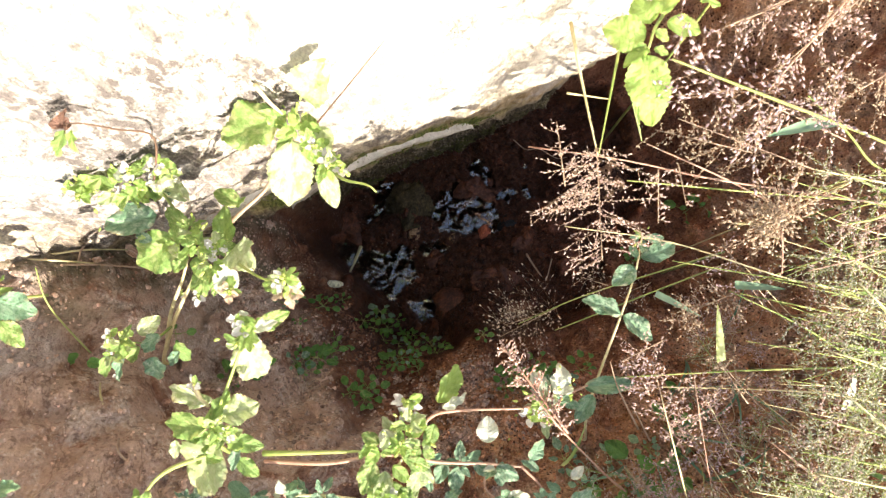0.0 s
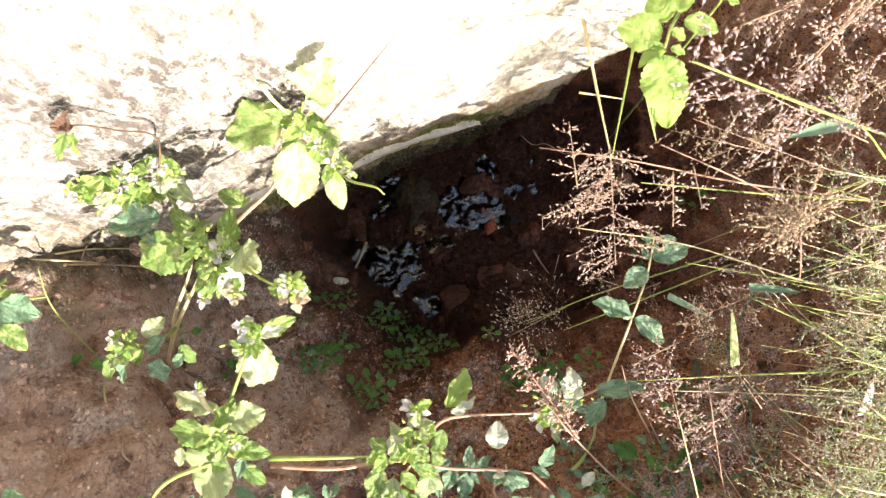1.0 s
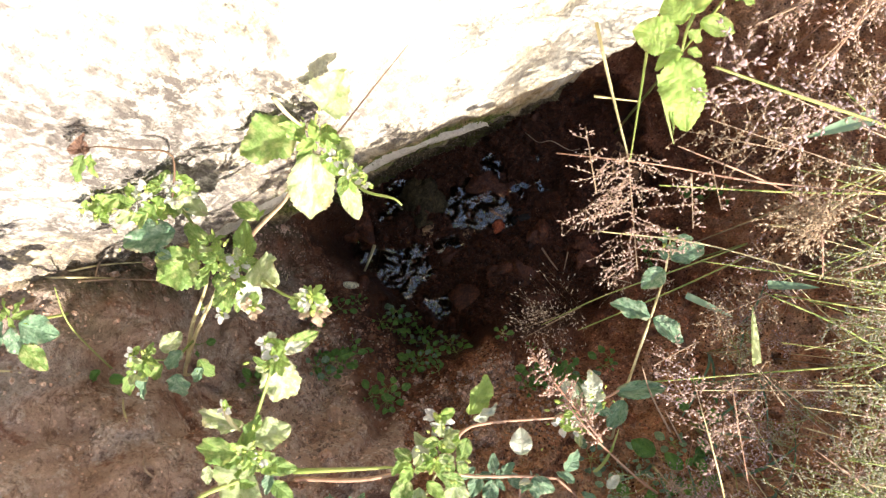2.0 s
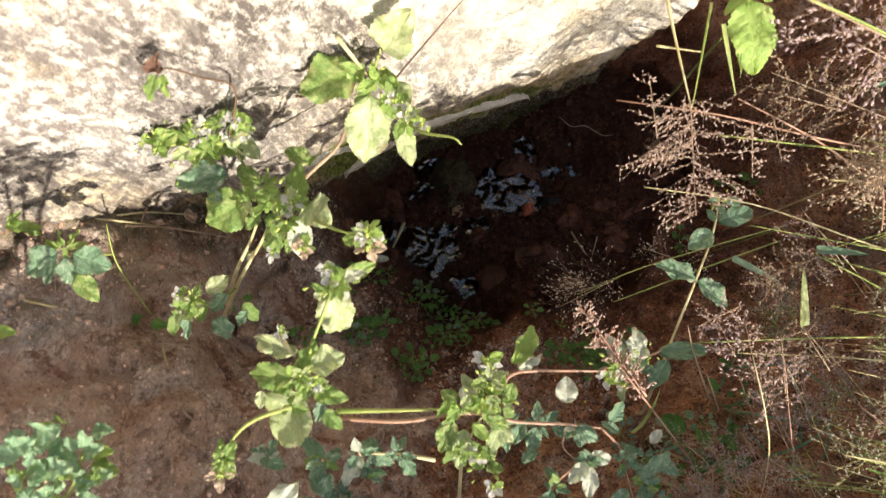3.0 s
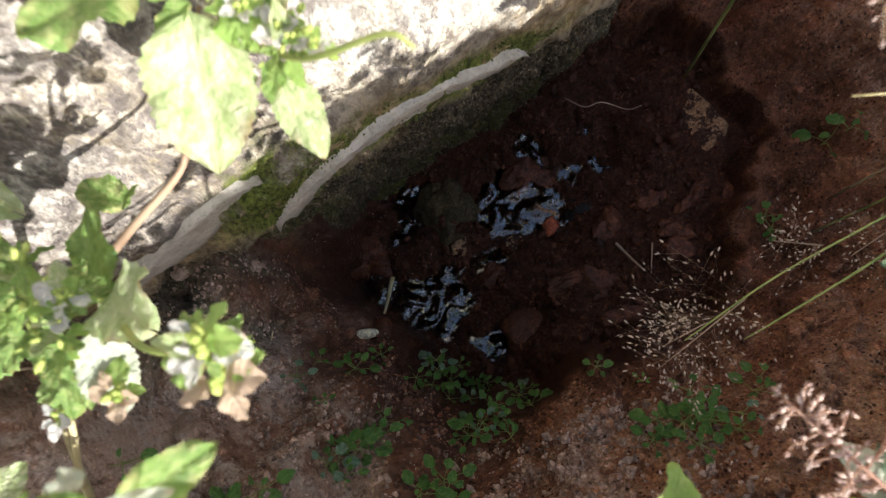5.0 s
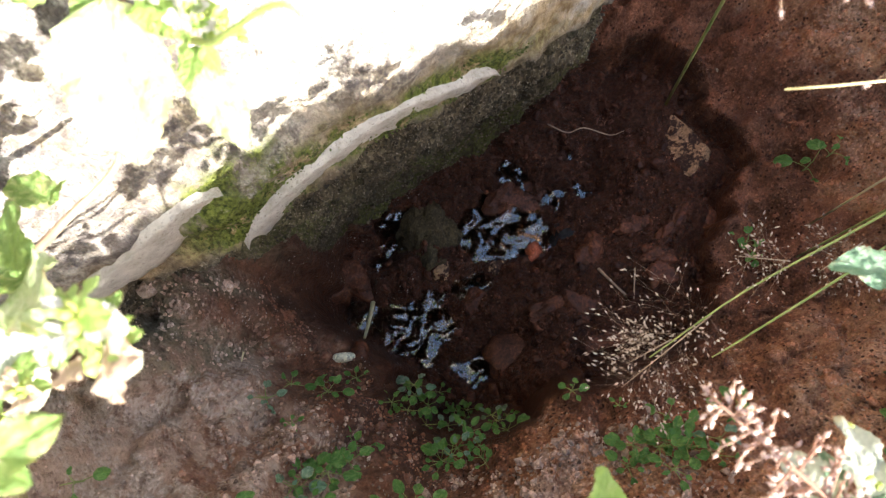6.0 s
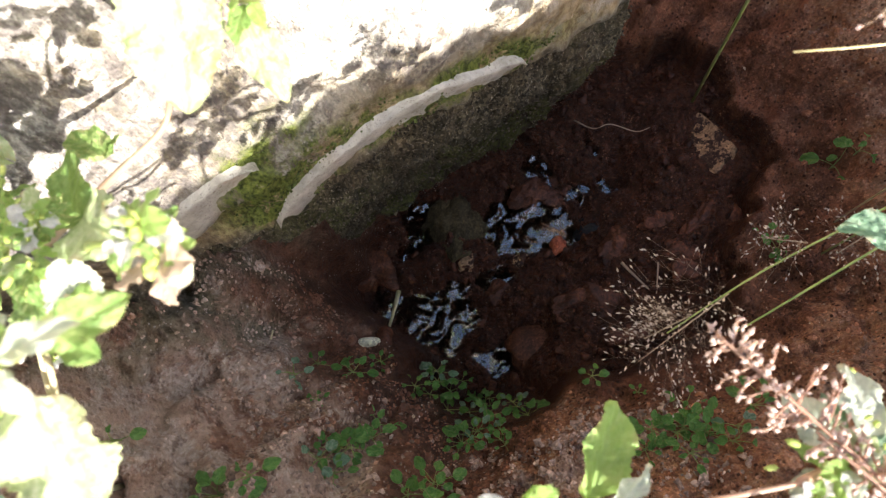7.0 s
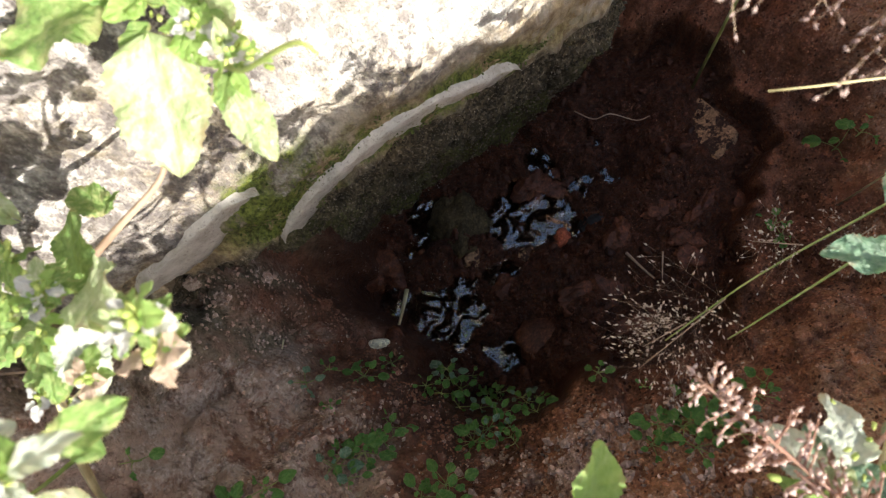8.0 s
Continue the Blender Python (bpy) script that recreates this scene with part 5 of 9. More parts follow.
# thin shoot beside the wall with a dried, curled top
stem(tall_weed, [(-0.2107, 0.1702, 0.7095), (-0.187, 0.193, 0.769), (-0.199, 0.188, 0.806), (-0.207, 0.183, 0.833), (-0.212, 0.178, 0.846)], 0.0011, "k")
leaf(tall_weed, (-0.210, 0.180, 0.842), (-0.217, 0.176, 0.853), 0.7, "k", 0.6, "dried curled leaf")
leaf(tall_weed, (-0.212, 0.176, 0.846), (-0.211, 0.186, 0.852), 0.6, "k", -0.5, "dried curled leaf")
leaf(tall_weed, (-0.211, 0.174, 0.846), (-0.217, 0.158, 0.846), 0.5, "g")
leaf(tall_weed, (-0.208, 0.175, 0.844), (-0.205, 0.161, 0.846), 0.5, "l")
stem(tall_weed, [(-0.2399, 0.0573, 0.5805), (-0.2431, 0.0421, 0.6172), (-0.2508, 0.0415, 0.6466)], 0.0016, "g")
leaf(tall_weed, (-0.2475, 0.049, 0.6361), (-0.231, 0.0659, 0.6311), 0.7, "y")
leaf(tall_weed, (-0.2527, 0.0478, 0.6361), (-0.2631, 0.0544, 0.6311), 0.6, "l")
leaf(tall_weed, (-0.265, 0.0369, 0.6361), (-0.2823, 0.0485, 0.6311), 0.5, "g")
leaf(tall_weed, (-0.2619, 0.0318, 0.6361), (-0.2659, 0.0049, 0.6311), 0.45, "b")
leaf(tall_weed, (-0.2328, 0.0284, 0.6361), (-0.2314, 0.0059, 0.6311), 0.95, "b")
leaf(tall_weed, (-0.2466, 0.0374, 0.6361), (-0.2578, 0.0218, 0.6311), 0.5, "g")
leaf(tall_weed, (-0.2128, 0.041, 0.6361), (-0.2026, 0.0234, 0.6311), 0.7, "g")
leaf(tall_weed, (-0.2724, 0.0315, 0.6361), (-0.2804, 0.0082, 0.6311), 0.4, "g")
leaf(tall_weed, (-0.2549, 0.0424, 0.6361), (-0.2728, 0.0425, 0.6311), 0.5, "g")
leaf(tall_weed, (-0.2291, 0.0484, 0.6361), (-0.2455, 0.0326, 0.6311), 0.6, "b")
leaf(tall_weed, (-0.2096, 0.0332, 0.6361), (-0.2207, 0.0203, 0.6311), 0.6, "b")
flower(tall_weed, (-0.2683, 0.0472, 0.6466), 0.008, "w", 20)
flower(tall_weed, (-0.274, 0.0366, 0.6361), 0.007, "w", 21)
flower(tall_weed, (-0.2685, 0.0124, 0.6263), 0.006, "w", 22)
buds(tall_weed, (-0.256, 0.0414, 0.6466), 8, 0.014, 7)
leaf(tall_weed, (-0.0821, 0.2078, 0.7479), (-0.0744, 0.2061, 0.7468), 0.65, "l")
leaf(tall_weed, (-0.0856, 0.2077, 0.7479), (-0.0967, 0.1992, 0.7574), 0.58, "l")
leaf(tall_weed, (-0.0844, 0.2101, 0.7479), (-0.09, 0.223, 0.7472), 0.65, "g")
leaf(tall_weed, (-0.0815, 0.2041, 0.7543), (-0.0772, 0.2009, 0.7521), 0.57, "g")
leaf(tall_weed, (-0.0848, 0.2054, 0.7532), (-0.0969, 0.2038, 0.749), 0.67, "l")
leaf(tall_weed, (-0.0821, 0.2088, 0.7479), (-0.072, 0.2141, 0.7437), 0.51, "l")
leaf(tall_weed, (-0.0833, 0.2036, 0.7543), (-0.0845, 0.1981, 0.7532), 0.57, "l")
leaf(tall_weed, (-0.0831, 0.2063, 0.7564), (-0.0866, 0.2143, 0.7659), 0.52, "l")
leaf(tall_weed, (-0.0582, 0.1783, 0.7415), (-0.0502, 0.1769, 0.7394), 0.59, "g")
leaf(tall_weed, (-0.0611, 0.1765, 0.7437), (-0.0693, 0.1703, 0.7384), 0.53, "l")
leaf(tall_weed, (-0.0594, 0.1797, 0.7437), (-0.0565, 0.1863, 0.7564), 0.54, "y")
leaf(tall_weed, (-0.0599, 0.1788, 0.7362), (-0.057, 0.1687, 0.7331), 0.55, "l")
leaf(tall_weed, (-0.0619, 0.1795, 0.7405), (-0.0669, 0.1787, 0.7447), 0.52, "g")
leaf(tall_weed, (-0.059, 0.1793, 0.7437), (-0.0538, 0.1848, 0.7511), 0.63, "l")
leaf(tall_weed, (-0.0684, 0.196, 0.7458), (-0.0585, 0.2007, 0.7415), 0.66, "g")
leaf(tall_weed, (-0.0722, 0.1957, 0.7426), (-0.0792, 0.194, 0.7394), 0.65, "g")
leaf(tall_weed, (-0.0715, 0.1986, 0.7426), (-0.0755, 0.2061, 0.7543), 0.56, "g")
leaf(tall_weed, (-0.0692, 0.1945, 0.7447), (-0.0625, 0.184, 0.7468), 0.56, "l")
leaf(tall_weed, (-0.0721, 0.1963, 0.7437), (-0.0813, 0.1948, 0.749), 0.66, "l")
leaf(tall_weed, (-0.1703, 0.1234, 0.708), (-0.1644, 0.1251, 0.7113), 0.45, "l")
leaf(tall_weed, (-0.1732, 0.1212, 0.7091), (-0.1835, 0.1144, 0.7079), 0.69, "g")
leaf(tall_weed, (-0.1691, 0.1224, 0.7156), (-0.1628, 0.1289, 0.7255), 0.53, "g")
leaf(tall_weed, (-0.1707, 0.121, 0.708), (-0.1567, 0.11, 0.7194), 0.57, "y")
leaf(tall_weed, (-0.1719, 0.1214, 0.7156), (-0.1803, 0.1238, 0.7287), 0.7, "g")
leaf(tall_weed, (-0.1693, 0.1222, 0.7113), (-0.1585, 0.1254, 0.7125), 0.57, "y")
leaf(tall_weed, (-0.1711, 0.1193, 0.7145), (-0.1759, 0.1099, 0.7134), 0.51, "l")
leaf(tall_weed, (-0.1711, 0.1216, 0.7167), (-0.1732, 0.1229, 0.7277), 0.61, "g")
leaf(tall_weed, (-0.1683, 0.1199, 0.7146), (-0.156, 0.1134, 0.7248), 0.44, "l")
leaf(tall_weed, (-0.1555, 0.1034, 0.7151), (-0.1478, 0.0992, 0.7227), 0.46, "g")
leaf(tall_weed, (-0.1583, 0.1029, 0.7149), (-0.1665, 0.0948, 0.7102), 0.58, "g")
leaf(tall_weed, (-0.1577, 0.1067, 0.7128), (-0.1576, 0.1143, 0.7072), 0.59, "l")
leaf(tall_weed, (-0.1573, 0.1032, 0.7117), (-0.1539, 0.0966, 0.7142), 0.69, "l")
leaf(tall_weed, (-0.1611, 0.1054, 0.7082), (-0.1667, 0.1011, 0.7179), 0.68, "y")
leaf(tall_weed, (-0.1553, 0.1046, 0.7162), (-0.1458, 0.1073, 0.7121), 0.57, "l")
leaf(tall_weed, (-0.1587, 0.1032, 0.7116), (-0.16, 0.0884, 0.7192), 0.62, "g")
leaf(tall_weed, (-0.1479, 0.1177, 0.7211), (-0.139, 0.1218, 0.7192), 0.51, "g")
leaf(tall_weed, (-0.1521, 0.1172, 0.7174), (-0.1621, 0.1083, 0.718), 0.6, "g")
leaf(tall_weed, (-0.1504, 0.1192, 0.7208), (-0.1549, 0.1311, 0.7202), 0.6, "y")
leaf(tall_weed, (-0.1494, 0.1165, 0.7188), (-0.1458, 0.1101, 0.7185), 0.64, "g")
leaf(tall_weed, (-0.153, 0.1194, 0.7162), (-0.1642, 0.1246, 0.719), 0.46, "y")
leaf(tall_weed, (-0.1499, 0.1197, 0.7153), (-0.1421, 0.123, 0.7217), 0.68, "g")
leaf(tall_weed, (-0.1955, 0.1259, 0.6959), (-0.1879, 0.129, 0.6981), 0.67, "g")
leaf(tall_weed, (-0.2009, 0.125, 0.6893), (-0.2056, 0.1168, 0.6959), 0.65, "l")
leaf(tall_weed, (-0.1984, 0.1282, 0.6904), (-0.1948, 0.138, 0.6915), 0.68, "g")
leaf(tall_weed, (-0.1975, 0.1235, 0.6937), (-0.19, 0.1114, 0.7057), 0.43, "y")
leaf(tall_weed, (-0.2004, 0.1257, 0.6926), (-0.2134, 0.127, 0.6937), 0.43, "l")
leaf(tall_weed, (-0.2279, 0.1673, 0.728), (-0.2222, 0.1655, 0.7253), 0.7, "l")
leaf(tall_weed, (-0.2281, 0.1642, 0.734), (-0.2346, 0.1605, 0.7249), 0.47, "f")
leaf(tall_weed, (-0.2275, 0.168, 0.734), (-0.2305, 0.18, 0.731), 0.61, "w")
leaf(tall_weed, (-0.2271, 0.1658, 0.731), (-0.2255, 0.1636, 0.7263), 0.56, "f")
leaf(tall_weed, (-0.2293, 0.1671, 0.734), (-0.2347, 0.1684, 0.739), 0.68, "l")
leaf(tall_weed, (-0.2297, 0.1702, 0.725), (-0.2255, 0.173, 0.727), 0.62, "f")
leaf(tall_weed, (-0.2037, 0.1812, 0.727), (-0.1969, 0.1799, 0.732), 0.52, "w")
leaf(tall_weed, (-0.2056, 0.1788, 0.732), (-0.2107, 0.1779, 0.729), 0.58, "w")
leaf(tall_weed, (-0.2045, 0.1823, 0.729), (-0.2034, 0.1874, 0.732), 0.51, "l")
leaf(tall_weed, (-0.2023, 0.1779, 0.732), (-0.1992, 0.175, 0.7255), 0.68, "l")
leaf(tall_weed, (-0.2067, 0.1803, 0.729), (-0.2149, 0.1822, 0.726), 0.55, "f")
leaf(tall_weed, (-0.2016, 0.1799, 0.733), (-0.1939, 0.1798, 0.74), 0.56, "f")
leaf(tall_weed, (-0.258, 0.1612, 0.727), (-0.2529, 0.1645, 0.722), 0.48, "l")
leaf(tall_weed, (-0.2612, 0.1598, 0.728), (-0.2679, 0.1566, 0.73), 0.59, "l")
leaf(tall_weed, (-0.2604, 0.1626, 0.727), (-0.2605, 0.1666, 0.732), 0.7, "y")
leaf(tall_weed, (-0.2606, 0.1601, 0.723), (-0.255, 0.1525, 0.729), 0.68, "l")
leaf(tall_weed, (-0.264, 0.1628, 0.722), (-0.2741, 0.165, 0.719), 0.53, "f")
leaf(tall_weed, (-0.2613, 0.1638, 0.722), (-0.2598, 0.1685, 0.721), 0.69, "f")
leaf(tall_weed, (-0.198, 0.1762, 0.7068), (-0.1941, 0.1778, 0.7027), 0.68, "f")
leaf(tall_weed, (-0.2007, 0.1746, 0.7102), (-0.2076, 0.1715, 0.7116), 0.52, "l")
leaf(tall_weed, (-0.1978, 0.1754, 0.7149), (-0.1946, 0.1778, 0.7314), 0.5, "l")
leaf(tall_weed, (-0.1993, 0.1757, 0.7041), (-0.1987, 0.1754, 0.682), 0.46, "w")
leaf(tall_weed, (-0.2004, 0.1747, 0.7112), (-0.2063, 0.172, 0.7214), 0.42, "f")
leaf(tall_weed, (-0.2249, 0.164, 0.7031), (-0.2202, 0.1667, 0.6848), 0.65, "l")
leaf(tall_weed, (-0.2275, 0.1626, 0.7025), (-0.2385, 0.1585, 0.6821), 0.53, "g")
leaf(tall_weed, (-0.2247, 0.1647, 0.7066), (-0.2133, 0.169, 0.7251), 0.68, "l")
leaf(tall_weed, (-0.2259, 0.1635, 0.7014), (-0.2283, 0.1634, 0.6837), 0.53, "l")
leaf(tall_weed, (-0.2275, 0.1628, 0.7065), (-0.2357, 0.1598, 0.7058), 0.51, "l")
leaf(tall_weed, (-0.2505, 0.0406, 0.6554), (-0.2386, 0.0388, 0.6652), 0.46, "g")
leaf(tall_weed, (-0.2553, 0.0397, 0.6521), (-0.2645, 0.0333, 0.6532), 0.64, "g")
leaf(tall_weed, (-0.2548, 0.0432, 0.6488), (-0.2508, 0.0576, 0.6499), 0.43, "g")
leaf(tall_weed, (-0.2534, 0.0396, 0.6488), (-0.2463, 0.0341, 0.6543), 0.66, "y")
leaf(tall_weed, (-0.2537, 0.0407, 0.6576), (-0.2636, 0.0422, 0.6597), 0.47, "y")
leaf(tall_weed, (-0.2547, 0.0428, 0.6477), (-0.2505, 0.0485, 0.6488), 0.42, "y")
leaf(tall_weed, (-0.2528, 0.0386, 0.6543), (-0.2505, 0.0279, 0.6554), 0.55, "l")
leaf(tall_weed, (-0.266, 0.0313, 0.6402), (-0.251, 0.0311, 0.6532), 0.62, "l")
leaf(tall_weed, (-0.2685, 0.0291, 0.6412), (-0.2675, 0.0207, 0.651), 0.64, "y")
leaf(tall_weed, (-0.2697, 0.0335, 0.6381), (-0.27, 0.0446, 0.6499), 0.54, "l")
leaf(tall_weed, (-0.2651, 0.0295, 0.6434), (-0.2549, 0.0236, 0.6499), 0.5, "y")
leaf(tall_weed, (-0.2711, 0.0314, 0.6381), (-0.2771, 0.0304, 0.6412), 0.67, "l")
leaf(tall_weed, (-0.0822, 0.0836, 0.771), (-0.0718, 0.0834, 0.7747), 0.53, "l")
leaf(tall_weed, (-0.0844, 0.0818, 0.7753), (-0.0932, 0.075, 0.7723), 0.49, "g")
leaf(tall_weed, (-0.0844, 0.0846, 0.7738), (-0.0888, 0.0948, 0.7748), 0.54, "g")
leaf(tall_weed, (-0.0821, 0.0808, 0.7762), (-0.0804, 0.0764, 0.7729), 0.57, "g")
leaf(tall_weed, (-0.0852, 0.0843, 0.7707), (-0.0942, 0.088, 0.7801), 0.52, "y")
leaf(tall_weed, (-0.0824, 0.0839, 0.7732), (-0.0737, 0.0915, 0.7722), 0.43, "g")
leaf(tall_weed, (-0.1815, 0.1383, 0.697), (-0.1707, 0.1454, 0.6959), 0.45, "g")
leaf(tall_weed, (-0.1829, 0.1345, 0.7014), (-0.184, 0.125, 0.7134), 0.64, "y")
leaf(tall_weed, (-0.1814, 0.1377, 0.7025), (-0.1779, 0.1456, 0.7046), 0.67, "g")
leaf(tall_weed, (-0.1815, 0.1355, 0.6981), (-0.1699, 0.1235, 0.708), 0.64, "l")
leaf(tall_weed, (-0.1834, 0.1364, 0.7036), (-0.1906, 0.1396, 0.709), 0.46, "g")
leaf(tall_weed, (-0.1785, 0.1351, 0.7068), (-0.171, 0.1358, 0.7101), 0.45, "g")
stem(tall_weed, [(-0.0687, 0.2134, 0.7458), (-0.0382, 0.2444, 0.7612), (-0.0101, 0.2607, 0.7973)], 0.0009, "k")
# ---- the weed over the bank ----
bank_weed = thing("weed", root(-0.2057, -0.0978, 0.42), WEED, "weed")
stem(bank_weed, [root(-0.2057, -0.0978, 0.42), (-0.2057, -0.0978, 0.42), (-0.1625, -0.0643, 0.6), (-0.1294, -0.0323, 0.76), (-0.1252, -0.0161, 0.79), (-0.1146, 0.0069, 0.8), (-0.1011, 0.0406, 0.81)], 0.0024, "g")
leaf(bank_weed, (-0.0902, 0.0493, 0.81), (-0.1092, 0.0564, 0.81), 0.5, "g")
leaf(bank_weed, (-0.0947, 0.0488, 0.812), (-0.0792, 0.0546, 0.812), 0.5, "w")
leaf(bank_weed, (-0.098, 0.0463, 0.808), (-0.0895, 0.0366, 0.808), 0.6, "w")
leaf(bank_weed, (-0.1013, 0.0404, 0.805), (-0.1145, 0.0378, 0.805), 0.6, "y")
leaf(bank_weed, (-0.1038, 0.0423, 0.79), (-0.1011, 0.0121, 0.77), 0.75, "y")
leaf(bank_weed, (-0.1022, 0.0437, 0.815), (-0.1065, 0.0549, 0.815), 0.5, "l")
leaf(bank_weed, (-0.1049, 0.0405, 0.81), (-0.1147, 0.0459, 0.81), 0.5, "g")
flower(bank_weed, (-0.0987, 0.0494, 0.815), 0.009, "w", 31)
flower(bank_weed, (-0.1047, 0.0549, 0.815), 0.006, "w", 32)
buds(bank_weed, (-0.1014, 0.0463, 0.81), 10, 0.014, 8)
leaf(bank_weed, (-0.1266, -0.0162, 0.8), (-0.1616, -0.0141, 0.79), 0.5, "g")
leaf(bank_weed, (-0.1164, -0.0091, 0.8), (-0.0929, 0.0001, 0.795), 0.78, "y")
leaf(bank_weed, (-0.1262, 0.0007, 0.795), (-0.1578, 0.0101, 0.79), 0.42, "y")
leaf(bank_weed, (-0.1161, -0.0255, 0.785), (-0.0915, -0.0305, 0.785), 0.5, "g")
leaf(bank_weed, (-0.1093, -0.0389, 0.78), (-0.0953, -0.0508, 0.78), 0.6, "g")
leaf(bank_weed, (-0.1492, -0.0252, 0.79), (-0.1499, -0.0378, 0.79), 0.6, "y")
leaf(bank_weed, (-0.1218, -0.0283, 0.785), (-0.1464, -0.063, 0.773), 0.98, "y")
leaf(bank_weed, (-0.1172, -0.014, 0.8), (-0.1051, -0.026, 0.8), 0.5, "g")
leaf(bank_weed, (-0.1201, -0.0104, 0.805), (-0.1117, 0.0086, 0.805), 0.5, "g")
leaf(bank_weed, (-0.1216, -0.016, 0.805), (-0.1206, -0.0011, 0.805), 0.5, "l")
leaf(bank_weed, (-0.1257, -0.0199, 0.795), (-0.1407, -0.0261, 0.795), 0.5, "g")
leaf(bank_weed, (-0.1079, -0.031, 0.785), (-0.1129, -0.0465, 0.785), 0.5, "b")
leaf(bank_weed, (-0.115, -0.0196, 0.8), (-0.1241, -0.0273, 0.8), 0.55, "l")
stem(bank_weed, [(-0.1362, 0.0139, 0.8), (-0.1297, 0.0043, 0.805), (-0.1248, -0.0018, 0.8)], 0.0022, "y")
stem(bank_weed, [(-0.1279, -0.0353, 0.79), (-0.1525, -0.0444, 0.79), (-0.168, -0.0577, 0.785), (-0.176, -0.0774, 0.78)], 0.0018, "g")
flower(bank_weed, (-0.1765, -0.0824, 0.78), 0.011, "p", 33)
leaf(bank_weed, (-0.1715, -0.0627, 0.785), (-0.1822, -0.0752, 0.785), 0.5, "g")
leaf(bank_weed, (-0.1717, -0.0678, 0.78), (-0.1679, -0.081, 0.78), 0.45, "y")
leaf(bank_weed, (-0.1736, -0.0711, 0.785), (-0.1785, -0.058, 0.785), 0.4, "l")
flower(bank_weed, (-0.1345, 0.013, 0.803), 0.006, "w", 34)
buds(bank_weed, (-0.1168, -0.0141, 0.81), 10, 0.014, 9)
flower(bank_weed, (-0.1112, -0.0195, 0.8), 0.008, "w", 35)
leaf(bank_weed, (-0.0942, 0.0447, 0.82), (-0.0867, 0.0423, 0.831), 0.53, "l")
leaf(bank_weed, (-0.0974, 0.0447, 0.817), (-0.1049, 0.0389, 0.819), 0.55, "g")
leaf(bank_weed, (-0.0967, 0.0469, 0.817), (-0.0983, 0.0518, 0.824), 0.42, "l")
leaf(bank_weed, (-0.0949, 0.0433, 0.822), (-0.0907, 0.0355, 0.829), 0.52, "l")
leaf(bank_weed, (-0.098, 0.0466, 0.814), (-0.105, 0.0509, 0.814), 0.44, "g")
leaf(bank_weed, (-0.0948, 0.046, 0.821), (-0.0903, 0.0504, 0.827), 0.51, "l")
leaf(bank_weed, (-0.0971, 0.044, 0.816), (-0.098, 0.0362, 0.825), 0.6, "g")
leaf(bank_weed, (-0.0978, 0.0468, 0.815), (-0.1011, 0.0508, 0.813), 0.53, "g")
leaf(bank_weed, (-0.1185, -0.0148, 0.804), (-0.1121, -0.0176, 0.807), 0.54, "l")
leaf(bank_weed, (-0.1209, -0.0156, 0.802), (-0.1227, -0.0231, 0.805), 0.69, "g")
leaf(bank_weed, (-0.121, -0.0126, 0.802), (-0.1221, -0.0078, 0.802), 0.52, "g")
leaf(bank_weed, (-0.1202, -0.0152, 0.8), (-0.1182, -0.0193, 0.796), 0.52, "g")
leaf(bank_weed, (-0.1208, -0.0134, 0.806), (-0.1254, -0.009, 0.817), 0.64, "l")
leaf(bank_weed, (-0.1181, -0.013, 0.808), (-0.1109, -0.0069, 0.808), 0.51, "y")
leaf(bank_weed, (-0.1198, -0.0156, 0.808), (-0.1205, -0.0197, 0.812), 0.42, "g")
leaf(bank_weed, (-0.1207, -0.013, 0.805), (-0.1212, -0.0092, 0.816), 0.69, "y")
leaf(bank_weed, (-0.1133, -0.0241, 0.791), (-0.1018, -0.0285, 0.801), 0.62, "l")
leaf(bank_weed, (-0.1144, -0.0245, 0.798), (-0.1203, -0.0306, 0.799), 0.61, "g")
leaf(bank_weed, (-0.1143, -0.0219, 0.792), (-0.1133, -0.0169, 0.789), 0.44, "g")
leaf(bank_weed, (-0.1132, -0.0245, 0.793), (-0.1085, -0.0296, 0.794), 0.46, "g")
leaf(bank_weed, (-0.1147, -0.0226, 0.797), (-0.1207, -0.0179, 0.799), 0.67, "g")
leaf(bank_weed, (-0.1123, -0.0225, 0.796), (-0.1033, -0.0177, 0.794), 0.58, "y")
leaf(bank_weed, (-0.1715, -0.0736, 0.786), (-0.1673, -0.0758, 0.782), 0.51, "l")
leaf(bank_weed, (-0.1756, -0.0742, 0.782), (-0.1808, -0.0788, 0.786), 0.49, "g")
leaf(bank_weed, (-0.1746, -0.0719, 0.782), (-0.1762, -0.0675, 0.776), 0.47, "g")
leaf(bank_weed, (-0.172, -0.0741, 0.788), (-0.1688, -0.0802, 0.789), 0.55, "g")
leaf(bank_weed, (-0.1746, -0.0733, 0.786), (-0.1783, -0.0735, 0.795), 0.46, "g")
leaf(bank_weed, (-0.1734, -0.0721, 0.783), (-0.1651, -0.061, 0.794), 0.58, "g")
leaf(bank_weed, (-0.1276, -0.0355, 0.793), (-0.1164, -0.0377, 0.796), 0.56, "g")
leaf(bank_weed, (-0.1317, -0.0366, 0.787), (-0.1334, -0.0402, 0.793), 0.69, "g")
leaf(bank_weed, (-0.1286, -0.0336, 0.794), (-0.1272, -0.0265, 0.789), 0.67, "g")
leaf(bank_weed, (-0.1289, -0.0365, 0.789), (-0.1251, -0.0399, 0.786), 0.44, "l")
leaf(bank_weed, (-0.132, -0.0351, 0.788), (-0.1359, -0.033, 0.797), 0.51, "y")
leaf(bank_weed, (-0.094, 0.0528, 0.8), (-0.0734, 0.0607, 0.8), 0.5, "g")
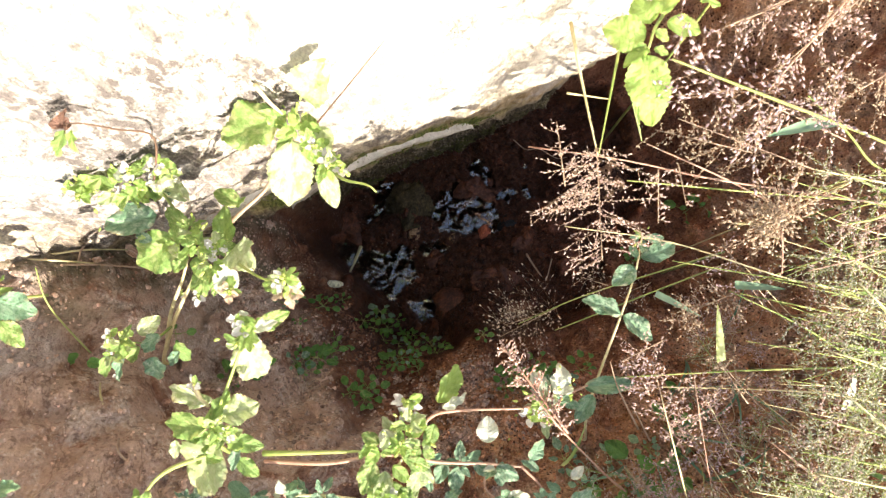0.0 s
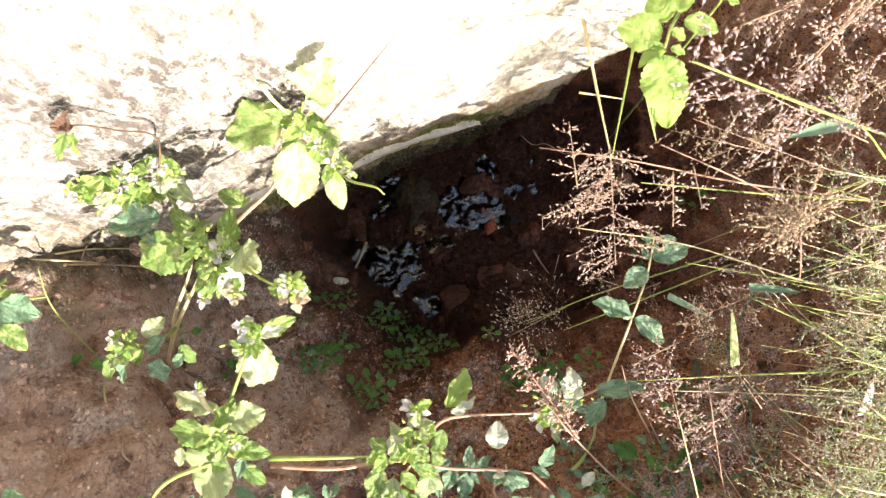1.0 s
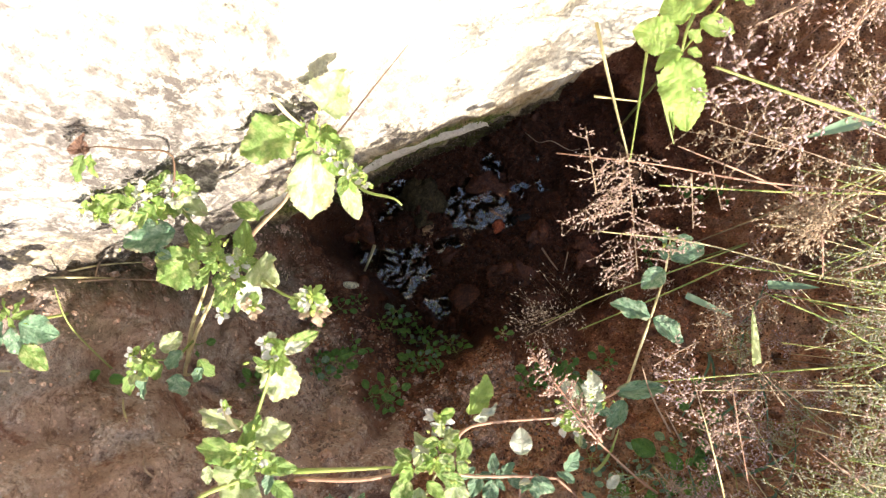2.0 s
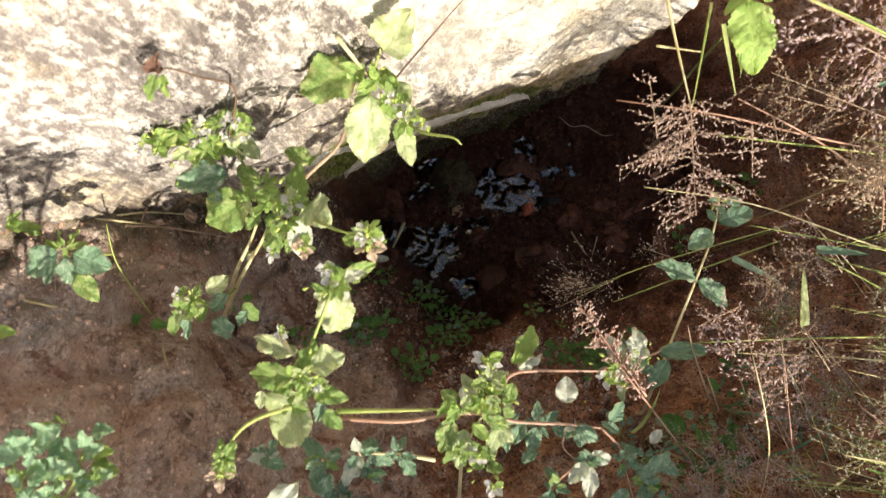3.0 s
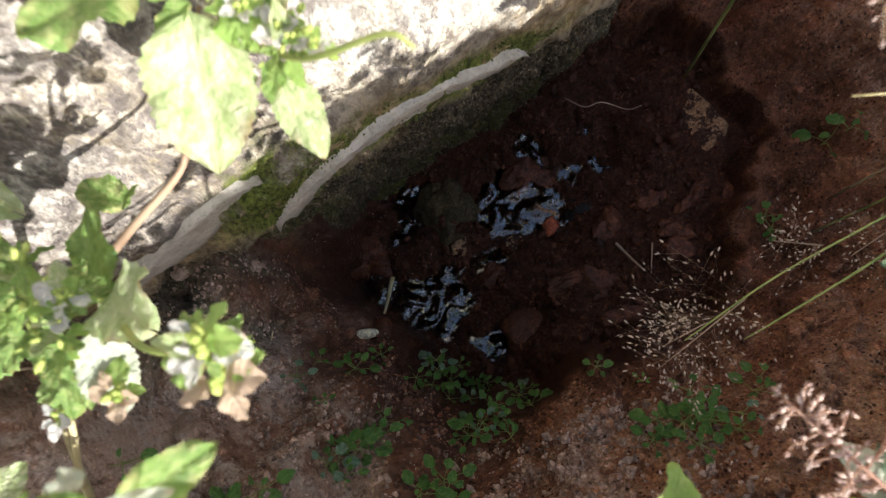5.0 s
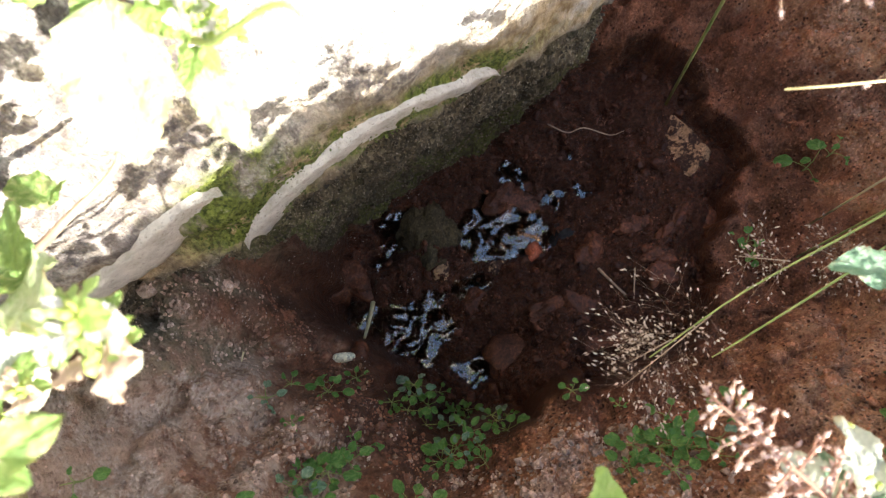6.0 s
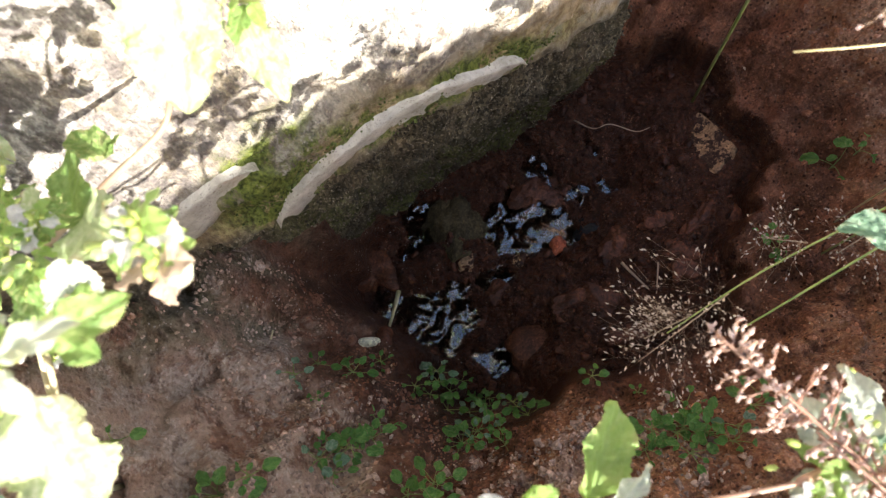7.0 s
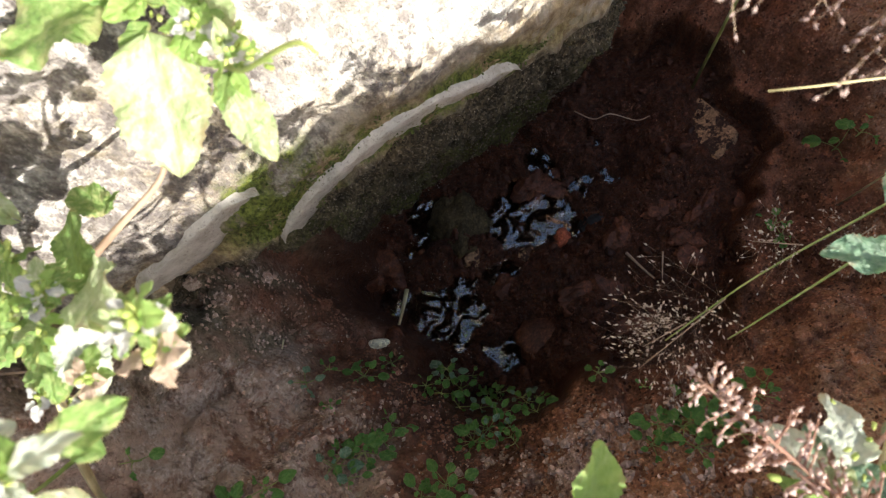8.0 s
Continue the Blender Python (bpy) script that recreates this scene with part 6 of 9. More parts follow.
leaf(bank_weed, (-0.1012, 0.0601, 0.8), (-0.1125, 0.0575, 0.8), 0.5, "w")
leaf(bank_weed, (-0.085, 0.0496, 0.79), (-0.099, 0.0572, 0.79), 0.5, "g")
# ---- creeping weed with red stems ----
creeping_weed = thing("weed", root(-0.012, -0.1682, 0.55), WEED, "weed")
stem(creeping_weed, [root(-0.0148, -0.171, 0.55), (-0.0148, -0.171, 0.55), (-0.014, -0.1076, 0.66), (-0.0115, -0.0739, 0.71), (0.0006, -0.0459, 0.735)], 0.0024, "y")
stem(creeping_weed, [(-0.1128, -0.047, 0.7), (-0.0728, -0.0448, 0.71), (-0.0286, -0.0421, 0.72)], 0.0024, "g")
stem(creeping_weed, [(-0.1111, -0.0528, 0.7), (-0.059, -0.0528, 0.71), (-0.0101, -0.0438, 0.725), (0.0295, -0.0502, 0.72), (0.0665, -0.0512, 0.72), (0.0926, -0.0534, 0.72)], 0.0019, "r")
stem(creeping_weed, [(0.0068, -0.0373, 0.735), (0.0216, -0.0157, 0.73), (0.0453, -0.0119, 0.71), (0.0984, -0.0117, 0.69), (0.1191, -0.0083, 0.68)], 0.0015, "r")
leaf(creeping_weed, (0.0276, -0.0074, 0.692), (0.0453, 0.0229, 0.692), 0.5, "l")
leaf(creeping_weed, (0.0312, -0.011, 0.7), (0.0521, -0.0013, 0.7), 0.45, "w")
leaf(creeping_weed, (-0.0168, -0.0347, 0.735), (-0.0299, -0.0266, 0.735), 0.7, "g")
leaf(creeping_weed, (-0.0128, -0.023, 0.74), (-0.0068, -0.0425, 0.74), 0.7, "w")
leaf(creeping_weed, (0.0101, -0.033, 0.735), (0.0049, -0.05, 0.735), 0.85, "g")
leaf(creeping_weed, (0.0251, -0.0208, 0.725), (0.0193, -0.0395, 0.725), 0.6, "g")
leaf(creeping_weed, (0.0167, -0.0499, 0.73), (0.0069, -0.0733, 0.73), 0.6, "y")
leaf(creeping_weed, (-0.0208, -0.0477, 0.73), (-0.0299, -0.0732, 0.73), 0.6, "g")
leaf(creeping_weed, (-0.0161, -0.064, 0.725), (-0.0254, -0.0833, 0.725), 0.6, "g")
leaf(creeping_weed, (-0.012, -0.055, 0.73), (-0.0154, -0.0853, 0.73), 0.5, "y")
leaf(creeping_weed, (0.0022, -0.037, 0.745), (-0.0085, -0.0291, 0.745), 0.6, "l")
leaf(creeping_weed, (0.0064, -0.0287, 0.74), (0.0189, -0.0158, 0.74), 0.5, "l")
leaf(creeping_weed, (0.0002, -0.0291, 0.735), (-0.0152, -0.0147, 0.735), 0.6, "y")
leaf(creeping_weed, (0.0048, -0.0458, 0.735), (0.022, -0.0536, 0.735), 0.6, "g")
leaf(creeping_weed, (-0.0057, -0.0503, 0.735), (0.0073, -0.0624, 0.735), 0.55, "l")
leaf(creeping_weed, (-0.0009, -0.0673, 0.73), (0.013, -0.0794, 0.73), 0.4, "g")
leaf(creeping_weed, (-0.0234, -0.0342, 0.73), (-0.0316, -0.0472, 0.73), 0.55, "g")
leaf(creeping_weed, (0.0115, -0.0501, 0.73), (0.0247, -0.0644, 0.73), 0.6, "y")
leaf(creeping_weed, (-0.0074, -0.0638, 0.725), (0.0039, -0.0845, 0.725), 0.5, "g")
flower(creeping_weed, (0.0039, -0.0034, 0.735), 0.013, "w", 40)
flower(creeping_weed, (0.0062, -0.0119, 0.735), 0.009, "w", 41)
flower(creeping_weed, (0.0107, -0.0194, 0.735), 0.009, "w", 42)
flower(creeping_weed, (-0.0009, -0.073, 0.735), 0.009, "w", 43)
flower(creeping_weed, (0.0102, -0.0952, 0.735), 0.009, "w", 44)
buds(creeping_weed, (0.006, -0.0203, 0.745), 12, 0.022, 10)
buds(creeping_weed, (0.0022, -0.0349, 0.745), 12, 0.02, 11)
buds(creeping_weed, (0.006, -0.0844, 0.725), 8, 0.02, 12)
leaf(creeping_weed, (0.0077, -0.019, 0.745), (0.0143, -0.022, 0.756), 0.59, "y")
leaf(creeping_weed, (0.0052, -0.0195, 0.746), (0.0019, -0.0238, 0.745), 0.63, "l")
leaf(creeping_weed, (0.0059, -0.0165, 0.748), (0.0055, -0.0054, 0.752), 0.5, "y")
leaf(creeping_weed, (0.0069, -0.0199, 0.743), (0.0129, -0.0303, 0.737), 0.45, "g")
leaf(creeping_weed, (0.0042, -0.0187, 0.749), (-0.0079, -0.0215, 0.751), 0.63, "g")
leaf(creeping_weed, (0.0077, -0.0173, 0.744), (0.0176, -0.0121, 0.754), 0.53, "y")
leaf(creeping_weed, (0.0061, -0.0199, 0.743), (0.0052, -0.0309, 0.739), 0.5, "l")
leaf(creeping_weed, (0.0056, -0.0166, 0.744), (0.0034, -0.0112, 0.742), 0.7, "g")
leaf(creeping_weed, (0.0017, -0.0329, 0.745), (0.0124, -0.0315, 0.741), 0.65, "y")
leaf(creeping_weed, (-0.0008, -0.0341, 0.747), (-0.0069, -0.0419, 0.744), 0.44, "l")
leaf(creeping_weed, (0.0001, -0.0314, 0.741), (0.0002, -0.0246, 0.747), 0.62, "l")
leaf(creeping_weed, (0.0008, -0.0344, 0.749), (0.0036, -0.04, 0.759), 0.52, "g")
leaf(creeping_weed, (-0.0015, -0.0335, 0.741), (-0.0083, -0.0356, 0.747), 0.51, "g")
leaf(creeping_weed, (0.0018, -0.033, 0.742), (0.0083, -0.0321, 0.738), 0.59, "g")
leaf(creeping_weed, (0.0005, -0.0346, 0.744), (0.0014, -0.0406, 0.748), 0.6, "g")
leaf(creeping_weed, (-0.0, -0.0312, 0.747), (-0.0015, -0.0238, 0.746), 0.64, "g")
leaf(creeping_weed, (0.0012, -0.0336, 0.748), (0.0059, -0.0368, 0.747), 0.5, "l")
leaf(creeping_weed, (-0.0128, -0.0379, 0.745), (-0.0052, -0.0404, 0.74), 0.54, "g")
leaf(creeping_weed, (-0.0157, -0.0388, 0.745), (-0.0246, -0.0465, 0.752), 0.68, "l")
leaf(creeping_weed, (-0.0138, -0.0363, 0.735), (-0.0101, -0.0285, 0.737), 0.64, "g")
leaf(creeping_weed, (-0.0137, -0.0388, 0.744), (-0.011, -0.0439, 0.739), 0.55, "g")
leaf(creeping_weed, (-0.0162, -0.0378, 0.74), (-0.0282, -0.0394, 0.749), 0.59, "l")
leaf(creeping_weed, (-0.0137, -0.0363, 0.743), (-0.0085, -0.0281, 0.749), 0.51, "y")
leaf(creeping_weed, (-0.0119, -0.0726, 0.731), (-0.0031, -0.0743, 0.742), 0.62, "l")
leaf(creeping_weed, (-0.0149, -0.0728, 0.73), (-0.0203, -0.0766, 0.731), 0.49, "g")
leaf(creeping_weed, (-0.0141, -0.0699, 0.733), (-0.0187, -0.06, 0.728), 0.6, "l")
leaf(creeping_weed, (-0.0132, -0.0732, 0.733), (-0.0122, -0.0789, 0.734), 0.56, "g")
leaf(creeping_weed, (-0.0153, -0.0711, 0.734), (-0.0252, -0.068, 0.735), 0.51, "g")
leaf(creeping_weed, (-0.0124, -0.0701, 0.735), (-0.0071, -0.0639, 0.737), 0.67, "y")
leaf(creeping_weed, (-0.0132, -0.0736, 0.729), (-0.0108, -0.0826, 0.73), 0.52, "l")
leaf(creeping_weed, (0.0075, -0.0805, 0.729), (0.0155, -0.0824, 0.741), 0.64, "g")
leaf(creeping_weed, (0.0043, -0.0812, 0.724), (-0.0047, -0.0852, 0.725), 0.46, "g")
leaf(creeping_weed, (0.0064, -0.0787, 0.723), (0.0076, -0.0697, 0.732), 0.43, "g")
leaf(creeping_weed, (0.0063, -0.0816, 0.727), (0.0083, -0.0851, 0.735), 0.5, "y")
leaf(creeping_weed, (0.0042, -0.0804, 0.724), (-0.0074, -0.0811, 0.728), 0.7, "l")
leaf(creeping_weed, (0.0068, -0.079, 0.724), (0.0135, -0.0692, 0.723), 0.43, "y")
leaf(creeping_weed, (0.0166, -0.0367, 0.742), (0.0224, -0.0356, 0.743), 0.57, "y")
leaf(creeping_weed, (0.0135, -0.0375, 0.745), (0.0075, -0.0424, 0.741), 0.62, "g")
leaf(creeping_weed, (0.0141, -0.0352, 0.741), (0.0119, -0.0298, 0.741), 0.65, "y")
leaf(creeping_weed, (0.0166, -0.0383, 0.735), (0.0263, -0.0457, 0.732), 0.69, "g")
leaf(creeping_weed, (0.0134, -0.0361, 0.739), (0.0046, -0.0315, 0.746), 0.46, "g")
leaf(creeping_weed, (0.0164, -0.036, 0.738), (0.0233, -0.0301, 0.747), 0.5, "g")
leaf(creeping_weed, (0.0664, -0.0353, 0.72), (0.0663, -0.0153, 0.72), 0.85, "w")
leaf(creeping_weed, (0.0436, -0.0504, 0.71), (0.046, -0.035, 0.71), 0.6, "b")
leaf(creeping_weed, (0.0436, -0.0548, 0.71), (0.0404, -0.0758, 0.71), 0.6, "b")
leaf(creeping_weed, (0.0502, -0.0502, 0.71), (0.0621, -0.0433, 0.71), 0.6, "b")
leaf(creeping_weed, (0.0731, -0.0531, 0.72), (0.0905, -0.0632, 0.72), 0.65, "b")
leaf(creeping_weed, (0.0991, -0.048, 0.72), (0.1101, -0.0326, 0.72), 0.7, "b")
leaf(creeping_weed, (0.1056, -0.0564, 0.72), (0.0926, -0.0482, 0.72), 0.5, "b")
leaf(creeping_weed, (0.0793, -0.0774, 0.735), (0.0647, -0.0914, 0.735), 0.55, "w")
leaf(creeping_weed, (0.0835, -0.0744, 0.735), (0.0977, -0.0727, 0.735), 0.7, "w")
leaf(creeping_weed, (0.0823, -0.0804, 0.73), (0.0811, -0.1039, 0.73), 0.5, "w")
leaf(creeping_weed, (0.0583, -0.096, 0.72), (0.0508, -0.0827, 0.72), 0.6, "b")
leaf(creeping_weed, (0.0562, -0.1011, 0.72), (0.0435, -0.1223, 0.72), 0.5, "b")
leaf(creeping_weed, (0.0669, -0.1049, 0.72), (0.0786, -0.1236, 0.72), 0.55, "b")
leaf(creeping_weed, (0.1255, -0.0838, 0.7), (0.1379, -0.0986, 0.7), 0.6, "b")
leaf(creeping_weed, (0.1346, -0.0659, 0.7), (0.1445, -0.0559, 0.7), 0.6, "w")
leaf(creeping_weed, (0.121, -0.11, 0.7), (0.1408, -0.1145, 0.7), 0.6, "b")
leaf(creeping_weed, (0.1143, -0.0999, 0.71), (0.1012, -0.1173, 0.71), 0.55, "b")
leaf(creeping_weed, (0.13, -0.088, 0.7), (0.1533, -0.075, 0.7), 0.5, "b")
leaf(creeping_weed, (0.0329, -0.0812, 0.71), (0.0461, -0.0721, 0.71), 0.6, "b")
leaf(creeping_weed, (0.0347, -0.0507, 0.71), (0.0261, -0.0684, 0.71), 0.6, "b")
leaf(creeping_weed, (0.0775, -0.0679, 0.72), (0.0731, -0.0553, 0.72), 0.6, "b")
leaf(creeping_weed, (0.077, -0.0733, 0.71), (0.0902, -0.0772, 0.71), 0.5, "b")
leaf(creeping_weed, (0.1256, -0.075, 0.7), (0.1144, -0.0688, 0.7), 0.6, "b")
leaf(creeping_weed, (0.0163, -0.0506, 0.72), (0.0316, -0.0458, 0.72), 0.6, "b")
leaf(creeping_weed, (0.0192, -0.0556, 0.71), (0.0218, -0.075, 0.71), 0.5, "b")
leaf(creeping_weed, (0.0569, -0.05, 0.71), (0.0659, -0.0628, 0.71), 0.6, "b")
leaf(creeping_weed, (0.1443, -0.0813, 0.68), (0.1626, -0.0942, 0.68), 0.5, "b")
leaf(creeping_weed, (0.1396, -0.0994, 0.68), (0.1302, -0.1221, 0.68), 0.5, "b")
leaf(creeping_weed, (0.1659, -0.1201, 0.66), (0.1539, -0.1389, 0.66), 0.5, "b")
stem(creeping_weed, [(0.0666, -0.0533, 0.72), (0.0643, -0.0688, 0.715), (0.0738, -0.0774, 0.73)], 0.0012, "r")
stem(creeping_weed, [(0.0926, -0.0534, 0.72), (0.1067, -0.0675, 0.715), (0.1144, -0.0841, 0.7), (0.1257, -0.1133, 0.68)], 0.0012, "r")
stem(creeping_weed, [(0.0738, -0.0774, 0.73), (0.0574, -0.0997, 0.71), (0.0568, -0.129, 0.68)], 0.0012, "r")
leaf(creeping_weed, (0.0806, -0.0743, 0.737), (0.0888, -0.0738, 0.742), 0.59, "b")
leaf(creeping_weed, (0.0789, -0.0762, 0.732), (0.075, -0.083, 0.728), 0.64, "b")
leaf(creeping_weed, (0.0785, -0.0727, 0.737), (0.0758, -0.0662, 0.745), 0.47, "b")
leaf(creeping_weed, (0.0807, -0.0755, 0.734), (0.0833, -0.0773, 0.745), 0.64, "b")
leaf(creeping_weed, (0.0779, -0.0748, 0.733), (0.0692, -0.0752, 0.732), 0.56, "b")
leaf(creeping_weed, (0.0806, -0.0735, 0.737), (0.089, -0.0682, 0.741), 0.67, "w")
leaf(creeping_weed, (0.1128, -0.0771, 0.715), (0.12, -0.0738, 0.712), 0.68, "b")
leaf(creeping_weed, (0.1122, -0.0806, 0.708), (0.1086, -0.0925, 0.704), 0.5, "b")
leaf(creeping_weed, (0.1115, -0.0768, 0.711), (0.1075, -0.07, 0.723), 0.49, "b")
leaf(creeping_weed, (0.1146, -0.0798, 0.707), (0.1243, -0.0833, 0.714), 0.6, "b")
leaf(creeping_weed, (0.11, -0.0776, 0.712), (0.1019, -0.0741, 0.715), 0.51, "b")
leaf(creeping_weed, (0.1132, -0.0774, 0.713), (0.1201, -0.0724, 0.717), 0.54, "b")
leaf(creeping_weed, (0.1115, -0.0802, 0.711), (0.1091, -0.0857, 0.712), 0.53, "g")
leaf(creeping_weed, (0.058, -0.0987, 0.719), (0.0713, -0.102, 0.714), 0.44, "b")
leaf(creeping_weed, (0.0555, -0.0998, 0.715), (0.0499, -0.1026, 0.722), 0.45, "b")
leaf(creeping_weed, (0.0565, -0.0969, 0.717), (0.0553, -0.0872, 0.729), 0.57, "g")
leaf(creeping_weed, (0.058, -0.0991, 0.719), (0.0639, -0.1022, 0.714), 0.5, "b")
leaf(creeping_weed, (0.0548, -0.0973, 0.72), (0.0487, -0.0946, 0.717), 0.64, "b")
leaf(creeping_weed, (0.0581, -0.098, 0.718), (0.0653, -0.0959, 0.719), 0.47, "g")
leaf(creeping_weed, (0.134, -0.0975, 0.691), (0.1467, -0.0961, 0.689), 0.45, "b")
leaf(creeping_weed, (0.1304, -0.0985, 0.691), (0.124, -0.1005, 0.691), 0.64, "g")
leaf(creeping_weed, (0.1304, -0.0949, 0.7), (0.1321, -0.0809, 0.704), 0.64, "b")
leaf(creeping_weed, (0.1335, -0.0993, 0.691), (0.1443, -0.1072, 0.686), 0.44, "g")
leaf(creeping_weed, (0.1284, -0.0965, 0.699), (0.1191, -0.0924, 0.708), 0.55, "g")
leaf(creeping_weed, (0.1319, -0.0963, 0.699), (0.141, -0.093, 0.705), 0.6, "b")
leaf(creeping_weed, (0.1312, -0.0992, 0.695), (0.1289, -0.1075, 0.7), 0.5, "b")
leaf(creeping_weed, (0.0466, -0.0514, 0.719), (0.0543, -0.0498, 0.72), 0.58, "b")
leaf(creeping_weed, (0.0441, -0.0537, 0.718), (0.0405, -0.0589, 0.724), 0.43, "b")
leaf(creeping_weed, (0.0452, -0.0507, 0.711), (0.0446, -0.0463, 0.712), 0.45, "w")
leaf(creeping_weed, (0.0461, -0.0534, 0.716), (0.0528, -0.0615, 0.719), 0.45, "b")
leaf(creeping_weed, (0.0431, -0.0516, 0.719), (0.0338, -0.0495, 0.715), 0.63, "b")
leaf(creeping_weed, (0.0465, -0.0512, 0.716), (0.052, -0.0469, 0.713), 0.66, "b")
leaf(creeping_weed, (0.075, -0.0523, 0.719), (0.0797, -0.0501, 0.717), 0.46, "b")
leaf(creeping_weed, (0.0713, -0.0542, 0.723), (0.0642, -0.0594, 0.734), 0.61, "b")
leaf(creeping_weed, (0.0737, -0.0517, 0.716), (0.0732, -0.0474, 0.716), 0.43, "w")
leaf(creeping_weed, (0.0742, -0.0543, 0.721), (0.0781, -0.059, 0.724), 0.61, "b")
leaf(creeping_weed, (0.0707, -0.0533, 0.724), (0.064, -0.0531, 0.735), 0.44, "w")
leaf(creeping_weed, (0.1529, -0.1176, 0.671), (0.1599, -0.1134, 0.676), 0.43, "b")
leaf(creeping_weed, (0.1467, -0.118, 0.68), (0.1337, -0.1244, 0.679), 0.49, "g")
leaf(creeping_weed, (0.1494, -0.1158, 0.677), (0.1477, -0.1077, 0.685), 0.6, "b")
leaf(creeping_weed, (0.152, -0.1199, 0.671), (0.1586, -0.1298, 0.67), 0.67, "b")
leaf(creeping_weed, (0.1476, -0.1176, 0.677), (0.1377, -0.1177, 0.676), 0.55, "g")
leaf(creeping_weed, (0.1507, -0.1163, 0.679), (0.1594, -0.1129, 0.676), 0.7, "b")
leaf(creeping_weed, (0.1492, -0.1195, 0.676), (0.1444, -0.1342, 0.671), 0.55, "b")
# ---- shaded weed at the foot ----
shaded_weed = thing("weed", root(-0.0965, -0.1848, 0.5), 'blue-green weed in the shade of the bank', "weed")
stem(shaded_weed, [root(-0.0965, -0.1848, 0.5), (-0.0965, -0.1848, 0.5), (-0.0898, -0.1262, 0.62), (-0.0905, -0.0934, 0.68), (-0.0953, -0.0777, 0.7)], 0.002, "r")
stem(shaded_weed, [(-0.0338, -0.0832, 0.7), (-0.0634, -0.0793, 0.7), (-0.0861, -0.0796, 0.7)], 0.0018, "y")
stem(shaded_weed, [(-0.1177, -0.1509, 0.6), (-0.1198, -0.1095, 0.67), (-0.1243, -0.0842, 0.69)], 0.0018, "r")
leaf(shaded_weed, (-0.1233, -0.0827, 0.695), (-0.1424, -0.0711, 0.691), 0.6, "b")
leaf(shaded_weed, (-0.123, -0.088, 0.695), (-0.1329, -0.1076, 0.691), 0.6, "b")
leaf(shaded_weed, (-0.118, -0.0968, 0.695), (-0.1231, -0.1188, 0.691), 0.55, "b")
leaf(shaded_weed, (-0.096, -0.0791, 0.695), (-0.0841, -0.0684, 0.691), 0.6, "b")
leaf(shaded_weed, (-0.098, -0.0837, 0.695), (-0.1053, -0.108, 0.691), 0.6, "w")
leaf(shaded_weed, (-0.0867, -0.0802, 0.695), (-0.0666, -0.0889, 0.691), 0.55, "b")
leaf(shaded_weed, (-0.0592, -0.0815, 0.695), (-0.0515, -0.1018, 0.691), 0.6, "b")
leaf(shaded_weed, (-0.1086, -0.1194, 0.695), (-0.09, -0.1208, 0.691), 0.6, "b")
leaf(shaded_weed, (-0.1284, -0.1156, 0.695), (-0.149, -0.1302, 0.691), 0.55, "b")
leaf(shaded_weed, (-0.1209, -0.0857, 0.695), (-0.1106, -0.0769, 0.691), 0.5, "b")
leaf(shaded_weed, (-0.0862, -0.0913, 0.695), (-0.077, -0.1049, 0.691), 0.5, "b")
leaf(shaded_weed, (-0.1034, -0.1139, 0.695), (-0.1124, -0.1303, 0.691), 0.6, "b")
leaf(shaded_weed, (-0.0933, -0.0871, 0.695), (-0.0864, -0.1007, 0.691), 0.5, "b")
leaf(shaded_weed, (-0.064, -0.0772, 0.695), (-0.0579, -0.0662, 0.691), 0.5, "b")
leaf(shaded_weed, (-0.124, -0.1124, 0.695), (-0.1349, -0.0979, 0.691), 0.5, "b")
leaf(shaded_weed, (-0.0776, -0.0799, 0.695), (-0.0879, -0.0671, 0.691), 0.5, "b")
leaf(shaded_weed, (-0.1734, -0.0771, 0.695), (-0.1791, -0.0926, 0.691), 0.7, "w")
leaf(shaded_weed, (-0.1692, -0.0851, 0.695), (-0.1549, -0.0949, 0.691), 0.6, "b")
leaf(shaded_weed, (-0.1672, -0.0805, 0.695), (-0.1621, -0.0695, 0.691), 0.6, "b")
leaf(shaded_weed, (-0.098, -0.1312, 0.695), (-0.0802, -0.1358, 0.691), 0.5, "b")
leaf(shaded_weed, (-0.1209, -0.1277, 0.695), (-0.1345, -0.1442, 0.691), 0.5, "b")
leaf(shaded_weed, (-0.1718, -0.135, 0.72), (-0.1347, -0.1, 0.735), 0.45, "w")
leaf(shaded_weed, (-0.1881, -0.1364, 0.71), (-0.1692, -0.1213, 0.71), 0.5, "w")
leaf(shaded_weed, (-0.1731, -0.1414, 0.7), (-0.1379, -0.1273, 0.7), 0.4, "b")
flower(shaded_weed, (-0.0341, -0.1279, 0.69), 0.012, "w", 50)
leaf(shaded_weed, (-0.035, -0.1301, 0.69), (-0.046, -0.1392, 0.69), 0.5, "l")
leaf(shaded_weed, (-0.0327, -0.13, 0.69), (-0.0211, -0.1384, 0.69), 0.5, "l")
flower(shaded_weed, (-0.0394, -0.1346, 0.69), 0.009, "w", 51)
leaf(shaded_weed, (-0.1214, -0.0853, 0.695), (-0.1079, -0.0811, 0.697), 0.53, "b")
leaf(shaded_weed, (-0.1246, -0.0865, 0.697), (-0.1355, -0.0913, 0.704), 0.62, "b")
leaf(shaded_weed, (-0.1233, -0.0838, 0.697), (-0.1248, -0.0773, 0.696), 0.6, "b")
leaf(shaded_weed, (-0.1214, -0.0864, 0.697), (-0.1107, -0.0941, 0.693), 0.53, "g")
leaf(shaded_weed, (-0.125, -0.0859, 0.695), (-0.1354, -0.0851, 0.704), 0.56, "g")
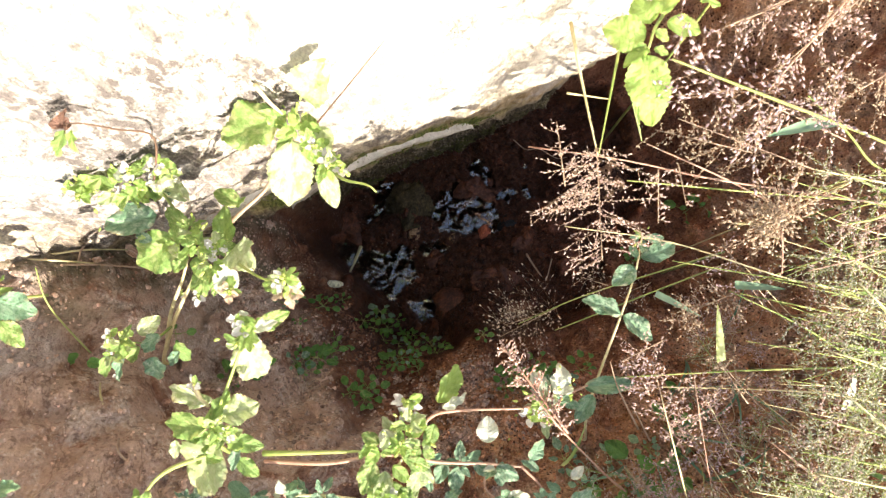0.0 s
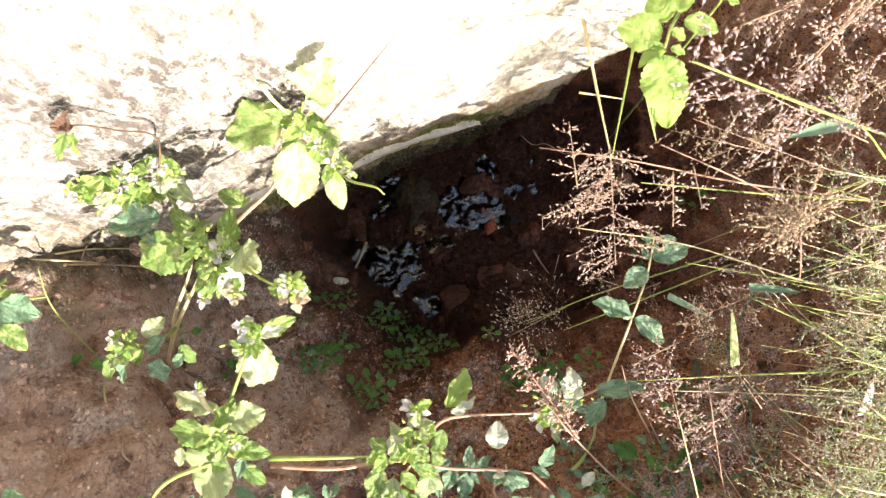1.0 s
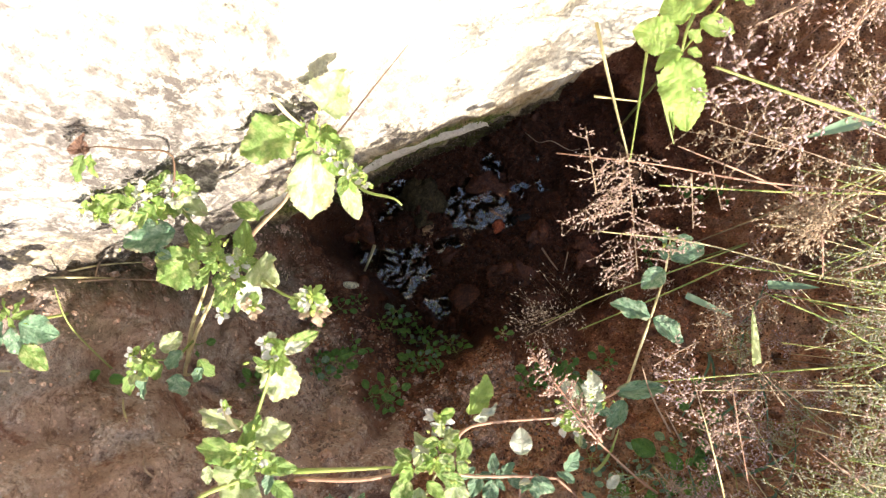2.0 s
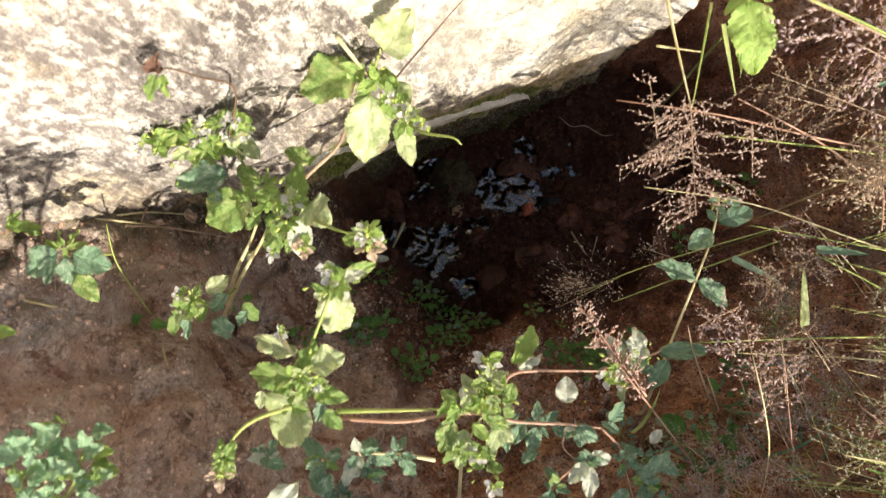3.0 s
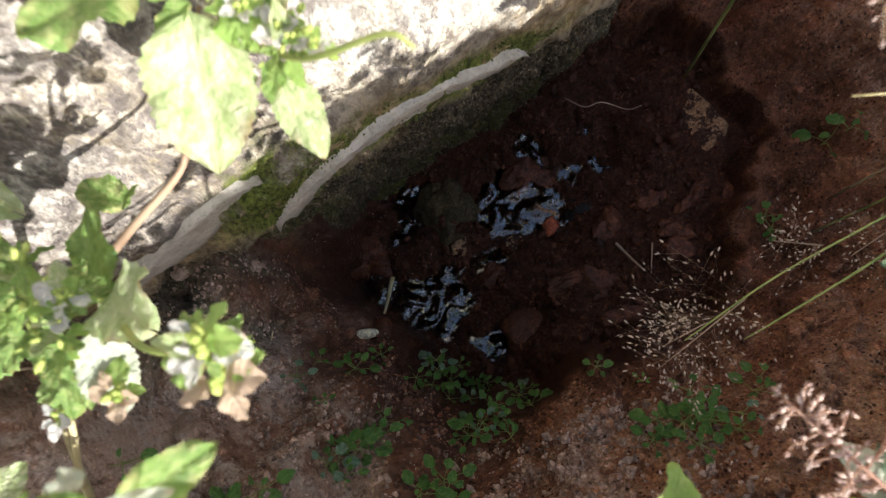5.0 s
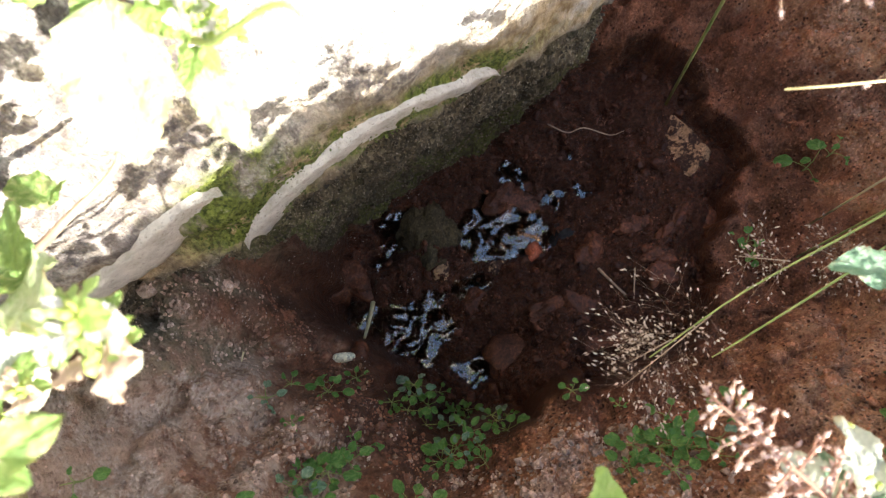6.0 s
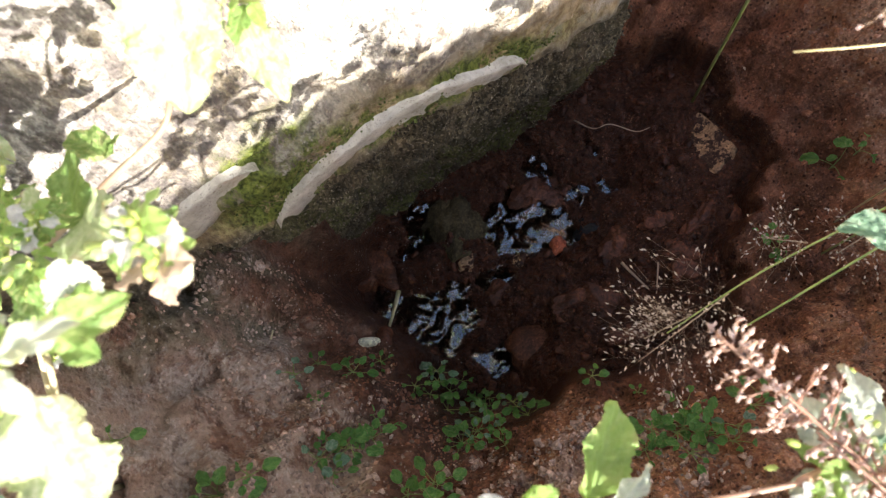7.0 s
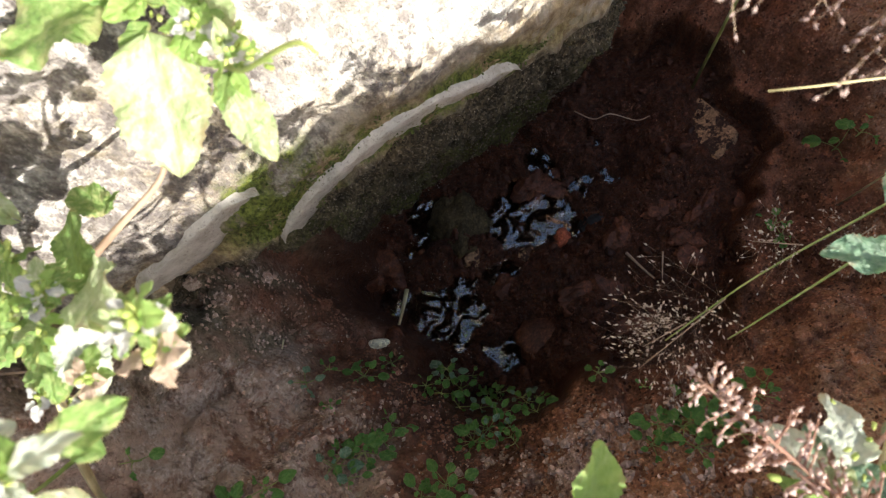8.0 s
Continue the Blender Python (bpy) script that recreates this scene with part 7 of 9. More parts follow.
leaf(shaded_weed, (-0.1205, -0.0836, 0.702), (-0.1162, -0.0785, 0.707), 0.57, "b")
leaf(shaded_weed, (-0.1229, -0.0872, 0.698), (-0.1245, -0.0929, 0.702), 0.56, "b")
leaf(shaded_weed, (-0.0929, -0.0791, 0.703), (-0.0814, -0.0746, 0.713), 0.44, "b")
leaf(shaded_weed, (-0.0951, -0.0806, 0.706), (-0.1021, -0.0906, 0.704), 0.69, "b")
leaf(shaded_weed, (-0.0948, -0.0775, 0.706), (-0.0963, -0.0667, 0.714), 0.63, "w")
leaf(shaded_weed, (-0.0942, -0.0813, 0.703), (-0.0907, -0.0887, 0.709), 0.6, "w")
leaf(shaded_weed, (-0.0962, -0.0789, 0.705), (-0.1046, -0.0783, 0.701), 0.42, "w")
leaf(shaded_weed, (-0.0929, -0.0791, 0.703), (-0.0857, -0.0775, 0.707), 0.55, "w")
leaf(shaded_weed, (-0.0951, -0.0813, 0.703), (-0.0974, -0.0897, 0.703), 0.67, "b")
leaf(shaded_weed, (-0.1081, -0.1166, 0.683), (-0.0957, -0.1169, 0.694), 0.45, "b")
leaf(shaded_weed, (-0.1108, -0.117, 0.686), (-0.118, -0.1255, 0.687), 0.5, "b")
leaf(shaded_weed, (-0.1093, -0.114, 0.685), (-0.1087, -0.1007, 0.684), 0.68, "b")
leaf(shaded_weed, (-0.1088, -0.1178, 0.681), (-0.1001, -0.1235, 0.69), 0.54, "b")
leaf(shaded_weed, (-0.112, -0.116, 0.682), (-0.1251, -0.1121, 0.692), 0.46, "b")
leaf(shaded_weed, (-0.1078, -0.1149, 0.685), (-0.0991, -0.1103, 0.692), 0.42, "b")
leaf(shaded_weed, (-0.1109, -0.1185, 0.68), (-0.1164, -0.1334, 0.676), 0.48, "g")
leaf(shaded_weed, (-0.0612, -0.0787, 0.705), (-0.0482, -0.0804, 0.709), 0.44, "b")
leaf(shaded_weed, (-0.0638, -0.0797, 0.705), (-0.0672, -0.0856, 0.7), 0.69, "b")
leaf(shaded_weed, (-0.0634, -0.0765, 0.706), (-0.0674, -0.0652, 0.711), 0.43, "b")
leaf(shaded_weed, (-0.0627, -0.0804, 0.702), (-0.0605, -0.0871, 0.704), 0.59, "b")
leaf(shaded_weed, (-0.0646, -0.0781, 0.707), (-0.0734, -0.0792, 0.708), 0.63, "b")
leaf(shaded_weed, (-0.1673, -0.0818, 0.704), (-0.1573, -0.0801, 0.708), 0.64, "w")
leaf(shaded_weed, (-0.1718, -0.0827, 0.701), (-0.1771, -0.0841, 0.713), 0.65, "w")
leaf(shaded_weed, (-0.1694, -0.08, 0.705), (-0.1684, -0.0739, 0.713), 0.56, "b")
leaf(shaded_weed, (-0.168, -0.0833, 0.706), (-0.1636, -0.0879, 0.717), 0.59, "b")
leaf(shaded_weed, (-0.1719, -0.0814, 0.701), (-0.181, -0.0768, 0.705), 0.45, "b")
leaf(shaded_weed, (-0.1671, -0.0808, 0.705), (-0.1597, -0.0766, 0.713), 0.53, "b")
leaf(shaded_weed, (-0.0843, -0.0939, 0.695), (-0.0727, -0.094, 0.704), 0.45, "b")
leaf(shaded_weed, (-0.0873, -0.0943, 0.696), (-0.0936, -0.0999, 0.695), 0.43, "b")
leaf(shaded_weed, (-0.0863, -0.0919, 0.694), (-0.0875, -0.0838, 0.695), 0.66, "b")
leaf(shaded_weed, (-0.0855, -0.0951, 0.696), (-0.0836, -0.103, 0.69), 0.66, "g")
leaf(shaded_weed, (-0.088, -0.0936, 0.695), (-0.0942, -0.0936, 0.693), 0.57, "b")
# ---- opposite-leaved weed over the hollow ----
upright_weed = thing("weed", root(0.2061, -0.073, 0.4), 'slender weed with paired dull green leaves', "weed")
stem(upright_weed, [root(0.2061, -0.073, 0.4), (0.2061, -0.073, 0.4), (0.1718, -0.0281, 0.58), (0.1714, 0.0063, 0.63), (0.1931, 0.0688, 0.645), (0.2027, 0.1045, 0.66), (0.209, 0.1383, 0.665)], 0.0021, "y")
leaf(upright_weed, (0.1921, 0.0684, 0.648), (0.1585, 0.0829, 0.648), 0.45, "b")
leaf(upright_weed, (0.1946, 0.0673, 0.645), (0.2213, 0.0451, 0.645), 0.52, "b")
leaf(upright_weed, (0.201, 0.1086, 0.665), (0.181, 0.0929, 0.665), 0.72, "b")
leaf(upright_weed, (0.2089, 0.119, 0.66), (0.2425, 0.129, 0.66), 0.5, "b")
leaf(upright_weed, (0.2018, 0.1166, 0.67), (0.1962, 0.1276, 0.67), 0.6, "b")
leaf(upright_weed, (0.2098, 0.135, 0.668), (0.2285, 0.134, 0.668), 0.45, "b")
leaf(upright_weed, (0.1189, -0.0045, 0.675), (0.1084, 0.0176, 0.675), 0.68, "w")
leaf(upright_weed, (0.1295, -0.0042, 0.678), (0.1344, 0.0245, 0.678), 0.72, "w")
leaf(upright_weed, (0.1572, 0.0039, 0.65), (0.2027, 0.0072, 0.65), 0.36, "b")
leaf(upright_weed, (0.1626, -0.0029, 0.655), (0.1477, -0.0277, 0.655), 0.55, "b")
leaf(upright_weed, (0.1144, -0.014, 0.68), (0.1195, -0.0372, 0.68), 0.45, "y")
leaf(upright_weed, (0.1073, -0.0096, 0.685), (0.0961, -0.0155, 0.685), 0.6, "w")
leaf(upright_weed, (0.1239, -0.0081, 0.68), (0.1404, -0.0029, 0.68), 0.5, "b")
leaf(upright_weed, (0.1227, 0.0014, 0.675), (0.1203, 0.0156, 0.675), 0.5, "b")
leaf(upright_weed, (0.1334, -0.0078, 0.67), (0.1501, -0.0121, 0.67), 0.5, "b")
leaf(upright_weed, (0.111, -0.0085, 0.685), (0.1017, 0.0005, 0.685), 0.5, "l")
stem(upright_weed, [(0.0984, -0.0117, 0.69), (0.1191, -0.0073, 0.68), (0.1505, 0.0025, 0.66), (0.17, 0.0077, 0.635)], 0.0018, "r")
flower(upright_weed, (0.1016, -0.018, 0.69), 0.009, "w", 60)
flower(upright_weed, (0.1133, -0.0201, 0.685), 0.01, "w", 61)
buds(upright_weed, (0.118, -0.0083, 0.685), 14, 0.025, 13)
buds(upright_weed, (0.1395, 0.0065, 0.68), 8, 0.015, 14)
buds(upright_weed, (0.2056, 0.1329, 0.67), 6, 0.01, 15)
leaf(upright_weed, (0.1185, -0.0079, 0.691), (0.1257, -0.0045, 0.694), 0.52, "w")
leaf(upright_weed, (0.116, -0.0102, 0.69), (0.1103, -0.0177, 0.699), 0.62, "w")
leaf(upright_weed, (0.116, -0.0066, 0.694), (0.1154, 0.0039, 0.697), 0.51, "y")
leaf(upright_weed, (0.1192, -0.0092, 0.686), (0.1273, -0.015, 0.689), 0.63, "y")
leaf(upright_weed, (0.1155, -0.0089, 0.688), (0.105, -0.0101, 0.698), 0.56, "l")
leaf(upright_weed, (0.119, -0.0069, 0.687), (0.1245, -0.0008, 0.695), 0.53, "y")
leaf(upright_weed, (0.1166, -0.0098, 0.685), (0.1084, -0.0164, 0.697), 0.6, "l")
leaf(upright_weed, (0.2068, 0.1309, 0.672), (0.2087, 0.129, 0.676), 0.64, "b")
leaf(upright_weed, (0.2043, 0.1313, 0.668), (0.2004, 0.1299, 0.665), 0.43, "g")
leaf(upright_weed, (0.2059, 0.1344, 0.668), (0.202, 0.1397, 0.675), 0.54, "g")
leaf(upright_weed, (0.2057, 0.1296, 0.671), (0.2038, 0.1208, 0.681), 0.66, "b")
leaf(upright_weed, (0.2042, 0.1329, 0.67), (0.1963, 0.1345, 0.677), 0.62, "b")
# ---- round-leaved weed at the wall ----
wall_weed = thing("weed", root(-0.3542, 0.049, 0.55), 'round-leaved weed creeping on the bank', "weed")
stem(wall_weed, [root(-0.3513, 0.014, 0.48), (-0.3513, 0.014, 0.48), (-0.3403, 0.052, 0.58), (-0.3379, 0.0787, 0.63), (-0.3334, 0.1076, 0.66)], 0.0014, "g")
stem(wall_weed, [(-0.3436, 0.0856, 0.62), (-0.3432, 0.0796, 0.67), (-0.3461, 0.0791, 0.7)], 0.0016, "g")
leaf(wall_weed, (-0.3477, 0.0758, 0.705), (-0.3779, 0.0589, 0.701), 0.75, "b")
leaf(wall_weed, (-0.3495, 0.071, 0.705), (-0.3606, 0.0498, 0.701), 0.7, "b")
leaf(wall_weed, (-0.3425, 0.0721, 0.705), (-0.3376, 0.049, 0.701), 0.6, "b")
leaf(wall_weed, (-0.3357, 0.0751, 0.705), (-0.3057, 0.0642, 0.701), 0.75, "b")
leaf(wall_weed, (-0.3315, 0.0581, 0.705), (-0.3135, 0.0369, 0.701), 0.6, "g")
leaf(wall_weed, (-0.3435, 0.0816, 0.705), (-0.3561, 0.0966, 0.701), 0.35, "l")
leaf(wall_weed, (-0.3398, 0.0827, 0.705), (-0.3349, 0.0971, 0.701), 0.35, "l")
leaf(wall_weed, (-0.3409, 0.0798, 0.705), (-0.326, 0.0857, 0.701), 0.35, "l")
leaf(wall_weed, (-0.3471, 0.0796, 0.705), (-0.3647, 0.0867, 0.701), 0.35, "l")
leaf(wall_weed, (-0.3434, 0.0807, 0.705), (-0.3404, 0.0671, 0.701), 0.35, "l")
leaf(wall_weed, (-0.346, 0.083, 0.705), (-0.3573, 0.0762, 0.701), 0.4, "l")
leaf(wall_weed, (-0.3336, 0.0785, 0.705), (-0.3213, 0.0772, 0.701), 0.6, "g")
leaf(wall_weed, (-0.4112, 0.1012, 0.68), (-0.3821, 0.102, 0.68), 0.4, "l")
leaf(wall_weed, (-0.3999, 0.099, 0.68), (-0.4064, 0.1115, 0.68), 0.5, "l")
leaf(wall_weed, (-0.3949, 0.0991, 0.68), (-0.3793, 0.0945, 0.68), 0.4, "g")
leaf(wall_weed, (-0.4118, 0.0096, 0.68), (-0.3936, 0.0101, 0.68), 0.7, "l")
leaf(wall_weed, (-0.4105, 0.1037, 0.68), (-0.3991, 0.1142, 0.68), 0.5, "g")
leaf(wall_weed, (-0.2883, 0.239, 0.7), (-0.2833, 0.2165, 0.7), 0.75, "l")
leaf(wall_weed, (-0.2902, 0.2328, 0.7), (-0.2999, 0.2357, 0.7), 0.5, "g")
leaf(wall_weed, (-0.2828, 0.234, 0.7), (-0.2714, 0.228, 0.7), 0.5, "l")
stem(wall_weed, [(-0.2874, 0.2401, 0.7), (-0.2777, 0.2501, 0.68), (-0.2616, 0.2432, 0.66), (-0.2474, 0.2426, 0.64)], 0.0014, "d")
leaf(wall_weed, (-0.2872, 0.238, 0.7), (-0.283, 0.2475, 0.7), 0.7, "y")
leaf(wall_weed, (-0.3322, 0.0222, 0.56), (-0.3144, 0.0198, 0.56), 0.6, "s")
leaf(wall_weed, (-0.3418, 0.0307, 0.56), (-0.3526, 0.0187, 0.56), 0.6, "s")
# ---- bush by the bank ----
low_bush = thing("bush", root(-0.3946, -0.1463, 0.62), 'low bush with small bluish oval leaves', "bush")
stem(low_bush, [root(-0.3946, -0.1463, 0.62), (-0.3946, -0.1463, 0.62), (-0.2871, -0.095, 0.8), (-0.2426, -0.0642, 0.87)], 0.0026, "d")
stem(low_bush, [(-0.3946, -0.1463, 0.62), (-0.2701, -0.0945, 0.8), (-0.2297, -0.0553, 0.86)], 0.0022, "g")
stem(low_bush, [(-0.3419, -0.1341, 0.7), (-0.2392, -0.1038, 0.84), (-0.2076, -0.0924, 0.87)], 0.0022, "g")
stem(low_bush, [(-0.3946, -0.1463, 0.62), (-0.2882, -0.0885, 0.82), (-0.2707, -0.0598, 0.86)], 0.002, "g")
leaf(low_bush, (-0.2801, -0.0494, 0.834), (-0.284, -0.0544, 0.838), 0.6, "n")
leaf(low_bush, (-0.2605, -0.0951, 0.852), (-0.2538, -0.0999, 0.846), 0.6, "n")
leaf(low_bush, (-0.2589, -0.0516, 0.878), (-0.2508, -0.0466, 0.875), 0.6, "n")
leaf(low_bush, (-0.2534, -0.0552, 0.881), (-0.2511, -0.0468, 0.873), 0.6, "l")
leaf(low_bush, (-0.2408, -0.077, 0.858), (-0.2409, -0.0748, 0.872), 0.6, "n")
leaf(low_bush, (-0.2328, -0.0923, 0.848), (-0.2231, -0.0843, 0.86), 0.6, "n")
leaf(low_bush, (-0.2292, -0.0682, 0.856), (-0.2402, -0.0745, 0.852), 0.6, "n")
leaf(low_bush, (-0.24, -0.0788, 0.89), (-0.2295, -0.082, 0.893), 0.6, "g")
leaf(low_bush, (-0.2521, -0.0603, 0.855), (-0.24, -0.0591, 0.861), 0.6, "n")
leaf(low_bush, (-0.2469, -0.0504, 0.868), (-0.2482, -0.0535, 0.881), 0.6, "n")
leaf(low_bush, (-0.2672, -0.0448, 0.867), (-0.2687, -0.0568, 0.86), 0.6, "n")
leaf(low_bush, (-0.2364, -0.0586, 0.835), (-0.2224, -0.0592, 0.843), 0.6, "l")
leaf(low_bush, (-0.2394, -0.0871, 0.887), (-0.2346, -0.0774, 0.894), 0.6, "n")
leaf(low_bush, (-0.2793, -0.077, 0.845), (-0.2636, -0.0693, 0.859), 0.6, "g")
leaf(low_bush, (-0.2486, -0.0412, 0.877), (-0.2318, -0.042, 0.892), 0.6, "n")
leaf(low_bush, (-0.2562, -0.0672, 0.837), (-0.2564, -0.0812, 0.828), 0.6, "g")
leaf(low_bush, (-0.2646, -0.0779, 0.859), (-0.2609, -0.0838, 0.857), 0.6, "n")
leaf(low_bush, (-0.2648, -0.0846, 0.869), (-0.2657, -0.0959, 0.871), 0.6, "n")
leaf(low_bush, (-0.2709, -0.0655, 0.845), (-0.2542, -0.0661, 0.856), 0.6, "n")
leaf(low_bush, (-0.2599, -0.0443, 0.842), (-0.2593, -0.0534, 0.842), 0.6, "n")
leaf(low_bush, (-0.2754, -0.0617, 0.837), (-0.2684, -0.0554, 0.837), 0.6, "n")
leaf(low_bush, (-0.2233, -0.0752, 0.86), (-0.2209, -0.0642, 0.861), 0.6, "g")
leaf(low_bush, (-0.2284, -0.0724, 0.848), (-0.2155, -0.0682, 0.858), 0.6, "n")
leaf(low_bush, (-0.2308, -0.082, 0.871), (-0.2427, -0.0811, 0.869), 0.6, "l")
leaf(low_bush, (-0.2478, -0.0668, 0.868), (-0.2482, -0.0611, 0.859), 0.6, "n")
leaf(low_bush, (-0.24, -0.0496, 0.834), (-0.225, -0.0463, 0.841), 0.6, "n")
leaf(low_bush, (-0.2381, -0.0642, 0.878), (-0.2373, -0.0674, 0.891), 0.6, "n")
leaf(low_bush, (-0.2607, -0.0854, 0.877), (-0.2486, -0.0914, 0.881), 0.6, "n")
leaf(low_bush, (-0.2142, -0.0492, 0.884), (-0.2136, -0.0413, 0.894), 0.6, "n")
leaf(low_bush, (-0.2356, -0.0669, 0.837), (-0.2186, -0.0703, 0.849), 0.6, "g")
leaf(low_bush, (-0.2421, -0.0485, 0.861), (-0.2505, -0.0577, 0.858), 0.6, "n")
leaf(low_bush, (-0.2687, -0.0469, 0.842), (-0.2589, -0.0442, 0.842), 0.6, "l")
leaf(low_bush, (-0.2166, -0.0814, 0.885), (-0.2153, -0.0835, 0.897), 0.6, "n")
leaf(low_bush, (-0.2614, -0.0677, 0.834), (-0.251, -0.0573, 0.84), 0.6, "n")
leaf(low_bush, (-0.2268, -0.067, 0.852), (-0.2211, -0.0747, 0.846), 0.6, "n")
leaf(low_bush, (-0.2512, -0.0651, 0.884), (-0.2591, -0.0743, 0.878), 0.6, "n")
leaf(low_bush, (-0.237, -0.0471, 0.866), (-0.2315, -0.0549, 0.858), 0.6, "n")
leaf(low_bush, (-0.2409, -0.0813, 0.889), (-0.2533, -0.0917, 0.879), 0.6, "n")
leaf(low_bush, (-0.2583, -0.0868, 0.877), (-0.2717, -0.0842, 0.875), 0.6, "n")
leaf(low_bush, (-0.2362, -0.0859, 0.838), (-0.2418, -0.0787, 0.843), 0.6, "n")
leaf(low_bush, (-0.2573, -0.0754, 0.847), (-0.2665, -0.0663, 0.842), 0.6, "n")
leaf(low_bush, (-0.2243, -0.075, 0.869), (-0.2204, -0.0704, 0.867), 0.6, "n")
leaf(low_bush, (-0.2551, -0.0509, 0.861), (-0.2412, -0.0428, 0.872), 0.6, "n")
leaf(low_bush, (-0.2254, -0.0824, 0.865), (-0.2143, -0.0788, 0.872), 0.6, "n")
leaf(low_bush, (-0.2084, -0.088, 0.883), (-0.2005, -0.0947, 0.888), 0.6, "n")
leaf(low_bush, (-0.2259, -0.0563, 0.866), (-0.2134, -0.0511, 0.874), 0.6, "n")
leaf(low_bush, (-0.2403, -0.0511, 0.89), (-0.2442, -0.0601, 0.89), 0.6, "n")
leaf(low_bush, (-0.2676, -0.0896, 0.831), (-0.2614, -0.0971, 0.843), 0.6, "n")
leaf(low_bush, (-0.2526, -0.0722, 0.853), (-0.2527, -0.0644, 0.847), 0.6, "n")
leaf(low_bush, (-0.264, -0.0922, 0.866), (-0.244, -0.0884, 0.879), 0.6, "l")
leaf(low_bush, (-0.2292, -0.0658, 0.866), (-0.2396, -0.0591, 0.86), 0.6, "n")
leaf(low_bush, (-0.2517, -0.0558, 0.877), (-0.2411, -0.0525, 0.883), 0.6, "n")
leaf(low_bush, (-0.2262, -0.0675, 0.875), (-0.2226, -0.0694, 0.866), 0.6, "n")
leaf(low_bush, (-0.267, -0.0492, 0.847), (-0.2491, -0.0531, 0.855), 0.6, "n")
leaf(low_bush, (-0.2257, -0.0735, 0.873), (-0.2151, -0.0699, 0.872), 0.6, "n")
leaf(low_bush, (-0.2833, -0.0916, 0.843), (-0.2753, -0.0991, 0.845), 0.6, "l")
leaf(low_bush, (-0.2773, -0.0518, 0.853), (-0.2732, -0.0455, 0.851), 0.6, "n")
leaf(low_bush, (-0.2619, -0.0517, 0.847), (-0.2544, -0.0573, 0.837), 0.6, "n")
leaf(low_bush, (-0.2618, -0.0861, 0.863), (-0.251, -0.0767, 0.876), 0.6, "n")
leaf(low_bush, (-0.2301, -0.0838, 0.882), (-0.2322, -0.0849, 0.895), 0.6, "n")
leaf(low_bush, (-0.2654, -0.0905, 0.836), (-0.2533, -0.0789, 0.849), 0.6, "n")
leaf(low_bush, (-0.2436, -0.088, 0.874), (-0.2365, -0.079, 0.88), 0.6, "n")
leaf(low_bush, (-0.2436, -0.0828, 0.884), (-0.2419, -0.074, 0.895), 0.6, "n")
leaf(low_bush, (-0.2448, -0.0472, 0.836), (-0.2477, -0.0572, 0.827), 0.6, "n")
leaf(low_bush, (-0.2682, -0.0695, 0.841), (-0.2546, -0.0652, 0.843), 0.6, "n")
leaf(low_bush, (-0.2583, -0.0767, 0.834), (-0.2546, -0.0843, 0.839), 0.6, "n")
leaf(low_bush, (-0.2561, -0.0564, 0.879), (-0.2749, -0.0572, 0.869), 0.6, "n")
leaf(low_bush, (-0.2193, -0.0717, 0.874), (-0.2304, -0.0683, 0.864), 0.6, "g")
leaf(low_bush, (-0.242, -0.0531, 0.851), (-0.2347, -0.0633, 0.862), 0.6, "n")
leaf(low_bush, (-0.2546, -0.0654, 0.834), (-0.2417, -0.073, 0.846), 0.6, "g")
leaf(low_bush, (-0.2591, -0.0788, 0.856), (-0.2607, -0.0685, 0.851), 0.6, "n")
leaf(low_bush, (-0.2336, -0.0615, 0.885), (-0.2177, -0.0581, 0.898), 0.6, "n")
leaf(low_bush, (-0.2649, -0.0852, 0.835), (-0.2636, -0.0944, 0.832), 0.6, "n")
leaf(low_bush, (-0.2712, -0.0945, 0.835), (-0.2654, -0.1041, 0.829), 0.6, "n")
leaf(low_bush, (-0.2563, -0.0512, 0.883), (-0.2415, -0.0459, 0.892), 0.6, "n")
leaf(low_bush, (-0.2548, -0.043, 0.836), (-0.2571, -0.0389, 0.847), 0.6, "g")
leaf(low_bush, (-0.2247, -0.0893, 0.885), (-0.2375, -0.0986, 0.885), 0.6, "n")
leaf(low_bush, (-0.2158, -0.092, 0.885), (-0.1831, -0.0809, 0.885), 0.45, "y")
leaf(low_bush, (-0.2211, -0.0945, 0.885), (-0.2294, -0.0795, 0.885), 0.55, "n")
leaf(low_bush, (-0.2055, -0.0969, 0.885), (-0.1821, -0.1025, 0.885), 0.5, "y")
leaf(low_bush, (-0.238, -0.0804, 0.885), (-0.2275, -0.0918, 0.885), 0.6, "n")
leaf(low_bush, (-0.2123, -0.0898, 0.885), (-0.2152, -0.0766, 0.885), 0.6, "y")
leaf(low_bush, (-0.2425, -0.0952, 0.885), (-0.2541, -0.1014, 0.885), 0.6, "n")
leaf(low_bush, (-0.1997, -0.0938, 0.885), (-0.1895, -0.0876, 0.885), 0.5, "y")
leaf(low_bush, (-0.2266, -0.1005, 0.885), (-0.2137, -0.1059, 0.885), 0.6, "n")
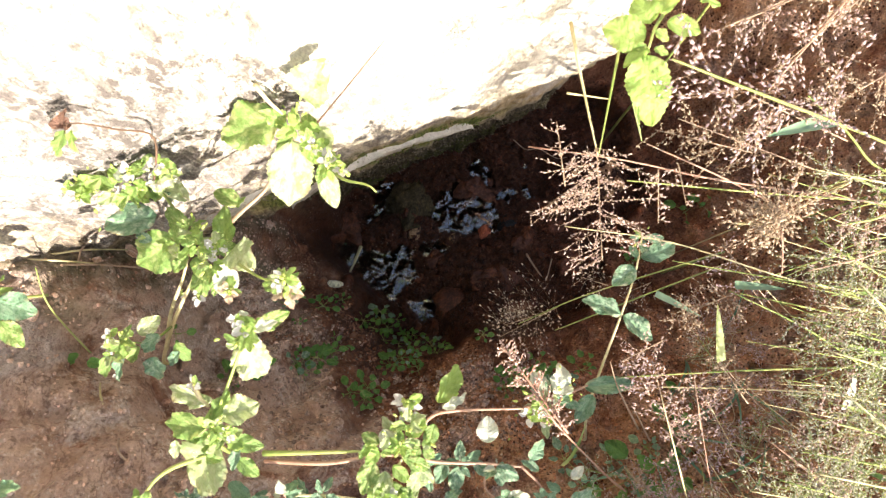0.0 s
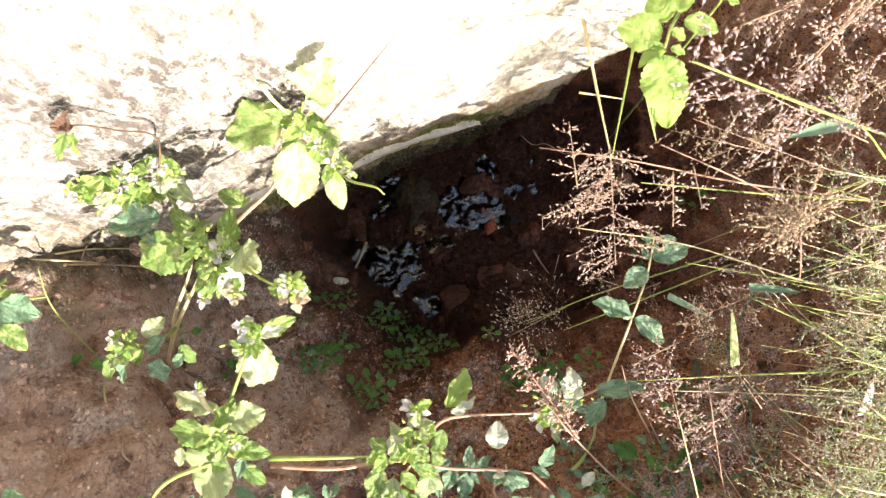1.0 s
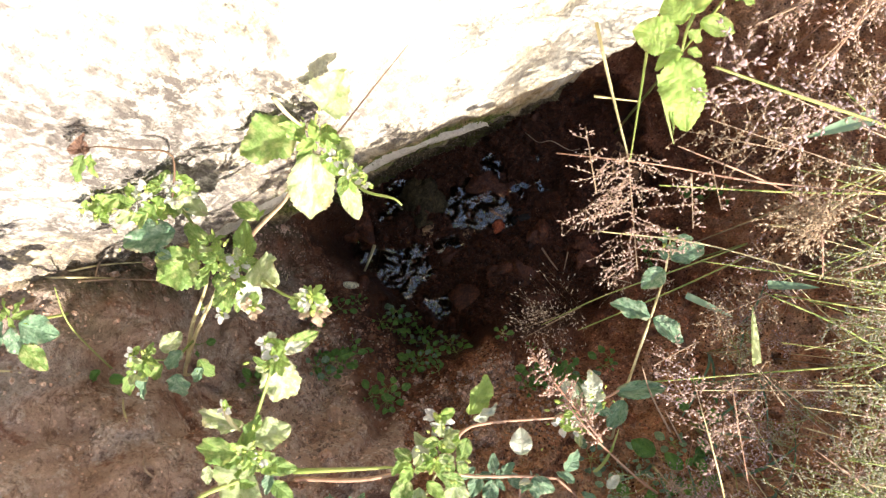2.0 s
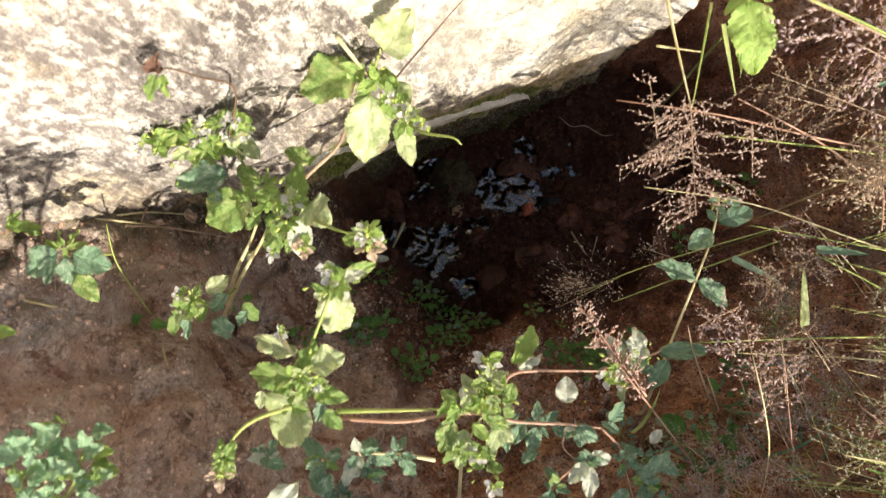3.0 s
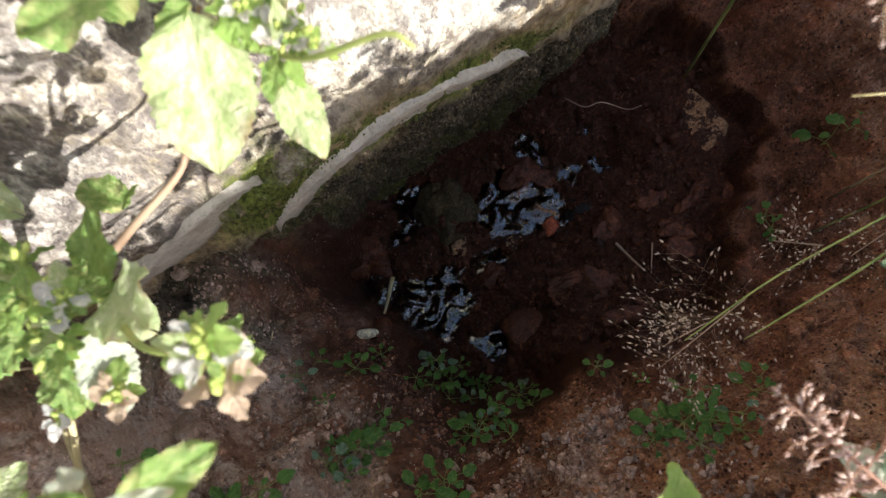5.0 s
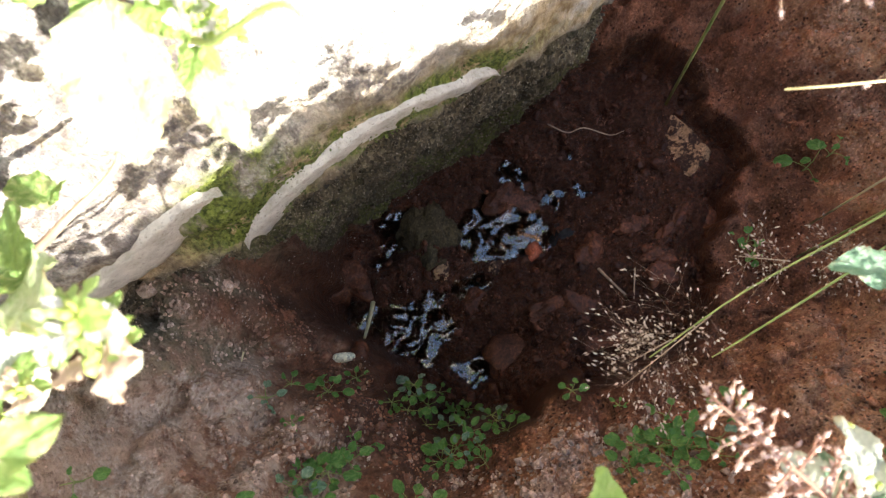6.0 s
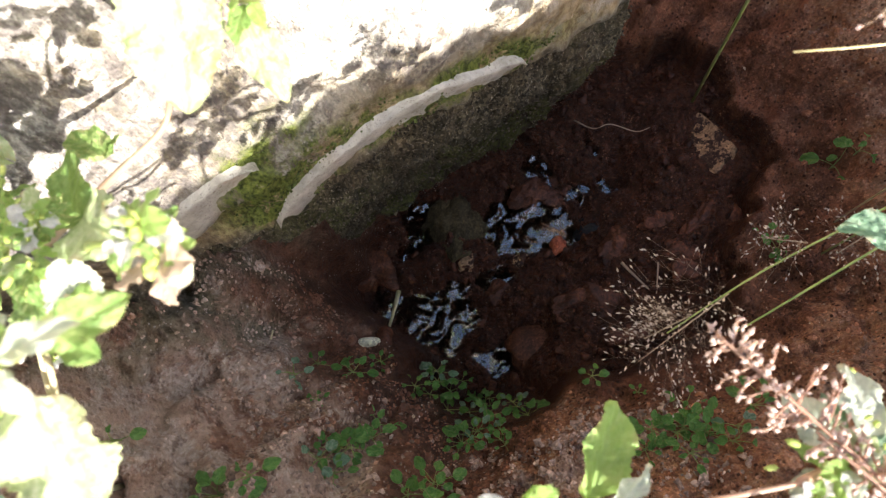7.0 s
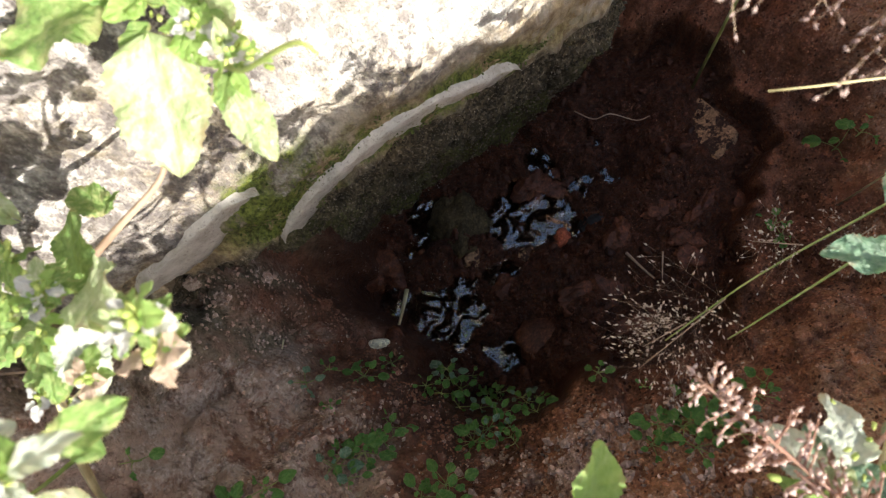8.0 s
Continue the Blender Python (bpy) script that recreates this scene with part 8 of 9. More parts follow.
# ---- bright shoot beside the wall ----
bright_shoot = thing("weed", root(0.3198, 0.4104, 0.62), 'young weed shoot with translucent yellow-green leaves', "weed")
stem(bright_shoot, [root(0.3198, 0.4104, 0.62), (0.3198, 0.4104, 0.62), (0.2161, 0.309, 0.78), (0.1736, 0.2515, 0.84), (0.1634, 0.2291, 0.85)], 0.0022, "g")
leaf(bright_shoot, (0.163, 0.2381, 0.845), (0.1359, 0.245, 0.845), 0.85, "l")
leaf(bright_shoot, (0.1626, 0.2264, 0.845), (0.1662, 0.1806, 0.845), 0.66, "l")
leaf(bright_shoot, (0.1783, 0.2499, 0.845), (0.2001, 0.2421, 0.845), 0.6, "l")
leaf(bright_shoot, (0.1671, 0.2482, 0.845), (0.1578, 0.2668, 0.845), 0.95, "l")
leaf(bright_shoot, (0.1741, 0.2561, 0.845), (0.1863, 0.2789, 0.845), 0.8, "l")
leaf(bright_shoot, (0.1989, 0.2689, 0.845), (0.2145, 0.2618, 0.845), 0.6, "l")
leaf(bright_shoot, (0.1657, 0.2314, 0.845), (0.1488, 0.2225, 0.845), 0.6, "l")
leaf(bright_shoot, (0.1687, 0.2314, 0.845), (0.1781, 0.2272, 0.845), 0.6, "l")
leaf(bright_shoot, (0.1699, 0.2432, 0.845), (0.1789, 0.2373, 0.845), 0.7, "l")
leaf(bright_shoot, (0.164, 0.2334, 0.845), (0.1547, 0.2314, 0.845), 0.5, "l")
leaf(bright_shoot, (0.1548, 0.1968, 0.84), (0.1597, 0.1796, 0.84), 0.15, "g")
# ---- grasses ----
hanging_grass = thing("grass", root(0.5527, 0.1832, 0.55), 'flowering grass with thin pale stalks and airy pinkish seed heads', "grass", "grasses on the bank")
stem(hanging_grass, [root(0.5527, 0.1832, 0.55), (0.5527, 0.1832, 0.55), (0.4318, 0.1675, 0.66), (0.2462, 0.1619, 0.765), (0.1648, 0.1723, 0.785), (0.0938, 0.1842, 0.78)], 0.0013, "r")
stem(hanging_grass, [(0.5474, 0.1912, 0.55), (0.4385, 0.1717, 0.65), (0.276, 0.1556, 0.755), (0.1643, 0.1576, 0.785)], 0.0012, "g")
stem(hanging_grass, [(0.3869, 0.164, 0.6), (0.2699, 0.1717, 0.72), (0.1827, 0.1881, 0.775)], 0.0012, "r")
stem(hanging_grass, [(0.1253, 0.2764, 0.79), (0.1325, 0.2219, 0.795), (0.1401, 0.1721, 0.8)], 0.0015, "y")
stem(hanging_grass, [(0.1601, 0.2535, 0.79), (0.1506, 0.2135, 0.795), (0.141, 0.1734, 0.8)], 0.0012, "g")
stem(hanging_grass, [(0.123, 0.2255, 0.78), (0.154, 0.2189, 0.785)], 0.001, "y")
blade(hanging_grass, [(0.1638, 0.2328, 0.8), (0.1662, 0.2117, 0.8), (0.1745, 0.1856, 0.79)], 0.003, "g")
panicle(hanging_grass, (0.1395, 0.1775, 0.8), (0.1411, 0.0971, 0.8), 0.1, 46, "p", 0.0024, 3, 0.05)
panicle(hanging_grass, (0.1166, 0.1496, 0.8), (0.1116, 0.1968, 0.8), 0.045, 14, "p", 0.003, 4, 0.05)
panicle(hanging_grass, (0.1855, 0.1647, 0.79), (0.1839, 0.1256, 0.79), 0.035, 10, "p", 0.003, 5, 0.05)
panicle(hanging_grass, (0.1999, 0.1689, 0.79), (0.2045, 0.1379, 0.79), 0.03, 8, "p", 0.003, 6, 0.05)
low_grass = thing("grass", root(0.5468, 0.087, 0.5), 'flowering grass with thin pale stalks and airy pinkish seed heads', "grass", "grasses on the bank")
stem(low_grass, [root(0.5468, 0.087, 0.5), (0.5468, 0.087, 0.5), (0.3412, 0.0989, 0.66), (0.2236, 0.1254, 0.7), (0.1338, 0.1391, 0.7)], 0.0012, "y")
stem(low_grass, [(0.5346, 0.098, 0.52), (0.3616, 0.0983, 0.64), (0.2363, 0.1152, 0.66)], 0.0011, "g")
stem(low_grass, [(0.5847, 0.151, 0.5), (0.429, 0.1303, 0.6), (0.3148, 0.0982, 0.64)], 0.001, "g")
stem(low_grass, [(0.4443, 0.0213, 0.62), (0.311, 0.0194, 0.66), (0.1874, 0.0127, 0.66)], 0.0012, "g")
stem(low_grass, [(0.4419, -0.0056, 0.62), (0.31, 0.0024, 0.66), (0.2215, 0.0045, 0.66)], 0.001, "y")
stem(low_grass, [(0.4719, -0.0058, 0.6), (0.3471, 0.051, 0.68), (0.2645, 0.0844, 0.71)], 0.0014, "g")
stem(low_grass, [(0.4669, 0.0586, 0.6), (0.3545, 0.0738, 0.66), (0.2779, 0.0829, 0.7)], 0.0011, "g")
panicle(low_grass, (0.269, 0.0821, 0.71), (0.2255, 0.064, 0.7), 0.05, 22, "t", 0.003, 7, 0.15)
panicle(low_grass, (0.2438, 0.0571, 0.7), (0.2174, 0.0612, 0.71), 0.045, 24, "t", 0.0025, 8, 0.15)
panicle(low_grass, (0.2283, 0.0461, 0.66), (0.1878, 0.0263, 0.66), 0.05, 18, "p", 0.003, 9, 0.15)
blade(low_grass, [(0.2585, 0.0273, 0.7), (0.2544, 0.05, 0.71), (0.2507, 0.0731, 0.72)], 0.0075, "g")
blade(low_grass, [(0.2199, 0.0859, 0.66), (0.2396, 0.0759, 0.66), (0.2591, 0.066, 0.66)], 0.006, "b")
blade(low_grass, [(0.2821, 0.0918, 0.68), (0.3063, 0.0904, 0.68), (0.3256, 0.0885, 0.68)], 0.007, "b")
blade(low_grass, [(0.357, -0.0108, 0.7), (0.3571, 0.0055, 0.71), (0.3568, 0.0192, 0.72)], 0.009, "w")
tufted_grass = thing("grass", root(0.4232, 0.1985, 0.6), 'grass stalk with a spiky tufted seed head', "grass", "grasses on the bank")
stem(tufted_grass, [root(0.4232, 0.1985, 0.6), (0.4232, 0.1985, 0.6), (0.3289, 0.1553, 0.72), (0.2672, 0.128, 0.8)], 0.0012, "y")
stem(tufted_grass, [(0.2658, 0.1188, 0.8), (0.2658, 0.1062, 0.8), (0.2667, 0.0891, 0.795)], 0.0009, "r")
panicle(tufted_grass, (0.2668, 0.122, 0.8), (0.2576, 0.1319, 0.81), 0.085, 60, "t", 0.0035, 10, 0.05)
panicle(tufted_grass, (0.2668, 0.122, 0.8), (0.2529, 0.118, 0.8), 0.05, 16, "t", 0.003, 11, 0.05)
stem(tufted_grass, [(0.2422, 0.1276, 0.78), (0.2668, 0.122, 0.8)], 0.001, "y")
fine_grass = thing("grass", root(0.3928, 0.1531, 0.38), 'fine grass with a misty seed head over the hollow', "grass", "grasses on the bank")
stem(fine_grass, [root(0.4028, 0.1649, 0.37), (0.4028, 0.1649, 0.37), (0.2801, 0.1256, 0.47), (0.1897, 0.0963, 0.47), (0.1179, 0.0652, 0.47)], 0.0013, "g")
stem(fine_grass, [(0.3966, 0.1461, 0.37), (0.2728, 0.1019, 0.47), (0.1855, 0.0674, 0.46), (0.1634, 0.0586, 0.45)], 0.0012, "g")
panicle(fine_grass, (0.1641, 0.0849, 0.47), (0.0955, 0.0497, 0.47), 0.115, 44, "c", 0.0033, 12, 0.15)
panicle(fine_grass, (0.135, 0.0741, 0.47), (0.1024, 0.0639, 0.47), 0.08, 16, "c", 0.003, 13, 0.15)
panicle(fine_grass, (0.2237, 0.1105, 0.47), (0.1921, 0.1201, 0.47), 0.06, 22, "c", 0.0028, 14, 0.15)
panicle(fine_grass, (0.2735, 0.1138, 0.47), (0.2394, 0.0997, 0.47), 0.06, 18, "c", 0.0028, 15, 0.15)
pink_grass = thing("grass", root(0.2224, -0.1098, 0.52), 'flowering grass with thin pale stalks and airy pinkish seed heads', "grass", "grasses on the bank")
stem(pink_grass, [root(0.2224, -0.1098, 0.52), (0.2224, -0.1098, 0.52), (0.1809, -0.0774, 0.62), (0.1259, -0.0262, 0.7), (0.1022, 0.0046, 0.705)], 0.0014, "r")
panicle(pink_grass, (0.1326, -0.0305, 0.7), (0.0793, 0.0395, 0.706), 0.034, 74, "r", 0.0030, 16, 0.0)
blade(pink_grass, [(0.1401, -0.0687, 0.62), (0.1504, -0.0567, 0.64), (0.1551, -0.0264, 0.66)], 0.003, "g")
pale_grass = thing("grass", root(0.2977, -0.1388, 0.52), 'flowering grass with thin pale stalks and airy pinkish seed heads', "grass", "grasses on the bank")
stem(pale_grass, [root(0.339, -0.193, 0.4), (0.339, -0.193, 0.4), (0.2257, -0.0794, 0.7), (0.197, -0.0352, 0.765), (0.1855, 0.0048, 0.775)], 0.0009, "y")
stem(pale_grass, [root(0.3779, -0.1668, 0.4), (0.3779, -0.1668, 0.4), (0.2634, -0.0875, 0.66), (0.2341, -0.0331, 0.72), (0.223, 0.0068, 0.74)], 0.0007, "r")
panicle(pale_grass, (0.197, -0.0352, 0.765), (0.179, 0.0285, 0.78), 0.055, 34, "p", 0.0034, 17, 0.15)
panicle(pale_grass, (0.2323, -0.0246, 0.72), (0.2219, 0.0194, 0.74), 0.05, 16, "p", 0.003, 18, 0.15)
panicle(pale_grass, (0.1878, 0.0025, 0.74), (0.1759, 0.0277, 0.74), 0.05, 18, "m", 0.003, 19, 0.15)
stem(pale_grass, [(0.2171, -0.0382, 0.6), (0.1845, 0.002, 0.66), (0.1731, 0.0266, 0.68)], 0.001, "d")
stem(pale_grass, [(0.2333, -0.0512, 0.58), (0.2017, -0.014, 0.64)], 0.001, "d")
stem(pale_grass, [(0.259, -0.0588, 0.6), (0.2208, -0.0123, 0.66)], 0.001, "r")
# grasses of the upper bank
mauve_grass = thing("grass", root(0.5633, 0.2297, 0.55), 'grass with large soft mauve seed heads', "grass", "grasses on the bank")
stem(mauve_grass, [root(0.5633, 0.2297, 0.55), (0.5633, 0.2297, 0.55), (0.3427, 0.1822, 0.8), (0.22, 0.1747, 0.9), (0.1504, 0.1863, 0.93)], 0.0015, "g")
panicle(mauve_grass, (0.2744, 0.1769, 0.86), (0.1489, 0.1863, 0.93), 0.1, 32, "m", 0.0034, 20, 0.15)
blade(mauve_grass, [(0.2982, 0.1918, 0.82), (0.2694, 0.1832, 0.83), (0.2458, 0.1766, 0.83)], 0.01, "b")
stem(mauve_grass, [(0.5621, 0.2172, 0.55), (0.4044, 0.1893, 0.7), (0.3295, 0.1957, 0.78), (0.2803, 0.2086, 0.82)], 0.0014, "g")
panicle(mauve_grass, (0.3168, 0.183, 0.8), (0.2323, 0.2008, 0.84), 0.1, 18, "p", 0.003, 21, 0.15)
panicle(mauve_grass, (0.3135, 0.1731, 0.76), (0.2049, 0.2061, 0.78), 0.08, 18, "t", 0.0028, 22, 0.15)
panicle(mauve_grass, (0.2762, 0.1921, 0.74), (0.1942, 0.2039, 0.76), 0.07, 22, "t", 0.003, 23, 0.15)
tan_grass = thing("grass", root(0.5233, 0.4648, 0.55), 'flowering grass with thin pale stalks and airy pinkish seed heads', "grass", "grasses on the bank")
stem(tan_grass, [root(0.55, 0.4786, 0.55), (0.55, 0.4786, 0.55), (0.3666, 0.3261, 0.75), (0.2829, 0.2453, 0.82), (0.2535, 0.2126, 0.82)], 0.0013, "r")
stem(tan_grass, [(0.5245, 0.4786, 0.55), (0.295, 0.3001, 0.78), (0.2291, 0.2596, 0.82)], 0.0012, "d")
panicle(tan_grass, (0.3337, 0.2895, 0.8), (0.2582, 0.2247, 0.82), 0.06, 36, "p", 0.0038, 24, 0.15)
panicle(tan_grass, (0.2802, 0.2893, 0.8), (0.2251, 0.2575, 0.82), 0.05, 22, "p", 0.0034, 25, 0.15)
panicle(tan_grass, (0.3994, 0.2633, 0.74), (0.3325, 0.225, 0.74), 0.08, 30, "t", 0.003, 28, 0.15)
panicle(tan_grass, (0.3679, 0.3095, 0.78), (0.297, 0.2938, 0.8), 0.06, 26, "t", 0.0034, 29, 0.15)
foot_grass = thing("grass", root(0.3438, -0.222, 0.42), 'thin low grass with faded pinkish seed heads', "grass", "grasses on the bank")
stem(foot_grass, [root(0.3419, -0.2107, 0.44), (0.3419, -0.2107, 0.44), (0.2514, -0.1216, 0.58), (0.2064, -0.0766, 0.62)], 0.0008, "d")
panicle(foot_grass, (0.2385, -0.1187, 0.6), (0.2064, -0.0766, 0.62), 0.075, 16, "t", 0.0028, 80, 0.15)
stem(foot_grass, [root(0.3549, -0.2041, 0.44), (0.3549, -0.2041, 0.44), (0.2753, -0.1349, 0.56), (0.2321, -0.0999, 0.59)], 0.0007, "y")
foot_grass = thing("grass", root(0.3373, -0.2223, 0.42), 'thin low grass with faded pinkish seed heads', "grass", "grasses on the bank")
stem(foot_grass, [root(0.3164, -0.2116, 0.44), (0.3164, -0.2116, 0.44), (0.2395, -0.1388, 0.56), (0.1971, -0.1047, 0.6)], 0.0008, "d")
panicle(foot_grass, (0.227, -0.1355, 0.58), (0.1971, -0.1047, 0.6), 0.075, 16, "p", 0.0028, 81, 0.15)
stem(foot_grass, [root(0.3294, -0.205, 0.44), (0.3294, -0.205, 0.44), (0.2634, -0.1528, 0.54), (0.2225, -0.1296, 0.57)], 0.0007, "g")
foot_grass = thing("grass", root(0.3899, -0.2078, 0.42), 'thin low grass with faded pinkish seed heads', "grass", "grasses on the bank")
stem(foot_grass, [root(0.3742, -0.1973, 0.44), (0.3742, -0.1973, 0.44), (0.2725, -0.1074, 0.6), (0.2294, -0.064, 0.64)], 0.0008, "r")
panicle(foot_grass, (0.2589, -0.1047, 0.62), (0.2294, -0.064, 0.64), 0.075, 16, "m", 0.0028, 82, 0.15)
stem(foot_grass, [root(0.3872, -0.1907, 0.44), (0.3872, -0.1907, 0.44), (0.2968, -0.1201, 0.58), (0.256, -0.0862, 0.61)], 0.0007, "d")
foot_grass = thing("grass", root(0.4184, -0.1942, 0.42), 'thin low grass with faded pinkish seed heads', "grass", "grasses on the bank")
stem(foot_grass, [root(0.4002, -0.184, 0.44), (0.4002, -0.184, 0.44), (0.2849, -0.0816, 0.62), (0.2418, -0.0286, 0.66)], 0.0008, "y")
panicle(foot_grass, (0.2707, -0.0797, 0.64), (0.2418, -0.0286, 0.66), 0.075, 16, "m", 0.0028, 83, 0.15)
stem(foot_grass, [root(0.4132, -0.1774, 0.44), (0.4132, -0.1774, 0.44), (0.3094, -0.0934, 0.6), (0.2689, -0.0488, 0.63)], 0.0007, "g")
foot_grass = thing("grass", root(0.3068, -0.217, 0.42), 'thin low grass with faded pinkish seed heads', "grass", "grasses on the bank")
stem(foot_grass, [root(0.2975, -0.2061, 0.44), (0.2975, -0.2061, 0.44), (0.224, -0.1431, 0.54), (0.1764, -0.1136, 0.58)], 0.0008, "r")
panicle(foot_grass, (0.212, -0.1397, 0.56), (0.1764, -0.1136, 0.58), 0.075, 16, "p", 0.0028, 84, 0.15)
stem(foot_grass, [root(0.3104, -0.1995, 0.44), (0.3104, -0.1995, 0.44), (0.2478, -0.1574, 0.52), (0.2012, -0.1393, 0.55)], 0.0007, "g")
foot_grass = thing("grass", root(0.4235, -0.1686, 0.42), 'thin low grass with faded pinkish seed heads', "grass", "grasses on the bank")
stem(foot_grass, [root(0.4204, -0.1585, 0.44), (0.4204, -0.1585, 0.44), (0.2937, -0.0571, 0.64), (0.2527, -0.0043, 0.68)], 0.0008, "y")
panicle(foot_grass, (0.2791, -0.0559, 0.66), (0.2527, -0.0043, 0.68), 0.075, 16, "m", 0.0028, 85, 0.15)
stem(foot_grass, [root(0.4335, -0.1518, 0.44), (0.4335, -0.1518, 0.44), (0.3183, -0.068, 0.62), (0.2803, -0.0229, 0.65)], 0.0007, "d")
foot_grass = thing("grass", root(0.4554, -0.09, 0.42), 'thin low grass with faded pinkish seed heads', "grass", "grasses on the bank")
stem(foot_grass, [root(0.4562, -0.0814, 0.44), (0.4562, -0.0814, 0.44), (0.3026, -0.0075, 0.66), (0.254, 0.0321, 0.7)], 0.0008, "d")
panicle(foot_grass, (0.2875, -0.0079, 0.68), (0.254, 0.0321, 0.7), 0.075, 16, "t", 0.0028, 86, 0.15)
stem(foot_grass, [root(0.4695, -0.0746, 0.44), (0.4695, -0.0746, 0.44), (0.3275, -0.0168, 0.64), (0.2817, 0.0157, 0.67)], 0.0007, "y")
foot_grass = thing("grass", root(0.5116, 0.0047, 0.42), 'thin low grass with faded pinkish seed heads', "grass", "grasses on the bank")
stem(foot_grass, [root(0.4871, 0.0105, 0.44), (0.4871, 0.0105, 0.44), (0.3403, 0.0798, 0.62), (0.2814, 0.1311, 0.66)], 0.0008, "d")
panicle(foot_grass, (0.3243, 0.0767, 0.64), (0.2814, 0.1311, 0.66), 0.075, 16, "m", 0.0028, 87, 0.15)
stem(foot_grass, [root(0.5006, 0.0175, 0.44), (0.5006, 0.0175, 0.44), (0.3669, 0.0722, 0.6), (0.3107, 0.1173, 0.63)], 0.0007, "y")
stand_grass = thing("grass", root(0.6194, 0.1997, 0.52), 'dense flowering grass with pinkish tan seed heads', "grass", "grasses on the bank")
stem(stand_grass, [root(0.62, 0.2055, 0.52), (0.62, 0.2055, 0.52), (0.4154, 0.1722, 0.71), (0.3597, 0.1717, 0.74), (0.3245, 0.1784, 0.74)], 0.0012, "y")
panicle(stand_grass, (0.4107, 0.1722, 0.71), (0.3245, 0.1784, 0.74), 0.1, 26, "v", 0.0026, 40, 0.15)
stem(stand_grass, [(0.6201, 0.1836, 0.5), (0.4176, 0.1684, 0.66), (0.3079, 0.185, 0.7)], 0.0008, "g")
stem(stand_grass, [(0.6286, 0.2033, 0.5), (0.4485, 0.1999, 0.64), (0.3257, 0.1645, 0.7)], 0.0008, "g")
blade(stand_grass, [(0.5255, 0.18, 0.58), (0.4027, 0.1696, 0.7), (0.3542, 0.1838, 0.72)], 0.005, "g")
stand_grass = thing("grass", root(0.6125, 0.135, 0.52), 'dense flowering grass with pinkish tan seed heads', "grass", "grasses on the bank")
stem(stand_grass, [root(0.6126, 0.1356, 0.52), (0.6126, 0.1356, 0.52), (0.397, 0.1168, 0.73), (0.34, 0.1037, 0.76), (0.3035, 0.0951, 0.76)], 0.0012, "r")
panicle(stand_grass, (0.3925, 0.1168, 0.73), (0.3035, 0.0951, 0.76), 0.12, 26, "v", 0.0026, 41, 0.15)
stem(stand_grass, [(0.6126, 0.1126, 0.5), (0.4127, 0.1118, 0.66), (0.2998, 0.1329, 0.7)], 0.0008, "y")
stem(stand_grass, [(0.621, 0.1318, 0.5), (0.4432, 0.1407, 0.64), (0.3164, 0.0971, 0.7)], 0.0008, "g")
stand_grass = thing("grass", root(0.6008, 0.0835, 0.52), 'dense flowering grass with pinkish tan seed heads', "grass", "grasses on the bank")
stem(stand_grass, [root(0.6024, 0.0983, 0.52), (0.6024, 0.0983, 0.52), (0.4033, 0.0918, 0.71), (0.3521, 0.1063, 0.74), (0.3205, 0.124, 0.74)], 0.0012, "g")
panicle(stand_grass, (0.3987, 0.0918, 0.71), (0.3205, 0.124, 0.74), 0.11, 26, "v", 0.0026, 42, 0.15)
stem(stand_grass, [(0.6024, 0.0746, 0.5), (0.4051, 0.0815, 0.66), (0.3021, 0.0952, 0.7)], 0.0008, "g")
stem(stand_grass, [(0.6106, 0.0935, 0.5), (0.4352, 0.109, 0.64), (0.3224, 0.1162, 0.7)], 0.0008, "y")
blade(stand_grass, [(0.5102, 0.0819, 0.58), (0.3908, 0.088, 0.7), (0.3415, 0.0797, 0.72)], 0.005, "g")
stand_grass = thing("grass", root(0.6053, 0.0676, 0.52), 'dense flowering grass with pinkish tan seed heads', "grass", "grasses on the bank")
stem(stand_grass, [root(0.6046, 0.0615, 0.52), (0.6046, 0.0615, 0.52), (0.392, 0.0632, 0.73), (0.341, 0.0658, 0.76), (0.31, 0.0699, 0.76)], 0.0012, "y")
panicle(stand_grass, (0.3876, 0.0632, 0.73), (0.31, 0.0699, 0.76), 0.12, 19, "p", 0.0026, 43, 0.15)
stem(stand_grass, [(0.6047, 0.0372, 0.5), (0.4076, 0.0516, 0.66), (0.3056, 0.0769, 0.7)], 0.0008, "g")
stem(stand_grass, [(0.613, 0.0558, 0.5), (0.4376, 0.0778, 0.64), (0.3256, 0.0943, 0.7)], 0.0008, "g")
stand_grass = thing("grass", root(0.5931, 0.0102, 0.52), 'dense flowering grass with pinkish tan seed heads', "grass", "grasses on the bank")
stem(stand_grass, [root(0.5953, 0.0312, 0.52), (0.5953, 0.0312, 0.52), (0.3987, 0.0415, 0.71), (0.339, 0.0518, 0.74), (0.2986, 0.0624, 0.74)], 0.0012, "g")
panicle(stand_grass, (0.3942, 0.0414, 0.71), (0.2986, 0.0624, 0.74), 0.1, 26, "v", 0.0026, 44, 0.15)
stem(stand_grass, [(0.5953, 0.0063, 0.5), (0.4005, 0.027, 0.66), (0.2803, 0.0439, 0.7)], 0.0008, "g")
stem(stand_grass, [(0.6034, 0.0248, 0.5), (0.4302, 0.0521, 0.64), (0.2984, 0.0379, 0.7)], 0.0008, "y")
blade(stand_grass, [(0.5043, 0.0204, 0.58), (0.3863, 0.0369, 0.7), (0.3386, 0.043, 0.72)], 0.005, "g")
stand_grass = thing("grass", root(0.5967, -0.0124, 0.52), 'dense flowering grass with pinkish tan seed heads', "grass", "grasses on the bank")
